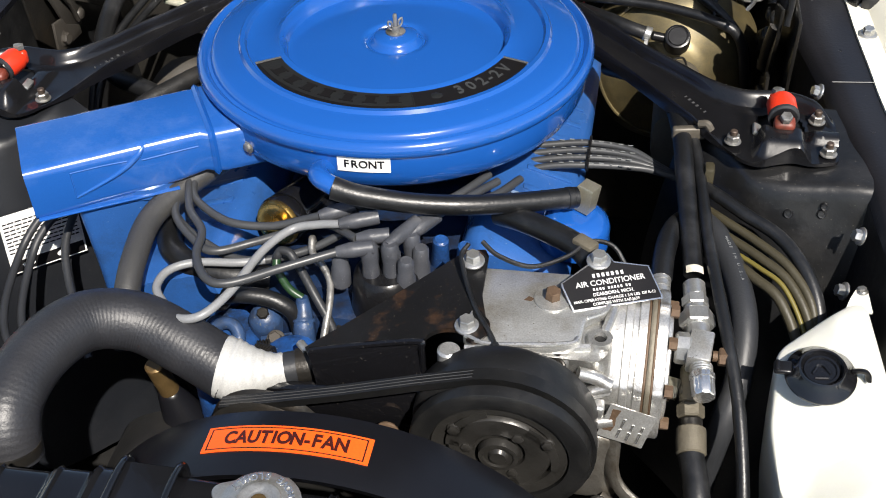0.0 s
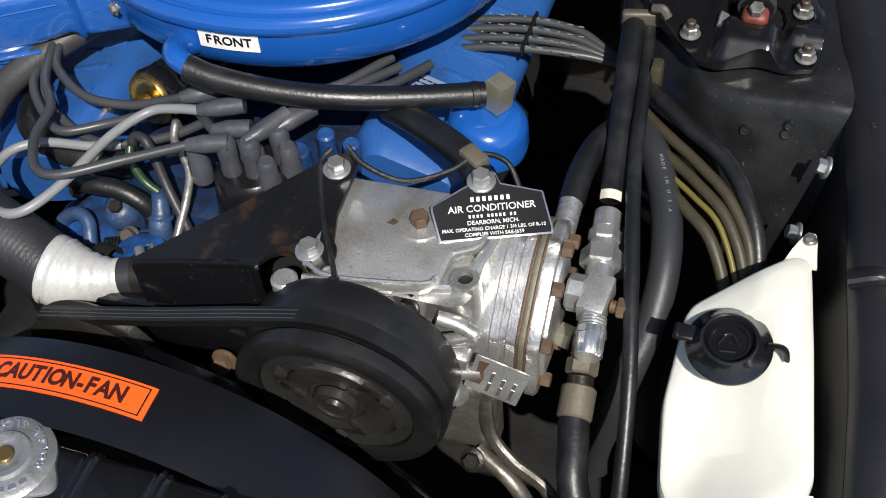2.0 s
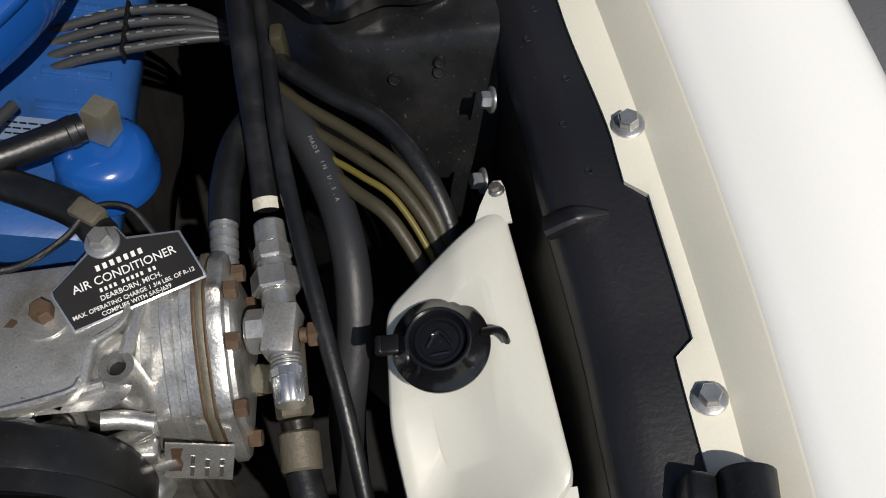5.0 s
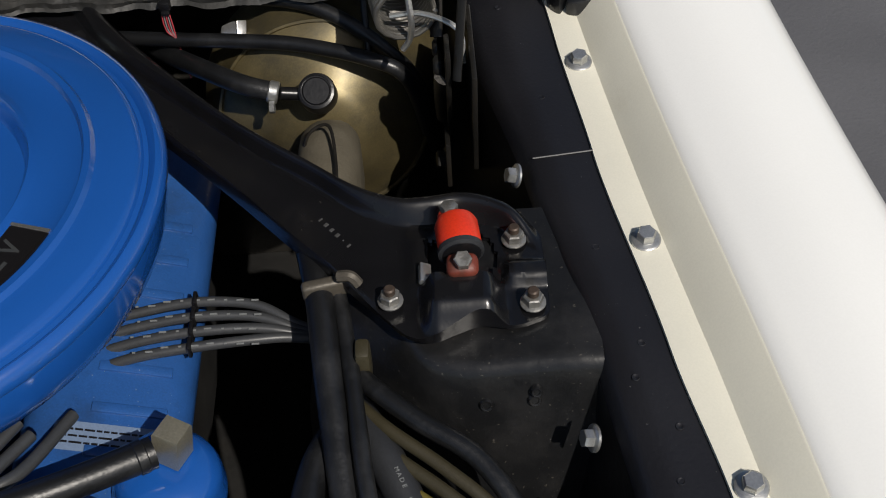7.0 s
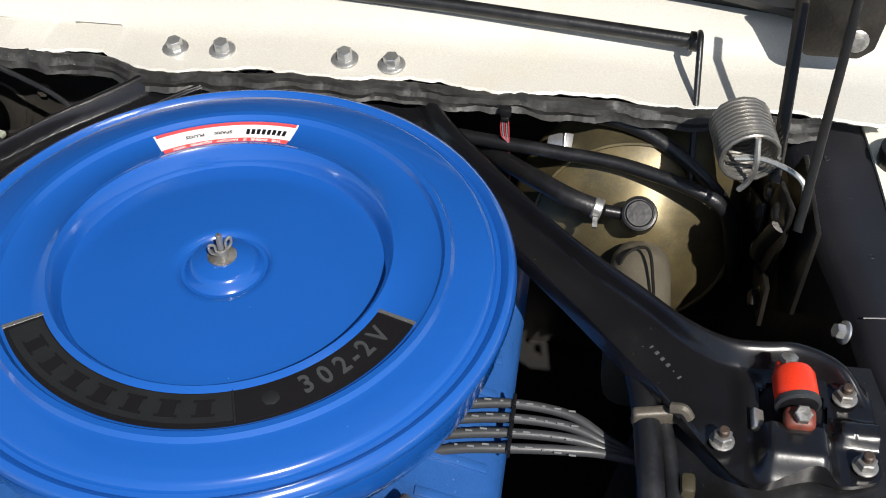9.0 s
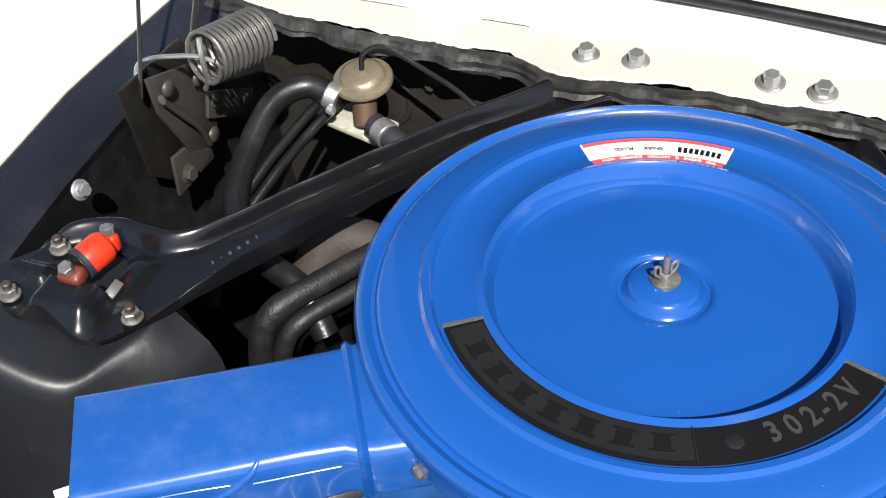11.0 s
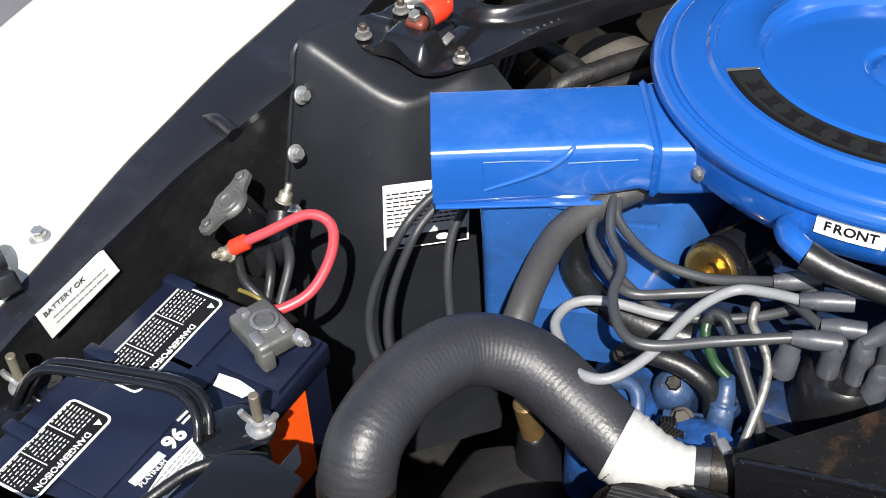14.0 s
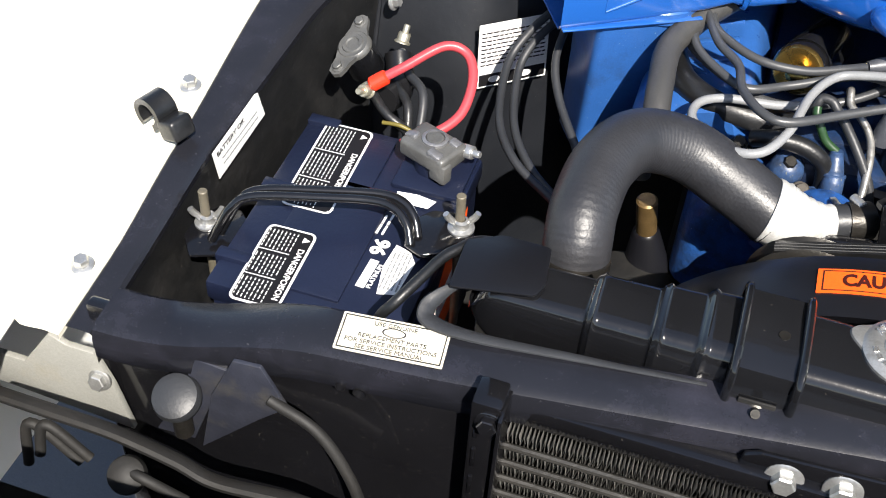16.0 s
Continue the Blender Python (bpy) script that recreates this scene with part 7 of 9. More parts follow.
# leads to the other bank with spaced print
lead2 = thing("ignition_leads", (0.16, 0.935, 0.83), "four grey ignition leads held side by side by a separator", "ignition leads")
for k in range(4):
    y0 = 0.957 - 0.0135 * k
    b = bmesh.new()
    tube(b, [(0.06, y0 - 0.012, 0.836 - 0.002 * k), (0.11, y0 - 0.004, 0.842), (0.152, y0, 0.8455), (0.195, y0 - 0.004 + 0.003 * k, 0.844), (0.225, 0.938 - 0.004 * k, 0.838), (0.26, 0.93, 0.82), (0.275, 0.93, 0.78)], 0.0038, 10, 8)
    ld = part("lead", b, "wire_grey", lead2)
    b = bmesh.new()
    for j in range(9):
        x = 0.112 + 0.0105 * j + 0.003 * (k % 2)
        box(b, (x, y0 - (0.004 if x < 0.13 else 0.001) + (0.0 if x < 0.16 else -(x - 0.16) * 0.08 + 0.0006 * k), 0.8492), (0.0052 if j % 3 else 0.0022, 0.0012, 0.0006), bevel=0)
    split_part("plain_bar", b, "silver_ink", ld)
    b = bmesh.new()
    box(b, (0.153, y0, 0.8465), (0.003, 0.0112, 0.011), bevel=0.001)
    part("separator", b, "plastic_black", lead2)
coil = thing("ignition_coil", (-0.142, 0.80, 0.83), "black ignition coil with a yellow brass end", "coil")
ca = Vector((0.25, 0.85, -0.2)).normalized()
cb = Vector((-0.147, 0.772, 0.845))
b = bmesh.new()
lathe(b, [(0, 0.004), (0.023, 0.004), (0.026, 0.008), (0.026, 0.02), (0.0245, 0.022), (0.026, 0.025), (0.026, 0.10), (0, 0.10)], frame_of(cb, ca), 32)
part("can", b, "black_gloss", coil, "black can")
b = bmesh.new()
lathe(b, [(0.0, 0.0035), (0.009, 0.0035), (0.012, 0.001), (0.0225, 0.001), (0.0245, 0.004), (0.0245, 0.008)], frame_of(cb, ca), 32)
tube(b, [cb + ca * 0.002, cb - ca * 0.012, cb - ca * 0.016 + Vector((0.016, 0, 0.003))], 0.0065, 10)
part("brass_end", b, "brass", coil, "yellow brass end cap")
# vacuum pipes
vp = thing("vacuum_pipes", (-0.08, 0.68, 0.8), "bent metal and rubber vacuum pipes beside the distributor", "pipes")
for pts, r, mt, lb in (([(-0.128, 0.712, 0.846), (-0.1255, 0.712, 0.857), (-0.122, 0.7145, 0.8625), (-0.1135, 0.713, 0.8625), (-0.1075, 0.709, 0.858), (-0.100, 0.702, 0.853), (-0.083, 0.685, 0.838), (-0.065, 0.670, 0.815), (-0.058, 0.662, 0.795)], 0.0044, "rubber_grey", "grey rubber pipe"),
                       ([(-0.098, 0.741, 0.855), (-0.098, 0.739, 0.860), (-0.095, 0.727, 0.853), (-0.083, 0.716, 0.848), (-0.073, 0.704, 0.840), (-0.069, 0.684, 0.830), (-0.069, 0.655, 0.810), (-0.070, 0.645, 0.79)], 0.0036, "nut_grey", "dull steel pipe"),
                       ([(-0.1245, 0.7065, 0.8575), (-0.1235, 0.702, 0.8535), (-0.119, 0.696, 0.848), (-0.110, 0.692, 0.835), (-0.098, 0.690, 0.827)], 0.0040, "green_wire", "green tube"),
                       ([(-0.172, 0.684, 0.825), (-0.153, 0.678, 0.834), (-0.131, 0.680, 0.832), (-0.114, 0.680, 0.825), (-0.104, 0.680, 0.813), (-0.10, 0.678, 0.79)], 0.0082, "rubber", "black rubber hose")):
    b = bmesh.new()
    tube(b, pts, r, 12)
    part("pipe", b, mt, vp, lb)
b = bmesh.new()
for k in range(5):
    lathe(b, [(0.0085, 0), (0.0097, 0.0006), (0.0097, 0.0016), (0.0085, 0.0022)], frame_of((-0.1315 + 0.0024 * k, 0.6435 + 0.0010 * k, 0.797), (1, 0.4, 0.0)), 20, close=True)
part("worm_clamp", b, "steel_dark", vp, "ridged worm clamp")
b = bmesh.new()
box(b, (-0.0885, 0.646, 0.8045), (0.006, 0.014, 0.005), Matrix.Rotation(radians(35), 3, "Z"), 0.001)
part("clamp_screw", b, "steel", vp, "bright clamp screw housing")
# breather hose under the snorkel
b = bmesh.new()
tube(b, [(-0.214, 0.835, 0.876), (-0.23, 0.812, 0.872), (-0.25, 0.783, 0.866), (-0.266, 0.742, 0.86), (-0.264, 0.692, 0.852), (-0.260, 0.655, 0.838), (-0.263, 0.640, 0.815), (-0.264, 0.636, 0.792)], 0.0125, 16, 10)
hs = thing("crankcase_hose", (-0.217, 0.831, 0.8755), "weathered grey rubber hose curving down from the air cleaner", "hose")
part("hose", b, "hose_chalky", hs)
b = bmesh.new()
cyl(b, (-0.217, 0.831, 0.8755), (-0.222, 0.824, 0.8745), 0.0134, seg=22, bevel=0.0008)
part("end_cuff", b, "rubber_grey", hs, "dark end band")
b = bmesh.new()
tube(b, [(-0.262, 0.775, 0.83), (-0.245, 0.735, 0.832), (-0.215, 0.715, 0.83), (-0.175, 0.712, 0.826), (-0.14, 0.72, 0.82)], 0.013, 14)
solo("bypass_hose", b, "rubber", "black rubber bypass hose behind the ignition leads", "hose")
b = bmesh.new()
tube(b, [(0.078, 0.785, 0.876), (0.10, 0.772, 0.882), (0.128, 0.757, 0.884), (0.155, 0.741, 0.884), (0.172, 0.722, 0.882)], 0.0115, 14)
hb2 = thing("heater_pipe", (0.12, 0.755, 0.85), "oily dark hose with a tan clamp beside the compressor", "hose")
part("hose", b, "rubber", hb2)
b = bmesh.new()
box(b, (0.165, 0.733, 0.892), (0.022, 0.014, 0.01), Matrix.Rotation(radians(-35), 3, "Z"), 0.002)
part("clamp", b, "castiron", hb2, "tan folded clamp")
# water pump and alternator shapes under the radiator hose
alt = thing("alternator", (-0.25, 0.60, 0.62), "dark alternator half hidden under the radiator hose", "alternator")
b = bmesh.new()
lathe(b, [(0, 0), (0.05, 0), (0.062, 0.008), (0.066, 0.03), (0.066, 0.08), (0.05, 0.1), (0, 0.1)], frame_of((-0.25, 0.58, 0.60), (0, 1, 0)), 36)
part("housing", b, "deep", alt, "dark ribbed housing")
b = bmesh.new()
cyl(b, (-0.232, 0.668, 0.62), (-0.2445, 0.660, 0.704), 0.030, 0.0135, 28, 0.003)
part("water_neck", b, "shroud_black", alt, "black tapered neck")
b = bmesh.new()
cyl(b, (-0.2440, 0.6605, 0.702), (-0.2500, 0.654, 0.748), 0.0105, seg=18, bevel=0.002)
part("brass_collar", b, "old_brass", alt, "brown brass collar")


# ---- warning label on the shroud ----
SC = Vector((-0.02, 0.0, 0.655))


def shroud_pt(a, y, r):
    return Vector((SC.x + r * math.cos(a) * 1.02, y, SC.z + r * math.sin(a)))


def shroud_strip(bm, a0, a1, y0, y1, r, th, n=20):
    rings = []
    for k in range(n + 1):
        a = radians(a0 + (a1 - a0) * k / n)
        rings.append([shroud_pt(a, y0, r), shroud_pt(a, y1, r), shroud_pt(a, y1, r + th), shroud_pt(a, y0, r + th)])
    return loft(bm, rings)


b = bmesh.new()
shroud_strip(b, 111.5, 79.0, 0.4565, 0.4815, 0.2368, 0.0012)
cau = part("warning_label", b, "orange", shroud, "orange warning label reading CAUTION-FAN")
for y0, y1, a0, a1 in ((0.4585, 0.4593, 110.6, 80.0), (0.4788, 0.4796, 110.6, 80.0), (0.4585, 0.4796, 110.6, 110.35), (0.4585, 0.4796, 80.2, 79.95)):
    b = bmesh.new()
    shroud_strip(b, a0, a1, y0, y1, 0.2379, 0.0003)
    part("border", b, "ink", cau)
wid = [6.0, 6.2, 6.2, 6.0, 3.0, 6.6, 6.4, 3.6, 5.4, 6.2, 6.4]
tot = sum(wid)
pos = 0.0
for ch, w in zip("CAUTION-FAN", wid):
    a = radians(107.2 - 24.0 * (pos + w / 2) / tot)
    pos += w
    o = shroud_pt(a, 0.469, 0.2383)
    words(cau, ch, frame_of(o, (math.cos(a), 0.02, math.sin(a)), (math.sin(a), 0, -math.cos(a))) @ Matrix.Diagonal((0.84, 1, 1, 1)), 0.0172, "caution_ink", "lettering", 0.0002, 0.0006)

# ---- battery ----
bat = thing("battery", (-0.482, 0.485, 0.62), "navy black car battery with white warning labels under a hold-down", "battery")
BX0, BX1, BY0, BY1, BZ = -0.566, -0.398, 0.368, 0.592, 0.803
b = bmesh.new()
box(b, ((BX0 + BX1) / 2, (BY0 + BY1) / 2, 0.705), (BX1 - BX0 - 0.006, BY1 - BY0 - 0.006, 0.17), bevel=0.005)
part("case", b, "battery", bat, "navy black case")
b = bmesh.new()
box(b, ((BX0 + BX1) / 2, (BY0 + BY1) / 2, BZ - 0.011), (BX1 - BX0, BY1 - BY0, 0.022), bevel=0.004)
part("cover", b, "battery", bat, "flat battery cover")
for c, sz in (((BX0 + 0.072, 0.45, BZ + 0.001), (0.075, 0.135, 0.004)), ((BX0 + 0.058, 0.545, BZ + 0.001), (0.06, 0.07, 0.004)), ((BX1 - 0.035, 0.557, BZ + 0.002), (0.062, 0.062, 0.006))):
    b = bmesh.new()
    box(b, c, sz, bevel=0.0015)
    part("raised_pad", b, "battery", bat, "raised step of the cover")
for c in ((BX0 + 0.016, 0.585, BZ), (BX0 + 0.012, 0.49, BZ), (BX0 + 0.012, 0.40, BZ)):
    b = bmesh.new()
    box(b, (c[0], c[1], BZ - 0.006), (0.03, 0.012, 0.022), bevel=0.002)
    part("vent_lug", b, "battery", bat)


def danger_label(o, ux, w, h, seed):
    """o: middle; ux: reading direction of the headline."""
    ux = Vector(ux).normalized()
    m = frame_of(o, (0, 0, 1), ux)
    b = bmesh.new()
    prism(b, rrect(w, h, 0.006), 0.0006, m)
    lb = part("danger_label", b, "white_ink", bat, "black warning label with white print and border")
    b = bmesh.new()
    prism(b, rrect(w - 0.004, h - 0.004, 0.005), 0.0004, m @ Matrix.Translation((0, 0, 0.0004)))
    part("label_ground", b, "ink", lb)
    words(lb, "DANGER/POISON", m @ Matrix.Translation((0.006, h / 2 - 0.0068, 0.0009)), 0.0074, "white_ink", "lettering", 0.0002, 0.0001)
    b = bmesh.new()
    prism(b, [(-0.0032, -0.0026), (0.0032, -0.0026), (0.0, 0.0032)], 0.0003, m @ Matrix.Translation((-w / 2 + 0.010, h / 2 - 0.0068, 0.0008)))
    part("hazard_sign", b, "white_ink", lb)
    for k in range(3):
        b = bmesh.new()
        bars(b, m @ Matrix.Translation((-w / 3 + 0.002 + k * (w / 3 - 0.001), -0.006, 0.0008)), w / 3 - 0.007, 8, 0.0035, 0.0008, 0.0003, gap=1.6, seed=seed + k)
        part("print_block", b, "white_ink", lb, "white unreadable print")
    for k in (-1, 1):
        b = bmesh.new()
        box(b, m @ Vector((k * w / 6, -0.006, 0.0009)), (0.0008, h * 0.62, 0.0003), m.to_3x3(), 0)
        part("rule_line", b, "white_ink", lb)


danger_label((-0.523, 0.528, 0.8055), (0.02, -1, 0), 0.115, 0.046, 3)
danger_label((-0.519, 0.400, 0.8065), (0.02, -1, 0), 0.088, 0.043, 13)
m96 = frame_of((-0.436, 0.436, 0.8035), (0, 0, 1), (0.05, 1, 0))
b = bmesh.new()
prism(b, [(-0.033, -0.006), (-0.028, -0.021), (0.010, -0.022), (0.021, -0.014), (0.024, 0.0), (-0.003, 0.001)], 0.0005, m96)
wl = part("price_label", b, "white_ink", bat, "torn white label patch")
b = bmesh.new()
bars(b, m96 @ Matrix.Translation((-0.004, -0.011, 0.0005)) @ Matrix.Rotation(radians(4), 4, "Z"), 0.044, 5, 0.0034, 0.0013, 0.0003, seed=8)
part("print_block", b, "silver_ink", wl)
words(bat, "96", m96 @ Matrix.Translation((0.016, 0.011, 0.0003)), 0.0185, "white_ink", "numeral", 0.0003, 0.0006)
words(bat, "PLATINUM", m96 @ Matrix.Translation((-0.0165, 0.0025, 0.0007)), 0.0058, "white_ink", "lettering", 0.0003)
b = bmesh.new()
bars(b, m96 @ Matrix.Translation((-0.0155, 0.0095, 0.0001)), 0.032, 1, 0.01, 0.0075, 0.0006, seed=2)
bars(b, m96 @ Matrix.Translation((0.043, 0.021, 0.0001)), 0.026, 3, 0.005, 0.002, 0.0006, seed=5)
split_part("plain_bar", b, "white_ink", bat)
b = bmesh.new()
prism(b, [(-0.018, 0.006), (-0.014, -0.006), (0.014, -0.004), (0.018, 0.007), (0.0, 0.009)], 0.0005, frame_of((-0.438, 0.513, 0.8055), (0, 0, 1), (1, -0.05, 0)))
part("barcode_patch", b, "white_ink", bat, "white barcode patch")
b = bmesh.new()
prism(b, [(-0.10, -0.06), (0.075, -0.06), (0.075, 0.05), (0.045, 0.05)], 0.0006, frame_of((BX1 - 0.0028, 0.48, 0.735), (1, 0, 0), (0, 1, 0)))
side = part("side_label", b, "orange", bat, "orange side label with grey letters")
b = bmesh.new()
bars(b, frame_of((BX1 - 0.002, 0.50, 0.72), (1, 0, 0), (0, 1, 0)), 0.07, 1, 0.03, 0.026, 0.0006, seed=6)
split_part("plain_bar", b, "white_ink", side)
# terminal clamp
clm = thing("battery_clamp", (-0.436, 0.56, 0.81), "dull grey lead battery terminal clamp", "terminal clamp")
rt = Matrix.Rotation(radians(-22), 3, "Z")
b = bmesh.new()
box(b, (-0.437, 0.559, 0.829), (0.05, 0.036, 0.018), rt, 0.004, 3)
box(b, (-0.424, 0.541, 0.822), (0.018, 0.012, 0.02), rt, 0.003)
part("clamp_body", b, "lead", clm, "pitted lead body")
b = bmesh.new()
lathe(b, [(0.0118, -0.002), (0.0118, 0.0022), (0.0105, 0.0030), (0.0088, 0.0030), (0.0084, 0.0004)], frame_of((-0.436, 0.561, 0.838), (0, 0, 1)), 24)
part("collar", b, "lead_bright", clm, "scraped collar of the clamp")
b = bmesh.new()
lathe(b, [(0.0084, 0.0004), (0.0080, 0.0006), (0.0076, 0.0022), (0.0062, 0.0026), (0.003, 0.0018), (0, 0.002)], frame_of((-0.436, 0.561, 0.838), (0, 0, 1)), 24)
part("post", b, "lead", clm)
for ox_, oy_, sx_ in ((-0.019, -0.006, 0.012), (0.016, 0.010, 0.010), (0.013, -0.013, 0.014)):
    b = bmesh.new()
    box(b, Vector((-0.437, 0.559, 0.8375)) + rt @ Vector((ox_, oy_, 0)), (sx_, 0.009, 0.006), rt @ Matrix.Rotation(radians(ox_ * 900), 3, "Y"), 0.002)
    part("clamp_lug", b, "lead_bright", clm)
b = bmesh.new()
hexhead(b, (-0.412, 0.567, 0.829), (0.9, -0.3, 0.2), af=0.011, h=0.009, washer=0.0, stud=0.006)
part("clamp_bolt", b, "steel", clm, "zinc clamp bolt")
b = bmesh.new()
cyl(b, (-0.436, 0.56, 0.806), (-0.436, 0.56, 0.822), 0.017, seg=24, bevel=0.002)
part("post_boss", b, "battery", clm)
# hold-down
hd = thing("battery_holddown", (-0.49, 0.46, 0.80), "black steel battery hold-down with wing nuts", "hold-down")
b = bmesh.new()
path = [(-0.583, 0.424, 0.795), (-0.578, 0.429, 0.807), (-0.569, 0.438, 0.825), (-0.553, 0.447, 0.8345), (-0.50, 0.463, 0.837), (-0.458, 0.4745, 0.8375), (-0.438, 0.474, 0.835), (-0.426, 0.467, 0.828), (-0.419, 0.457, 0.817)]
for off in (-0.005, 0.005):
    tube(b, [(x + off * 0.3, y + off, z) for x, y, z in path], 0.0040, 10, 8)
loft(b, [[(x, y - 0.006, z + 0.0005), (x, y + 0.006, z + 0.0005), (x, y + 0.006, z - 0.002), (x, y - 0.006, z - 0.002)] for x, y, z in (tuple(q) for q in catmull(path, 6))])
part("strap", b, "black_gloss", hd, "glossy double-ribbed strap")
b = bmesh.new()
prism(b, [(-0.432, 0.478), (-0.416, 0.498), (-0.392, 0.503), (-0.378, 0.494), (-0.374, 0.478), (-0.388, 0.455), (-0.408, 0.444), (-0.426, 0.452)], 0.005, Matrix.Translation((0, 0, 0.812)), 0.002)
part("ear", b, "black_paint", hd, "flat black ear")
b = bmesh.new()
prism(b, [(-0.598, 0.402), (-0.613, 0.422), (-0.614, 0.448), (-0.600, 0.466), (-0.580, 0.468), (-0.564, 0.452), (-0.562, 0.432), (-0.575, 0.412)], 0.004, Matrix.Translation((0, 0, 0.7835)), 0.002)
part("ear", b, "black_paint", hd, "flat black ear")
for c in (Vector((-0.600, 0.4425, 0.788)), Vector((-0.3875, 0.4855, 0.8165))):
    b = bmesh.new()
    lathe(b, [(0, 0), (0.0115, 0), (0.0115, 0.002), (0.007, 0.003), (0.0065, 0.009), (0.0035, 0.010)], Matrix.Translation(c), 18)
    for s in (-1, 1):
        tube(b, [c + Vector((s * 0.004, s * 0.002, 0.006)), c + Vector((s * 0.010, s * 0.004, 0.012)), c + Vector((s * 0.0125, s * 0.005, 0.017))], [0.0028, 0.0032, 0.0028], 8)
    part("wing_nut", b, "steel", hd, "zinc wing nut")
    b = bmesh.new()
    cyl(b, c + Vector((0, 0, -0.12)), c + Vector((-0.002, 0.001, 0.036)), 0.0042, seg=12, bevel=0.0008)
    part("rod", b, "castiron", hd, "dull threaded rod")

# ---- starter relay, red cable ----
rel = thing("starter_relay", (-0.54, 0.66, 0.80), "grey and black starter relay on the inner fender", "relay")
ra = Vector((0.25, 0.35, -0.9)).normalized()
rc = Vector((-0.552, 0.664, 0.838))
b = bmesh.new()
lathe(b, [(0, -0.002), (0.006, -0.002), (0.007, -0.0035), (0.010, -0.0035), (0.011, -0.002), (0.0145, -0.002), (0.0165, 0.0), (0.0175, 0.003), (0.0175, 0.006)], frame_of(rc, -ra) @ Matrix.Diagonal((1, 1, -1, 1)), 32)
EARS = (Vector((-0.002, 0.024, 0.0088)), Vector((-0.006, -0.024, -0.0110)))
for dx in EARS:
    ad = dx.normalized()
    sdv = ad.cross(ra).normalized()
    prof = [rc + ad * 0.011 + sdv * 0.012, rc + ad * 0.019 + sdv * 0.0085, rc + dx + sdv * 0.008, rc + dx + ad * 0.007 + sdv * 0.006, rc + dx + ad * 0.0095, rc + dx + ad * 0.007 - sdv * 0.006, rc + dx - sdv * 0.008, rc + ad * 0.019 - sdv * 0.0085, rc + ad * 0.011 - sdv * 0.012]
    loft(b, [[p - ra * 0.001 for p in prof], [p + ra * 0.004 for p in prof]])
part("mount_plate", b, "lead", rel, "grey die-cast mounting plate with two ears")
b = bmesh.new()
lathe(b, [(0.018, 0.003), (0.0182, 0.035), (0.016, 0.042), (0.010, 0.048), (0, 0.048)], frame_of(rc, ra), 28)
part("body", b, "black_gloss", rel, "black coil body")
for dx in EARS:
    bolt(rel, rc + dx - ra * 0.001, -ra, af=0.008, h=0.0035, washer=0.0062, wh=0.001, mat="lead", label="dull screw head")
for p, d in ((Vector((-0.513, 0.692, 0.832)), Vector((0.1, 0.5, 0.8))), (Vector((-0.522, 0.624, 0.822)), Vector((-0.2, -0.75, 0.4)))):
    b = bmesh.new()
    hexhead(b, p, d, af=0.011, h=0.008, washer=0.008, stud=0.007)
    part("terminal", b, "brass_grey", rel, "zinc terminal nut on a copper stud")
b = bmesh.new()
tube(b, [(-0.515, 0.690, 0.82), (-0.505, 0.665, 0.80), (-0.51, 0.635, 0.805)], 0.014, 10)
part("terminal_base", b, "plastic_black", rel)
cab = thing("battery_cable", (-0.46, 0.63, 0.82), "red battery cable looping from relay to terminal", "cable")
b = bmesh.new()
tube(b, [(-0.512, 0.628, 0.834), (-0.492, 0.640, 0.846), (-0.462, 0.662, 0.862), (-0.440, 0.664, 0.858), (-0.428, 0.645, 0.846), (-0.428, 0.615, 0.83), (-0.442, 0.592, 0.822), (-0.46, 0.58, 0.82), (-0.47, 0.57, 0.815)], 0.0046, 14, 10)
part("insulation", b, "red_wire", cab, "red insulation")
b = bmesh.new()
cyl(b, (-0.520, 0.624, 0.828), (-0.506, 0.632, 0.837), 0.0074, seg=14, bevel=0.002)
part("boot", b, "red", cab, "orange-red rubber boot")
for k, (pts, mt) in enumerate((([(-0.52, 0.63, 0.815), (-0.50, 0.612, 0.81), (-0.48, 0.608, 0.80), (-0.46, 0.61, 0.78)], "rubber"), ([(-0.505, 0.655, 0.81), (-0.485, 0.63, 0.81), (-0.478, 0.61, 0.79)], "rubber"), ([(-0.498, 0.67, 0.815), (-0.475, 0.645, 0.815), (-0.468, 0.615, 0.79)], "rubber_grey"), ([(-0.50, 0.604, 0.805), (-0.482, 0.602, 0.808), (-0.465, 0.604, 0.80)], "yellow_wire"))):
    b = bmesh.new()
    tube(b, pts, 0.0045 if k < 3 else 0.002, 10)
    part("small_wire", b, mt, rel, "small wire")

# ---- labels ----
b = bmesh.new()
A, B, C, D = Vector((-0.607, 0.557, 0.842)), Vector((-0.606, 0.567, 0.81)), Vector((-0.615, 0.497, 0.793)), Vector((-0.615, 0.486, 0.83))
ux = (A - D).normalized()
nn = (B - A).cross(D - A).normalized()
if nn.x < 0:
    nn = -nn
mb = frame_of((A + B + C + D) / 4 + nn * 0.003, nn, ux)
bo = thing("battery_ok_label", (A + B + C + D) / 4, "white BATTERY OK paper tag on the inner fender", "label")
prism(b, [(-0.04, -0.018), (0.041, -0.015), (0.037, 0.017), (0.033, 0.019), (-0.041, 0.0165)], 0.0008, mb)
bp = part("paper", b, "white_ink", bo)
words(bp, "BATTERY OK", mb @ Matrix.Translation((-0.013, 0.009, 0.001)), 0.0078, "ink", "lettering", 0.0002)
b = bmesh.new()
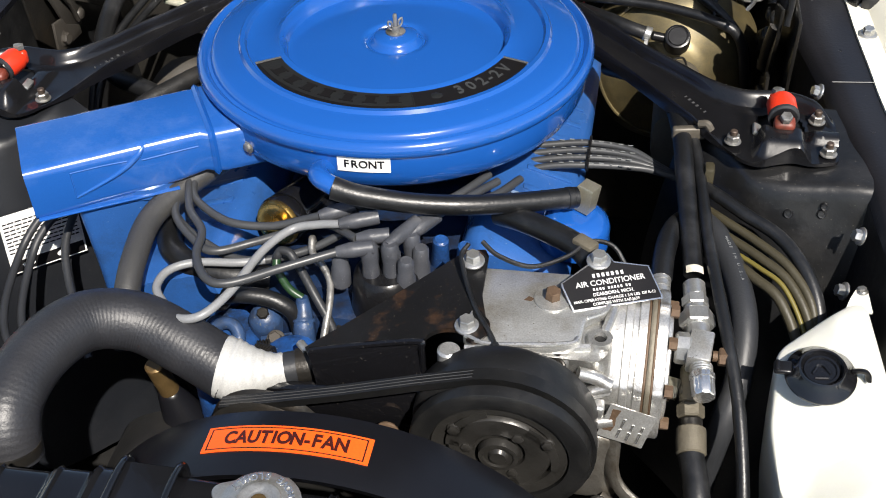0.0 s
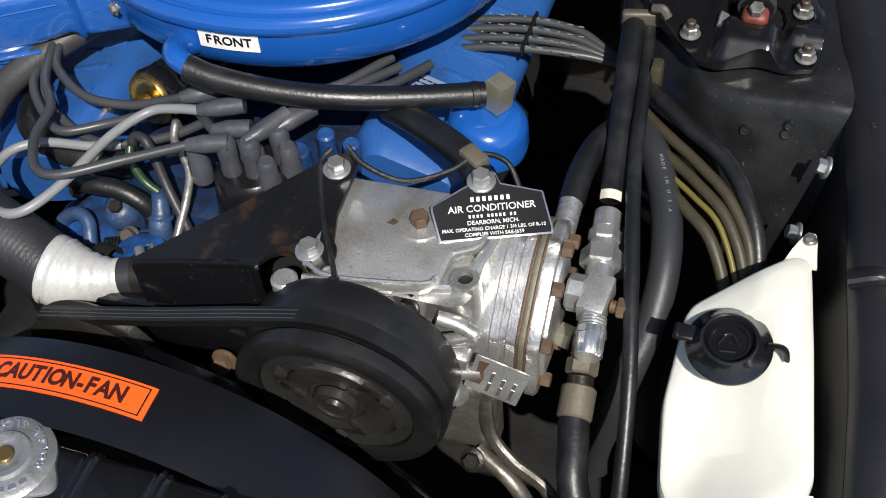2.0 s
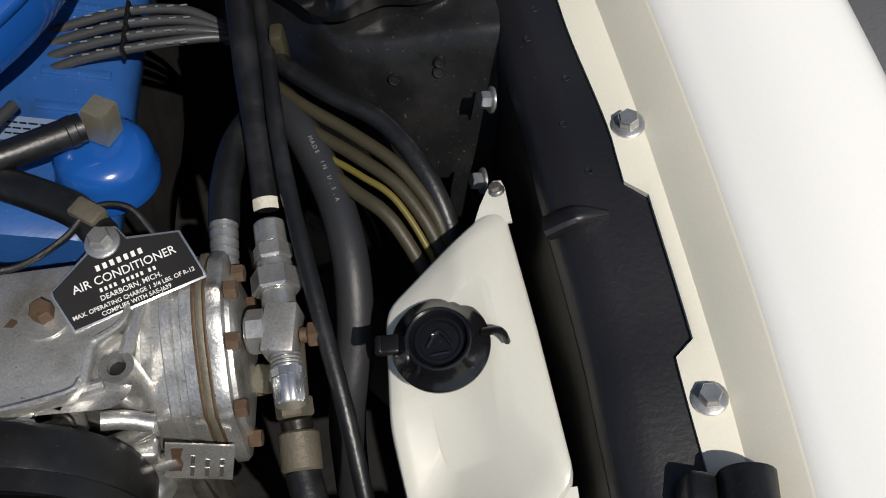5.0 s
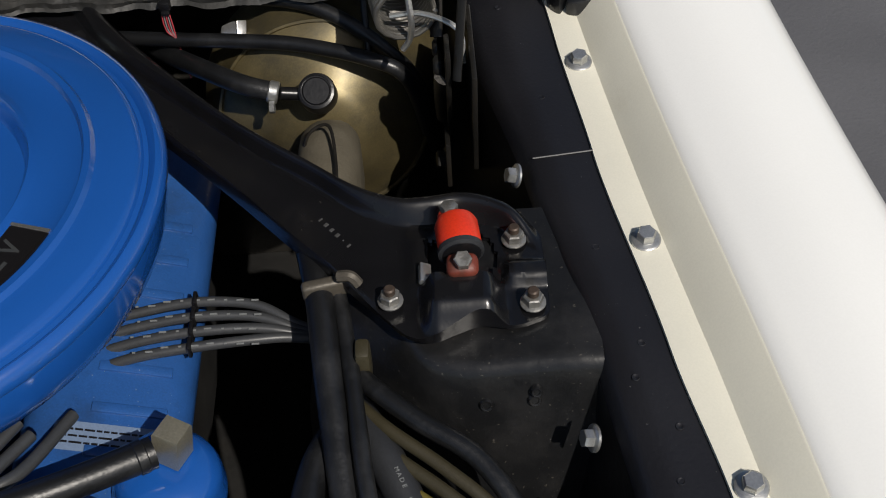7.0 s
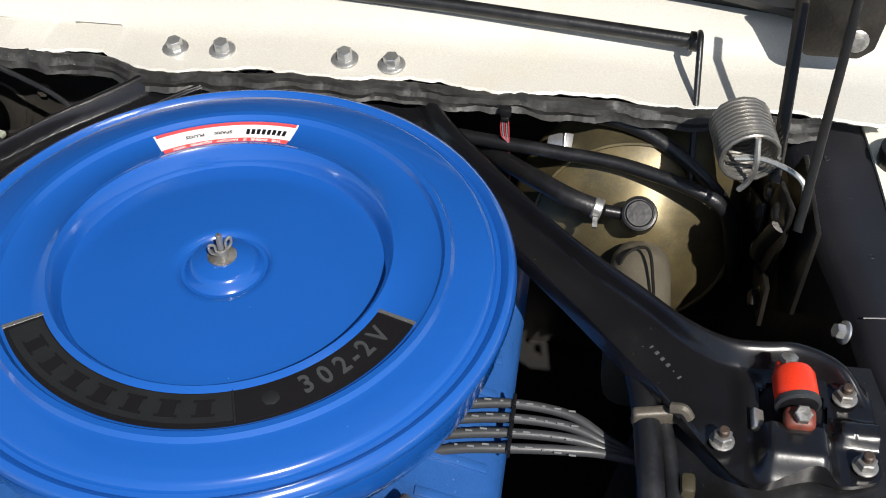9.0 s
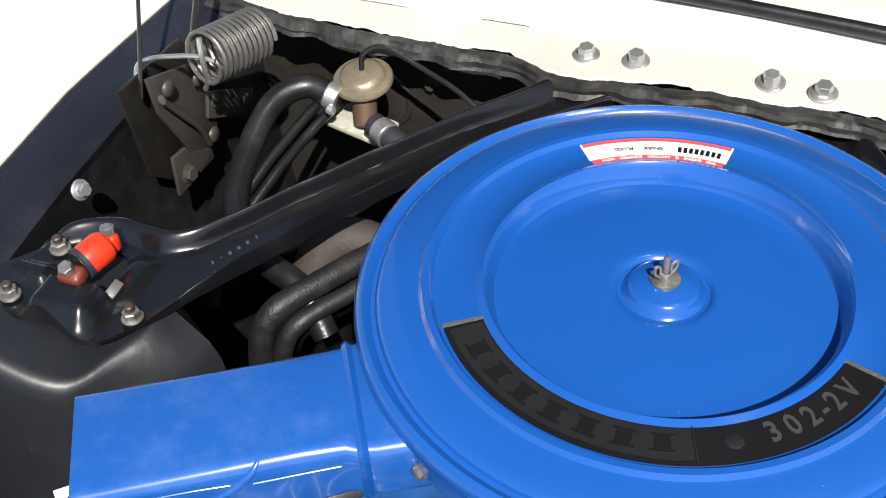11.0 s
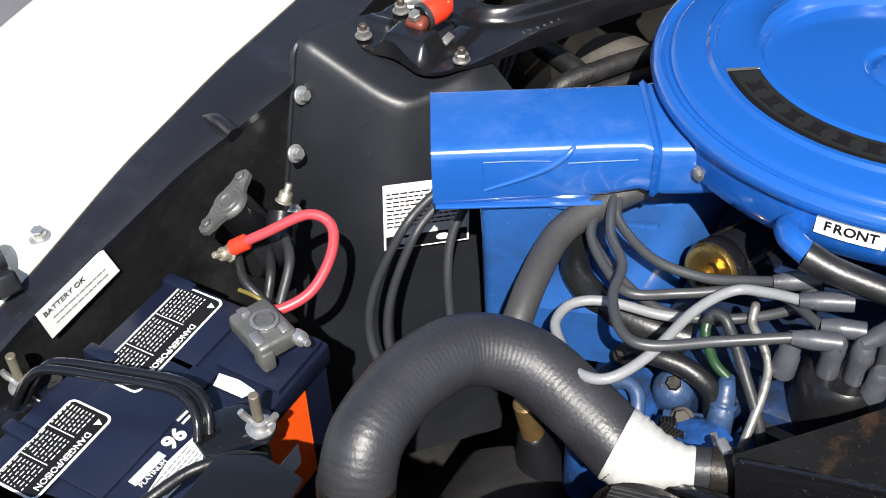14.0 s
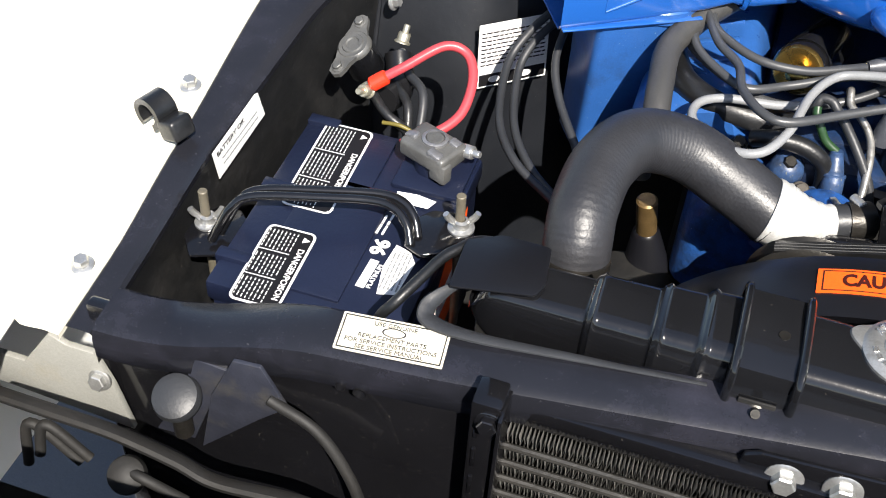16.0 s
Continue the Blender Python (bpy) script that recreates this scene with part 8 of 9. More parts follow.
bars(b, mb @ Matrix.Translation((0.0, -0.004, 0.0008)), 0.06, 2, 0.007, 0.0014, 0.0003, seed=9)
part("print_block", b, "silver_ink", bp)
sl = thing("service_label", (-0.391, 0.327, 0.85), "yellowed paper label about replacement parts on the radiator support", "label")
ml = frame_of((-0.391, sup_y(-0.391) + 0.004, sup_z(-0.391) + 0.0005), (0, -0.05, 1), (1, 0.1, 0.05))
b = bmesh.new()
prism(b, rrect(0.080, 0.034, 0.0012), 0.0008, ml)
spp = part("paper", b, "paper", sl)
for k in range(4):
    b = bmesh.new()
    dx, dy, w, h = ((0, 0.0148, 0.076, 0.0008), (0, -0.0148, 0.076, 0.0008), (0.0378, 0, 0.0008, 0.03), (-0.0378, 0, 0.0008, 0.03))[k]
    box(b, ml @ Vector((dx, dy, 0.001)), (w, h, 0.0004), ml.to_3x3(), 0)
    part("border", b, "ink", spp)
for text, off, size in (("USE GENUINE", 0.0108, 0.0052), ("REPLACEMENT PARTS", -0.0015, 0.0052), ("FOR SERVICE INSTRUCTIONS", -0.0068, 0.0052), ("SEE SERVICE MANUAL", -0.0118, 0.0052)):
    words(spp, text, ml @ Matrix.Translation((0, off, 0.001)), size, "ink", "lettering", 0.0002)
b = bmesh.new()
lathe(b, [(0.0052, 0), (0.006, 0), (0.006, 0.0003), (0.0052, 0.0003)], ml @ Matrix.Translation((0, 0.0052, 0.0008)) @ Matrix.Diagonal((1.5, 0.7, 1, 1)), 24, close=True)
part("oval_mark", b, "ink", spp)
em = thing("service_chart", (-0.43, 0.765, 0.79), "white printed service chart on the shock tower", "label")
mc_ = frame_of((-0.424, 0.790, 0.781), (0.70, -0.68, 0.18), (0.70, 0.71, -0.08))
b = bmesh.new()
prism(b, rrect(0.084, 0.070, 0.001), 0.0008, mc_)
ch_ = part("paper", b, "white_ink", em)
b = bmesh.new()
prism(b, rrect(0.080, 0.013, 0.001), 0.0004, mc_ @ Matrix.Translation((0, -0.027, 0.0006)))
part("black_panel", b, "ink", ch_)
b = bmesh.new()
bars(b, mc_ @ Matrix.Translation((0, 0.0075, 0.0008)), 0.078, 9, 0.0044, 0.0015, 0.0003, seed=21)
part("print_block", b, "ink", ch_)
for dx in (-0.022, 0.016):
    b = bmesh.new()
    lathe(b, [(0, 0), (0.0045, 0), (0.0045, 0.0004), (0, 0.0004)], mc_ @ Matrix.Translation((dx, -0.027, 0.0009)) @ Matrix.Diagonal((1.5, 0.8, 1, 1)), 18)
    part("oval_mark", b, "white_ink", ch_)

# ---- loose cables at the left side ----
lc = thing("cable_loops", (-0.38, 0.68, 0.78), "three thin black cables looping beside the shock tower", "cables")
for pts in ([(-0.385, 0.80, 0.84), (-0.405, 0.765, 0.825), (-0.416, 0.733, 0.805), (-0.404, 0.665, 0.792), (-0.375, 0.618, 0.786), (-0.33, 0.59, 0.775)],
            [(-0.378, 0.80, 0.832), (-0.398, 0.76, 0.818), (-0.404, 0.73, 0.80), (-0.39, 0.67, 0.785), (-0.362, 0.625, 0.778), (-0.325, 0.60, 0.765)],
            [(-0.372, 0.79, 0.83), (-0.372, 0.75, 0.81), (-0.356, 0.712, 0.792), (-0.325, 0.665, 0.775), (-0.31, 0.64, 0.76)]):
    b = bmesh.new()
    tube(b, pts, 0.0042, 10, 8)
    part("cable", b, "rubber_grey", lc)
b = bmesh.new()
tube(b, [(-0.345, 0.443, 0.855), (-0.359, 0.430, 0.864), (-0.3685, 0.415, 0.868), (-0.379, 0.400, 0.867), (-0.389, 0.377, 0.863), (-0.400, 0.357, 0.855), (-0.412, 0.352, 0.836), (-0.418, 0.352, 0.80)], 0.0044, 12)
solo("ground_cable", b, "rubber", "black battery ground cable crossing to the radiator tank", "cable")
b = bmesh.new()
tube(b, [(-0.360, 0.380, 0.866), (-0.3695, 0.368, 0.863), (-0.3755, 0.357, 0.859), (-0.370, 0.348, 0.855), (-0.335, 0.3455, 0.854), (-0.26, 0.352, 0.855), (-0.17, 0.359, 0.857)], [0.003, 0.0055, 0.0072, 0.0078, 0.006, 0.0042, 0.002], 10, flat=0.45)
solo("edge_seal", b, "rubber_grey", "grey rubber seal strip along the radiator tank", "seal")

# ---- inner fender flange strips, rubber clips ----

def rubber_clip(o, yaw, label):
    t = thing("hood_bumper_clip", o, label, "rubber clip", "rubber clips")
    m = Matrix.Translation(o) @ Matrix.Rotation(radians(yaw), 4, "Z")
    b = bmesh.new()
    rings = []
    for k in range(19):
        a = radians(-60 + 300 * k / 18)
        r0, r1 = 0.010, 0.0155
        c, s = math.cos(a), math.sin(a)
        rings.append([m @ Vector((r0 * c, -0.011, 0.016 + r0 * s)), m @ Vector((r1 * c, -0.011, 0.016 + r1 * s)), m @ Vector((r1 * c, 0.011, 0.016 + r1 * s)), m @ Vector((r0 * c, 0.011, 0.016 + r0 * s))])
    loft(b, rings)
    part("loop", b, "rubber", t)
    b = bmesh.new()
    box(b, m @ Vector((0.024, 0, 0.01)), (0.022, 0.024, 0.02), m.to_3x3() @ Matrix.Rotation(radians(-20), 3, "Y"), 0.004, 3)
    part("foot", b, "rubber", t)


g_, e_, z_ = curve_at(LEFT, 0.475)
rubber_clip((-0.668, 0.495, z_ + 0.008), -20, "black folded rubber clip on the white fender edge")
g_, e_, z_ = curve_at(RIGHT, 0.535)
rubber_clip((0.531, 0.528, z_ + 0.001), 175, "black folded rubber clip on the cream gutter")
b = bmesh.new()
g_, e_, z_ = curve_at(RIGHT, 1.20)
bump = thing("hood_bumper", (g_ + 0.022, 1.20, z_), "split black rubber hood bumper on the gutter", "bumper")
for half in (0, 1):
    b = bmesh.new()
    ring = [(0.0195 * math.cos(radians(a)), 0.0195 * math.sin(radians(a))) for a in range(1 + 180 * half, 180 + 180 * half, 11)]
    prism(b, ring, 0.017 - 0.003 * half, Matrix.Translation((g_ + 0.022, 1.20, z_ - 0.001)) @ Matrix.Rotation(radians(62), 4, "Z") @ Matrix.Translation((0.002 * half, 0.0009 if half == 0 else -0.0009, 0)), 0.002)
    part("half", b, "rubber", bump, "rounded rubber half")

# ---- brake booster and master cylinder ----
bst = thing("brake_booster", (0.238, 1.2, 0.7), "gold plated vacuum brake booster on the firewall", "brake booster")
ba = Vector((0.0, -0.96, 0.28)).normalized()
bc = Vector((0.235, 1.245, 0.79))
b = bmesh.new()
lathe(b, [(0, 0.095), (0.03, 0.095), (0.045, 0.088), (0.055, 0.078), (0.078, 0.068), (0.088, 0.060), (0.0895, 0.0615), (0.0915, 0.0610), (0.0925, 0.0555), (0.101, 0.038), (0.106, 0.025), (0.109, 0.020), (0.110, 0.012), (0.109, 0.004), (0.104, 0.0), (0.10, -0.03), (0.08, -0.06), (0, -0.06)], frame_of(bc, ba), 72)
part("shell", b, "gold", bst, "gold cadmium shell")
b = bmesh.new()
prism(b, rounded([(-0.010, -0.006), (0.009, -0.007), (0.011, 0.005), (0.002, 0.008), (-0.009, 0.005)], 0.002), 0.0025, frame_of(bc + Vector((-0.072, -0.018, 0.086)), (-0.3, -0.6, 0.75)), 0.0006)
prism(b, rounded([(-0.004, -0.008), (0.004, -0.008), (0.005, 0.008), (-0.004, 0.008)], 0.001), 0.002, frame_of(bc + Vector((-0.064, -0.021, 0.089)), (0.5, -0.6, 0.6)), 0.0005)
part("edge_clip", b, "steel", bst, "bent bright clip")
cv = Vector((0.237, 1.150, 0.868))
b = bmesh.new()
lathe(b, [(0, 0.010), (0.0105, 0.010), (0.0115, 0.009), (0.0115, 0.0085), (0.0125, 0.0085), (0.0125, 0.010), (0.0145, 0.0095), (0.0155, 0.006), (0.0155, -0.012), (0, -0.012)], frame_of(cv, Vector((0.0, -0.62, 0.78))), 36)
part("check_valve", b, "plastic_black", bst, "black round check valve")
b = bmesh.new()
cyl(b, cv + Vector((-0.012, 0.0, 0.0)), cv + Vector((-0.03, -0.002, 0.004)), 0.0055, seg=12, bevel=0.001)
part("valve_spout", b, "plastic_black", bst)
mcy = thing("master_cylinder", (0.25, 1.08, 0.76), "brown cast iron master cylinder with a wire bail", "master cylinder")
b = bmesh.new()
rings = []
for y, k in ((1.145, 0.8), (1.135, 0.95), (1.12, 1.0), (1.03, 1.0), (1.018, 0.94)):
    rings.append([(0.243 + px * k, y, 0.813 + pz * k) for px, pz in rrect(0.052, 0.075, 0.022)])
loft(b, rings)
part("casting", b, "castiron", mcy, "rusty brown casting")
b = bmesh.new()
tube(b, [(0.222, 1.11, 0.83), (0.228, 1.115, 0.853), (0.24, 1.118, 0.862), (0.248, 1.112, 0.862), (0.252, 1.08, 0.856), (0.254, 1.03, 0.854), (0.254, 1.012, 0.84)], 0.0014, 8)
part("wire_bail", b, "steel_dark", mcy, "rusty wire bail")
b = bmesh.new()
tube(b, [(0.206, 1.148, 0.872), (0.18, 1.154, 0.877), (0.15, 1.172, 0.878), (0.11, 1.21, 0.868), (0.08, 1.25, 0.85)], 0.0082, 14)
vh = thing("vacuum_hose", (0.15, 1.17, 0.86), "black vacuum hose clamped to the booster valve", "hose")
part("hose", b, "rubber", vh)
b = bmesh.new()
cyl(b, (0.198, 1.149, 0.874), (0.206, 1.148, 0.872), 0.0092, seg=20, bevel=0.001)
cyl(b, (0.199, 1.136, 0.868), (0.203, 1.136, 0.868), 0.005, None, 6)
part("clamp", b, "steel", vh, "bright worm clamp")
b = bmesh.new()
tube(b, [(0.06, 1.225, 0.878), (0.12, 1.208, 0.885), (0.171, 1.199, 0.887), (0.222, 1.19, 0.887), (0.28, 1.171, 0.883), (0.31, 1.165, 0.865), (0.325, 1.17, 0.80)], 0.0062, 12, 8)
solo("heater_hose", b, "rubber", "black hose crossing over the booster", "hose")
b = bmesh.new()
tube(b, [(0.05, 1.243, 0.90), (0.115, 1.238, 0.906), (0.198, 1.23, 0.905), (0.244, 1.216, 0.9), (0.287, 1.195, 0.88), (0.319, 1.185, 0.84), (0.33, 1.18, 0.77)], 0.0062, 12, 8)
solo("wiper_hose", b, "rubber", "black hose sagging below the cowl flange", "hose")
wc = thing("wire_connector", (0.118, 1.21, 0.88), "small connector with red and grey wires", "connector")
b = bmesh.new()
box(b, (0.117, 1.209, 0.920), (0.010, 0.008, 0.009), bevel=0.002)
box(b, (0.117, 1.206, 0.9145), (0.007, 0.005, 0.004), bevel=0.001)
part("plug", b, "plastic_black", wc)
for k, mt in enumerate(("red_wire", "wire_light", "red_wire", "wire_light", "red_wire")):
    b = bmesh.new()
    x = 0.1145 + 0.0011 * k
    tube(b, [(x, 1.208, 0.918), (x + 0.0006 * (k - 2), 1.206, 0.908), (x + 0.0004 * (k - 2) + 0.001, 1.205, 0.896), (0.121, 1.205, 0.885), (0.122, 1.212, 0.84)], 0.0006, 6)
    part("wire", b, mt, wc)


# ---- hood hinges ----
def spring_mesh(c0, c1, r, turns, wr):
    b = bmesh.new()
    c0, c1 = Vector(c0), Vector(c1)
    m = frame_of(c0, c1 - c0)
    h = (c1 - c0).length
    n = int(turns * 16)
    pts = [m @ Vector((r * math.cos(2 * math.pi * k / 16), r * math.sin(2 * math.pi * k / 16), h * k / n)) for k in range(n + 1)]
    tube(b, pts, wr, 8, 1)
    return b


def hinge(side, c0, c1, hook, foot, label):
    t = thing("sprung_hinge", foot, label, "hood hinge", "hood hinges")
    c0, c1, hook = Vector(c0), Vector(c1), Vector(hook)
    part("spring", spring_mesh(c0, c1, 0.0225, 11, 0.0021), "spring_steel", t, "grey steel coil spring")
    b = bmesh.new()
    tube(b, [c0 + Vector((0.002, -0.001, 0.022)), c0 + Vector((0.004, -0.006, 0.0)), c0 + Vector((0.002, -0.002, -0.02)), c0 + Vector((-0.004, 0.0, -0.032))], 0.0024, 8)
    tube(b, [c0 + Vector((-0.012 * side, 0.0, 0.0)), c0 + Vector((0.012 * side, -0.002, 0.002)), hook, hook + Vector((0.003 * side, -0.012, -0.022))], 0.0022, 8)
    part("hook", b, "steel", t, "bright wire hook")
    f = Vector(foot)

    def flat_plate(name, poly, x, mat, label, th=0.004):
        b = bmesh.new()
        prism(b, [(y, -side * z) for y, z in poly], th, frame_of((x, 0, 0), (-side, 0, 0), (0, 1, 0)), 0.001)
        return part(name, b, mat, t, label)
    mat = "hinge_brown" if side < 0 else "steel_dark"
    q = f.x
    flat_plate("main_plate", [(1.078, 0.955), (1.138, 0.93), (1.162, 0.88), (1.16, 0.84), (1.141, 0.822), (1.118, 0.835), (1.098, 0.88), (1.082, 0.915)], q, mat, "pressed hinge plate with a curved web")
    flat_plate("back_plate", [(1.06, 0.95), (1.16, 0.94), (1.2, 0.88), (1.18, 0.82), (1.12, 0.80), (1.07, 0.85)], q + side * 0.018, "steel_dark", "dark backing plate")
    flat_plate("strap_plate", [(1.15, 0.893), (1.224, 0.845), (1.213, 0.820), (1.141, 0.868)], q - side * 0.006, mat, "short riveted strap")
    flat_plate("foot_plate", [(1.080, 0.868), (1.102, 0.864), (1.108, 0.852), (1.138, 0.835), (1.14, 0.822), (1.076, 0.826)], q - side * 0.003, mat, "notched foot plate")
    for y, z in ((1.157, 0.878), (1.208, 0.842), (1.143, 0.848), (1.095, 0.935), (1.14, 0.915)):
        b = bmesh.new()
        lathe(b, [(0, 0.004), (0.005, 0.004), (0.0075, 0.002), (0.0082, 0)], frame_of((q - side * 0.009, y, z), (-side, 0, 0)), 18)
        part("rivet", b, mat, t)
    bolt(t, (q - side * 0.006, 1.094, 0.840), (-side, -0.1, 0.1), mat=mat, af=0.013, h=0.006, washer=0.010, label="dull hex bolt")
    b = bmesh.new()
    tube(b, [(q - side * 0.008, 1.085, 0.93), (q - side * 0.009, 1.105, 0.90), (q - side * 0.009, 1.125, 0.87), (q - side * 0.008, 1.135, 0.845)], 0.006, 8, flat=0.5)
    part("pressed_rib", b, mat, t)
    for pts, w in (([(q + side * 0.0037, 1.0735, 0.9375), (q + side * 0.0054, 1.0812, 0.95), (q + side * 0.0122, 1.1114, 1.0), (q + side * 0.019, 1.1416, 1.05), (q + side * 0.0255, 1.172, 1.10)], 0.0040), ([(q - side * 0.0092, 1.1316, 0.9325), (q - side * 0.0082, 1.1458, 0.95), (q - side * 0.0054, 1.1862, 1.0), (q - side * 0.0025, 1.2267, 1.05)], 0.0058)):
        b = bmesh.new()
        tube(b, pts, w, 10, 8, flat=0.4)
        part("link_arm", b, "steel_dark", t, "flat steel link arm")
    b = bmesh.new()
    prism(b, rounded([(q + side * 0.010, 0.968), (q + side * 0.018, 0.958), (q + side * 0.062, 0.958), (q + side * 0.073, 0.968), (q + side * 0.080, 1.03), (q + side * 0.004, 1.03)][::side], 0.003), 0.004, Matrix.Translation((0, 1.272, 0)) @ Matrix.Rotation(math.pi / 2, 4, "X"), 0.001)
    part("hood_bracket", b, "steel_dark", t, "folded bracket to the hood")
    bolt(t, (q + side * 0.056, 1.2655, 0.978), (0, -1, 0.2), mat="nut_grey", af=0.012, h=0.006, washer=0.010, label="zinc hex bolt")
    return t


hinge(1, (0.314, 1.131, 0.955), (0.306, 1.175, 0.958), (0.352, 1.114, 0.952), (0.345, 1.06, 0.885), "sprung steel hood hinge beside the brake booster")
hinge(-1, (-0.484, 1.104, 0.967), (-0.464, 1.164, 0.958), (-0.545, 1.10, 0.955), (-0.53, 1.085, 0.875), "sprung steel hood hinge above the heater valve")

# ---- heater valve side ----
hv = thing("heater_valve", (-0.39, 1.2, 0.84), "dull gold vacuum heater valve with hose stubs", "heater valve")
b = bmesh.new()
lathe(b, [(0, 0.0125), (0.004, 0.0125), (0.0045, 0.0115), (0.016, 0.0112), (0.0205, 0.0085), (0.022, 0.0045), (0.0275, 0.0035), (0.0285, 0.0018), (0.0285, -0.0005), (0.0225, -0.0015), (0.021, -0.006), (0.012, -0.010), (0, -0.010)], frame_of((-0.392, 1.213, 0.888), (0, -0.15, 1)), 40)
part("diaphragm", b, "valve_tan", hv, "dull gold diaphragm can")
b = bmesh.new()
cyl(b, (-0.389, 1.205, 0.882), (-0.384, 1.192, 0.852), 0.0115, seg=16, bevel=0.002)
part("stem", b, "rust", hv, "copper brown stem")
b = bmesh.new()
box(b, (-0.392, 1.200, 0.846), (0.062, 0.036, 0.006), Matrix.Rotation(radians(-15), 3, "Z"), 0.002)
part("mount_plate", b, "corroded", hv, "corroded plate")
b = bmesh.new()
tube(b, [(-0.392, 1.212, 0.90), (-0.391, 1.218, 0.914), (-0.375, 1.228, 0.918), (-0.34, 1.225, 0.905), (-0.30, 1.215, 0.893), (-0.27, 1.20, 0.88), (-0.262, 1.19, 0.86)], 0.0026, 8)
part("vacuum_line", b, "rubber", hv, "thin vacuum line")
b = bmesh.new()
tube(b, [(-0.408, 1.19, 0.878), (-0.44, 1.192, 0.886), (-0.462, 1.165, 0.882), (-0.465, 1.12, 0.868), (-0.452, 1.06, 0.855), (-0.424, 1.020, 0.842), (-0.392, 1.009, 0.836), (-0.360, 0.998, 0.828), (-0.335, 0.98, 0.80)], 0.0115, 14)
part("hose", b, "rubber", hv, "dusty black heater hose")
b = bmesh.new()
cyl(b, (-0.420, 1.19, 0.883), (-0.408, 1.19, 0.879), 0.0128, seg=18, bevel=0.001)
cyl(b, (-0.413, 1.176, 0.878), (-0.406, 1.174, 0.876), 0.0045, seg=12, bevel=0.001)
part("clamp", b, "steel", hv, "bright worm clamp")
b = bmesh.new()
cyl(b, (-0.362, 1.175, 0.866), (-0.35, 1.168, 0.865), 0.0128, seg=18, bevel=0.001)
part("clamp", b, "steel", hv, "bright worm clamp")
b = bmesh.new()
tube(b, [(-0.37, 1.18, 0.866), (-0.34, 1.165, 0.862), (-0.315, 1.16, 0.85), (-0.30, 1.18, 0.80)], 0.0115, 14)
part("hose", b, "rubber_grey", hv, "grey heater hose")
for pts in ([(-0.425, 1.215, 0.872), (-0.437, 1.165, 0.864), (-0.449, 1.10, 0.852), (-0.458, 1.04, 0.83), (-0.46, 1.0, 0.78)], [(-0.410, 1.22, 0.868), (-0.426, 1.165, 0.858), (-0.438, 1.10, 0.848), (-0.450, 1.04, 0.825), (-0.455, 1.0, 0.78)]):
    b = bmesh.new()
    tube(b, pts, 0.005, 10)
    part("small_hose", b, "rubber", hv)
air_line = thing("air_line_hose", (-0.34, 1.0, 0.84), "black braided refrigerant hoses under the strut brace", "hose")
for dx, dz, r_ in ((0.0, 0.0, 0.0105), (0.018, -0.012, 0.008)):
    b = bmesh.new()
    tube(b, [(-0.385 + dx, 0.950, 0.78 + dz), (-0.380 + dx, 0.955, 0.815 + dz), (-0.369 + dx, 0.968, 0.836 + dz), (-0.342 + dx, 1.006, 0.841 + dz), (-0.314 + dx, 1.05, 0.84 + dz), (-0.26 + dx, 1.13, 0.835 + dz)], r_, 14, 10, ribs=0.00025, rib_pitch=0.0035)
    part("braided_hose", b, "braid", air_line, "braided black hose")
b = bmesh.new()
tube(b, [(-0.392, 1.05, 0.77), (-0.380, 1.068, 0.800), (-0.360, 1.082, 0.812), (-0.335, 1.088, 0.805), (-0.31, 1.09, 0.78)], 0.020, 18, 8)
solo("exhaust_elbow", b, "elbow_brown", "rusty brown exhaust elbow beneath the brace", "pipe")
b = bmesh.new()
box(b, (-0.27, 1.36, 0.86), (0.26, 0.08, 0.10), bevel=0.01)
solo("heater_box", b, "firewall", "dark heater box against the firewall", "heater box")

# ---- ahead of the radiator support ----
# stays out of view; added only to keep sun off the nose parts
blocker = thing("wall_south", (-0.07, 0.10, 0.45), "unseen black panel added to shade the nose from the sun", "header panel", kind="structure")
b = bmesh.new()
prism(b, [(-0.80, 0.45), (0.66, 0.45), (0.66, 0.78), (0.5, 0.885), (-0.64, 0.885), (-0.80, 0.78)], 0.02, Matrix.Translation((0, 0.10, 0)) @ Matrix.Rotation(math.pi / 2, 4, "X"), 0.004)
part("panel", b, "black_dusty", blocker)
lat = thing("hood_latch", (-0.06, 0.31, 0.80), "black hood latch plate with two bright bolts", "latch")
b = bmesh.new()
prism(b, [(-0.142, 0.808), (-0.136, 0.846), (-0.125, 0.852), (0.03, 0.862), (0.04, 0.808)], 0.005, Matrix.Translation((0, 0.322, 0)) @ Matrix.Rotation(math.pi / 2, 4, "X"), 0.0015)
part("plate", b, "black_paint", lat, "black latch plate")
for x, z in ((-0.106, 0.835), (-0.068, 0.84)):
    bolt(lat, (x, 0.3165, z), (0, -1, 0.15), af=0.015, h=0.008, washer=0.0135, label="bright hex bolt")
bmp = thing("hood_stop", (-0.55, 0.28, 0.70), "black rubber hood stop on a folded steel bracket", "hood stop")
b = bmesh.new()
lathe(b, [(0, 0.009), (0.012, 0.0086), (0.0175, 0.006), (0.0195, 0.0), (0.017, -0.01), (0.012, -0.014), (0, -0.014)], frame_of((-0.5435, 0.272, 0.779), (0, -0.5, 1)), 28)
part("rubber_pad", b, "rubber_grey", bmp, "black rubber pad")
b = bmesh.new()
prism(b, [(-0.533, 0.812), (-0.507, 0.809), (-0.544, 0.705), (-0.578, 0.703), (-0.553, 0.754)], 0.004, Matrix.Translation((0, 0.291, 0)) @ Matrix.Rotation(math.pi / 2, 4, "X"), 0.001)
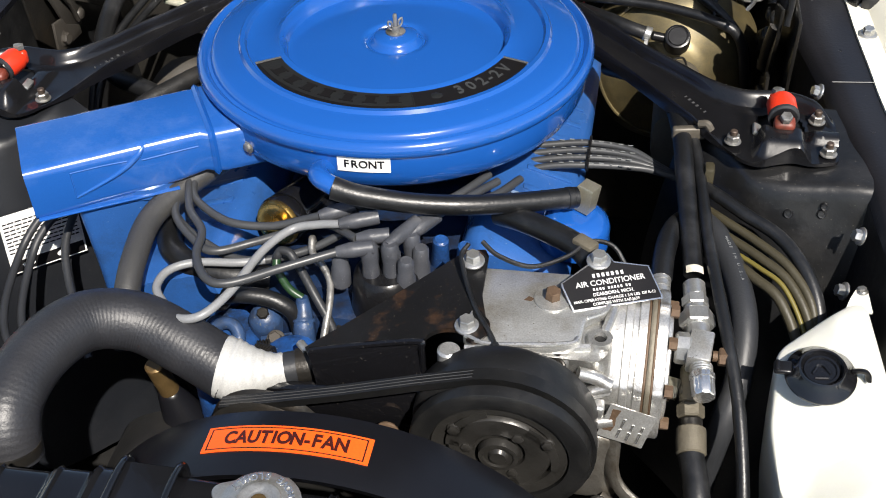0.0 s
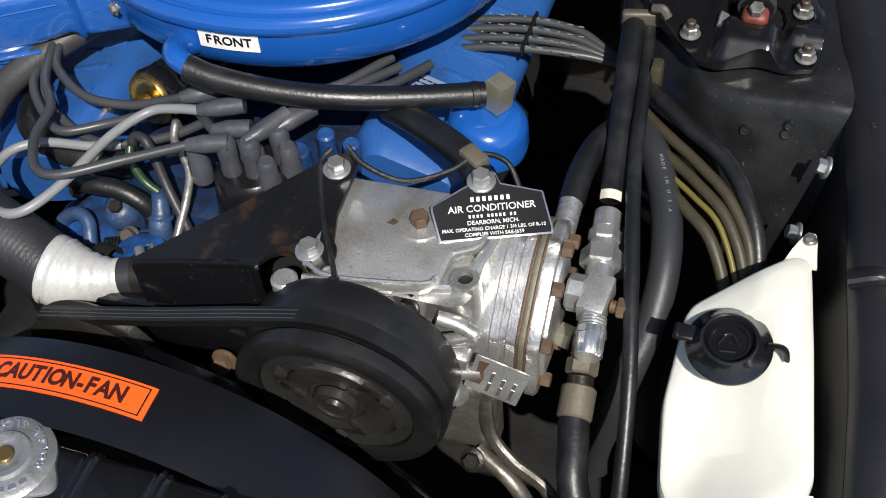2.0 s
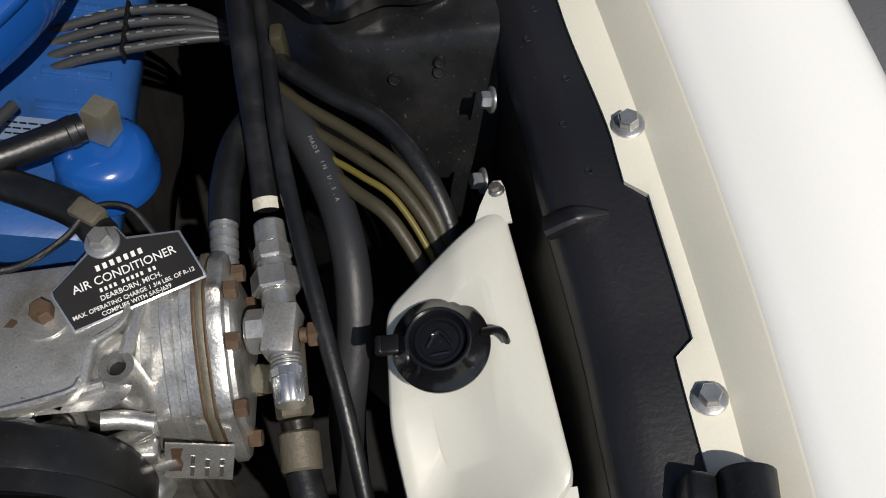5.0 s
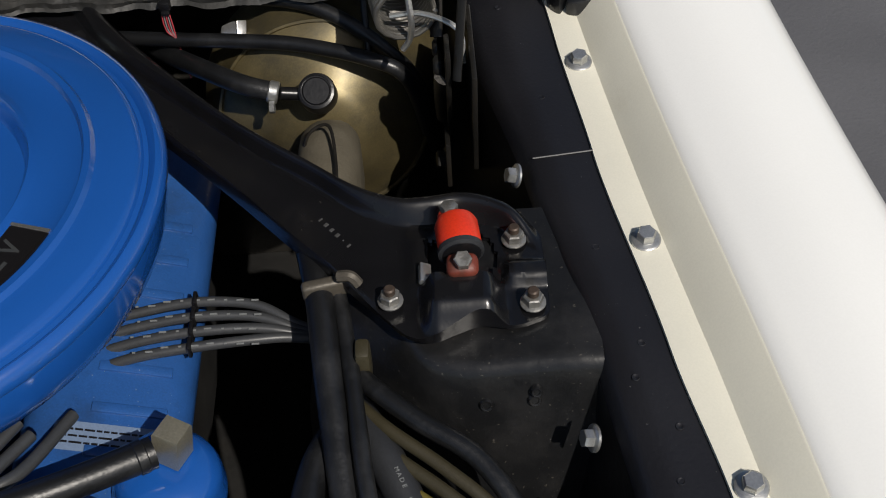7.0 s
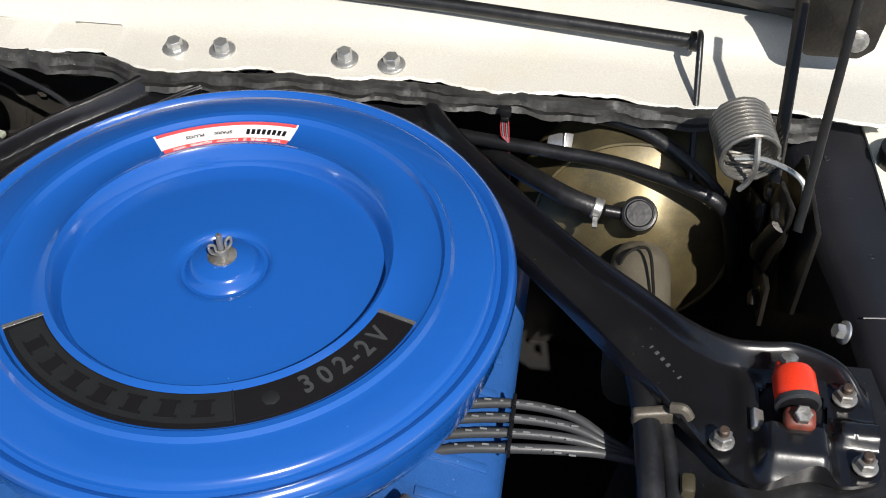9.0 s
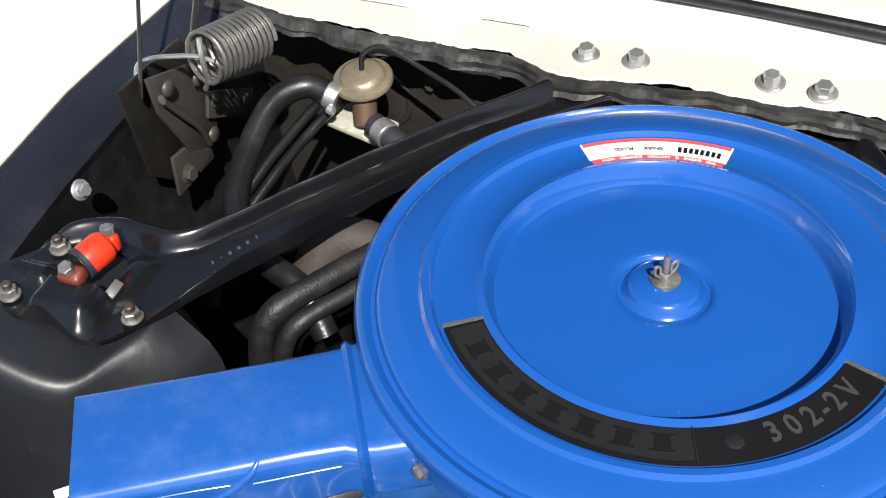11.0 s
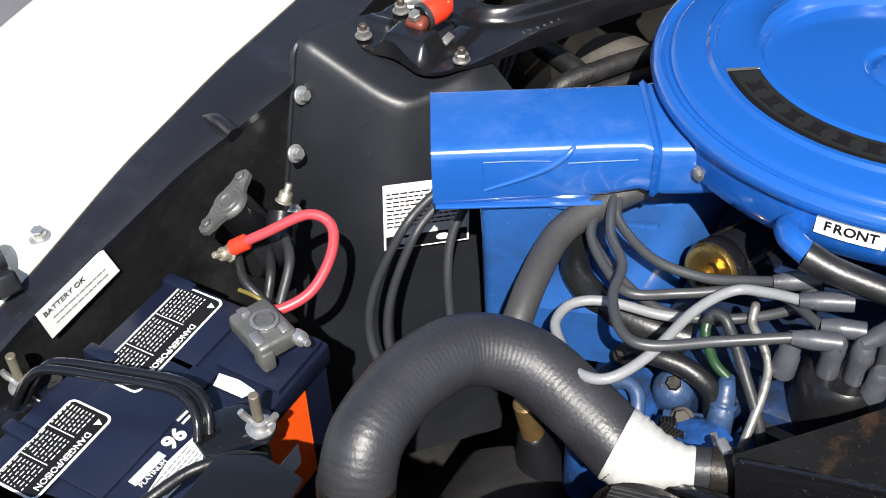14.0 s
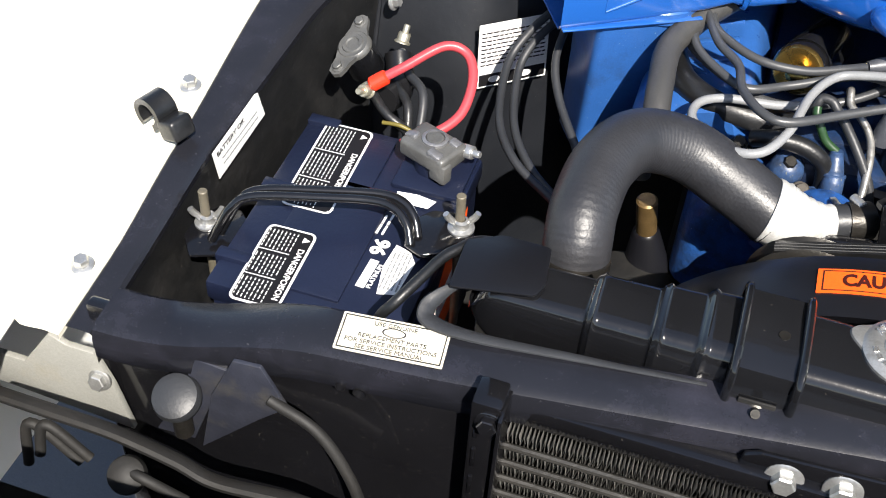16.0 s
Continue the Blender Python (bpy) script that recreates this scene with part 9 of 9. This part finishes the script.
prism(b, [(-0.498, 0.83), (-0.476, 0.832), (-0.457, 0.792), (-0.48, 0.768), (-0.535, 0.705), (-0.52, 0.78)], 0.004, Matrix.Translation((0, 0.286, 0)) @ Matrix.Rotation(math.pi / 2, 4, "X"), 0.001)
part("bracket", b, "bracket_blue", bmp, "folded dark bracket")
b = bmesh.new()
cyl(b, (-0.547, 0.279, 0.725), (-0.545, 0.276, 0.768), 0.008, seg=14)
part("stem", b, "steel_dark", bmp)
pnl = thing("headlamp_bucket", (-0.63, 0.27, 0.55), "inner panel and headlamp parts with shade in their colours", "headlamp bucket")
b = bmesh.new()
prism(b, [(-0.75, 0.68), (-0.75, 0.72), (-0.705, 0.72), (-0.673, 0.768), (-0.658, 0.760), (-0.634, 0.760), (-0.622, 0.724), (-0.611, 0.668)], 0.006, Matrix.Translation((0, 0.306, 0)) @ Matrix.Rotation(math.pi / 2, 4, "X"), 0.001)
part("inner_panel", b, "shaded_white", pnl, "dull white inner panel with shade in its colour")
bolt(pnl, (-0.632, 0.299, 0.729), (0, -1, 0.3), af=0.013, h=0.006, washer=0.010, label="zinc bolt")
# rail, socket and wires are near-black in place of the shade on them
b = bmesh.new()
tube(b, [(-0.70, 0.255, 0.735), (-0.64, 0.25, 0.742), (-0.59, 0.25, 0.74), (-0.54, 0.25, 0.728), (-0.505, 0.25, 0.715), (-0.44, 0.255, 0.715), (-0.40, 0.26, 0.70)], 0.010, 10, flat=0.6)
part("cross_rail", b, "deep", pnl, "pressed rail darkened for shade")
b = bmesh.new()
lathe(b, [(0, 0.013), (0.008, 0.0122), (0.0145, 0.008), (0.016, 0.0), (0.0145, -0.008), (0.008, -0.014), (0.006, -0.022), (0, -0.022)], frame_of((-0.578, 0.238, 0.705), (0.2, -0.5, 0.8)), 24)
part("lamp_socket", b, "deep", pnl, "lamp socket darkened for shade")
for pts in ([(-0.585, 0.24, 0.71), (-0.56, 0.235, 0.712), (-0.53, 0.24, 0.69)], [(-0.62, 0.25, 0.69), (-0.655, 0.25, 0.72), (-0.66, 0.24, 0.69)], [(-0.63, 0.25, 0.68), (-0.67, 0.25, 0.715), (-0.675, 0.24, 0.67)], [(-0.47, 0.28, 0.80), (-0.43, 0.275, 0.785), (-0.40, 0.265, 0.75), (-0.385, 0.26, 0.70)]):
    b = bmesh.new()
    tube(b, pts, 0.0045, 10)
    part("wire", b, "deep", pnl)
# near-black sheet fills the shaded space under the rail
b = bmesh.new()
box(b, (-0.37, 0.20, 0.47), (1.1, 0.22, 0.02), bevel=0.004)
part("lower_tray", b, "deep", pnl)
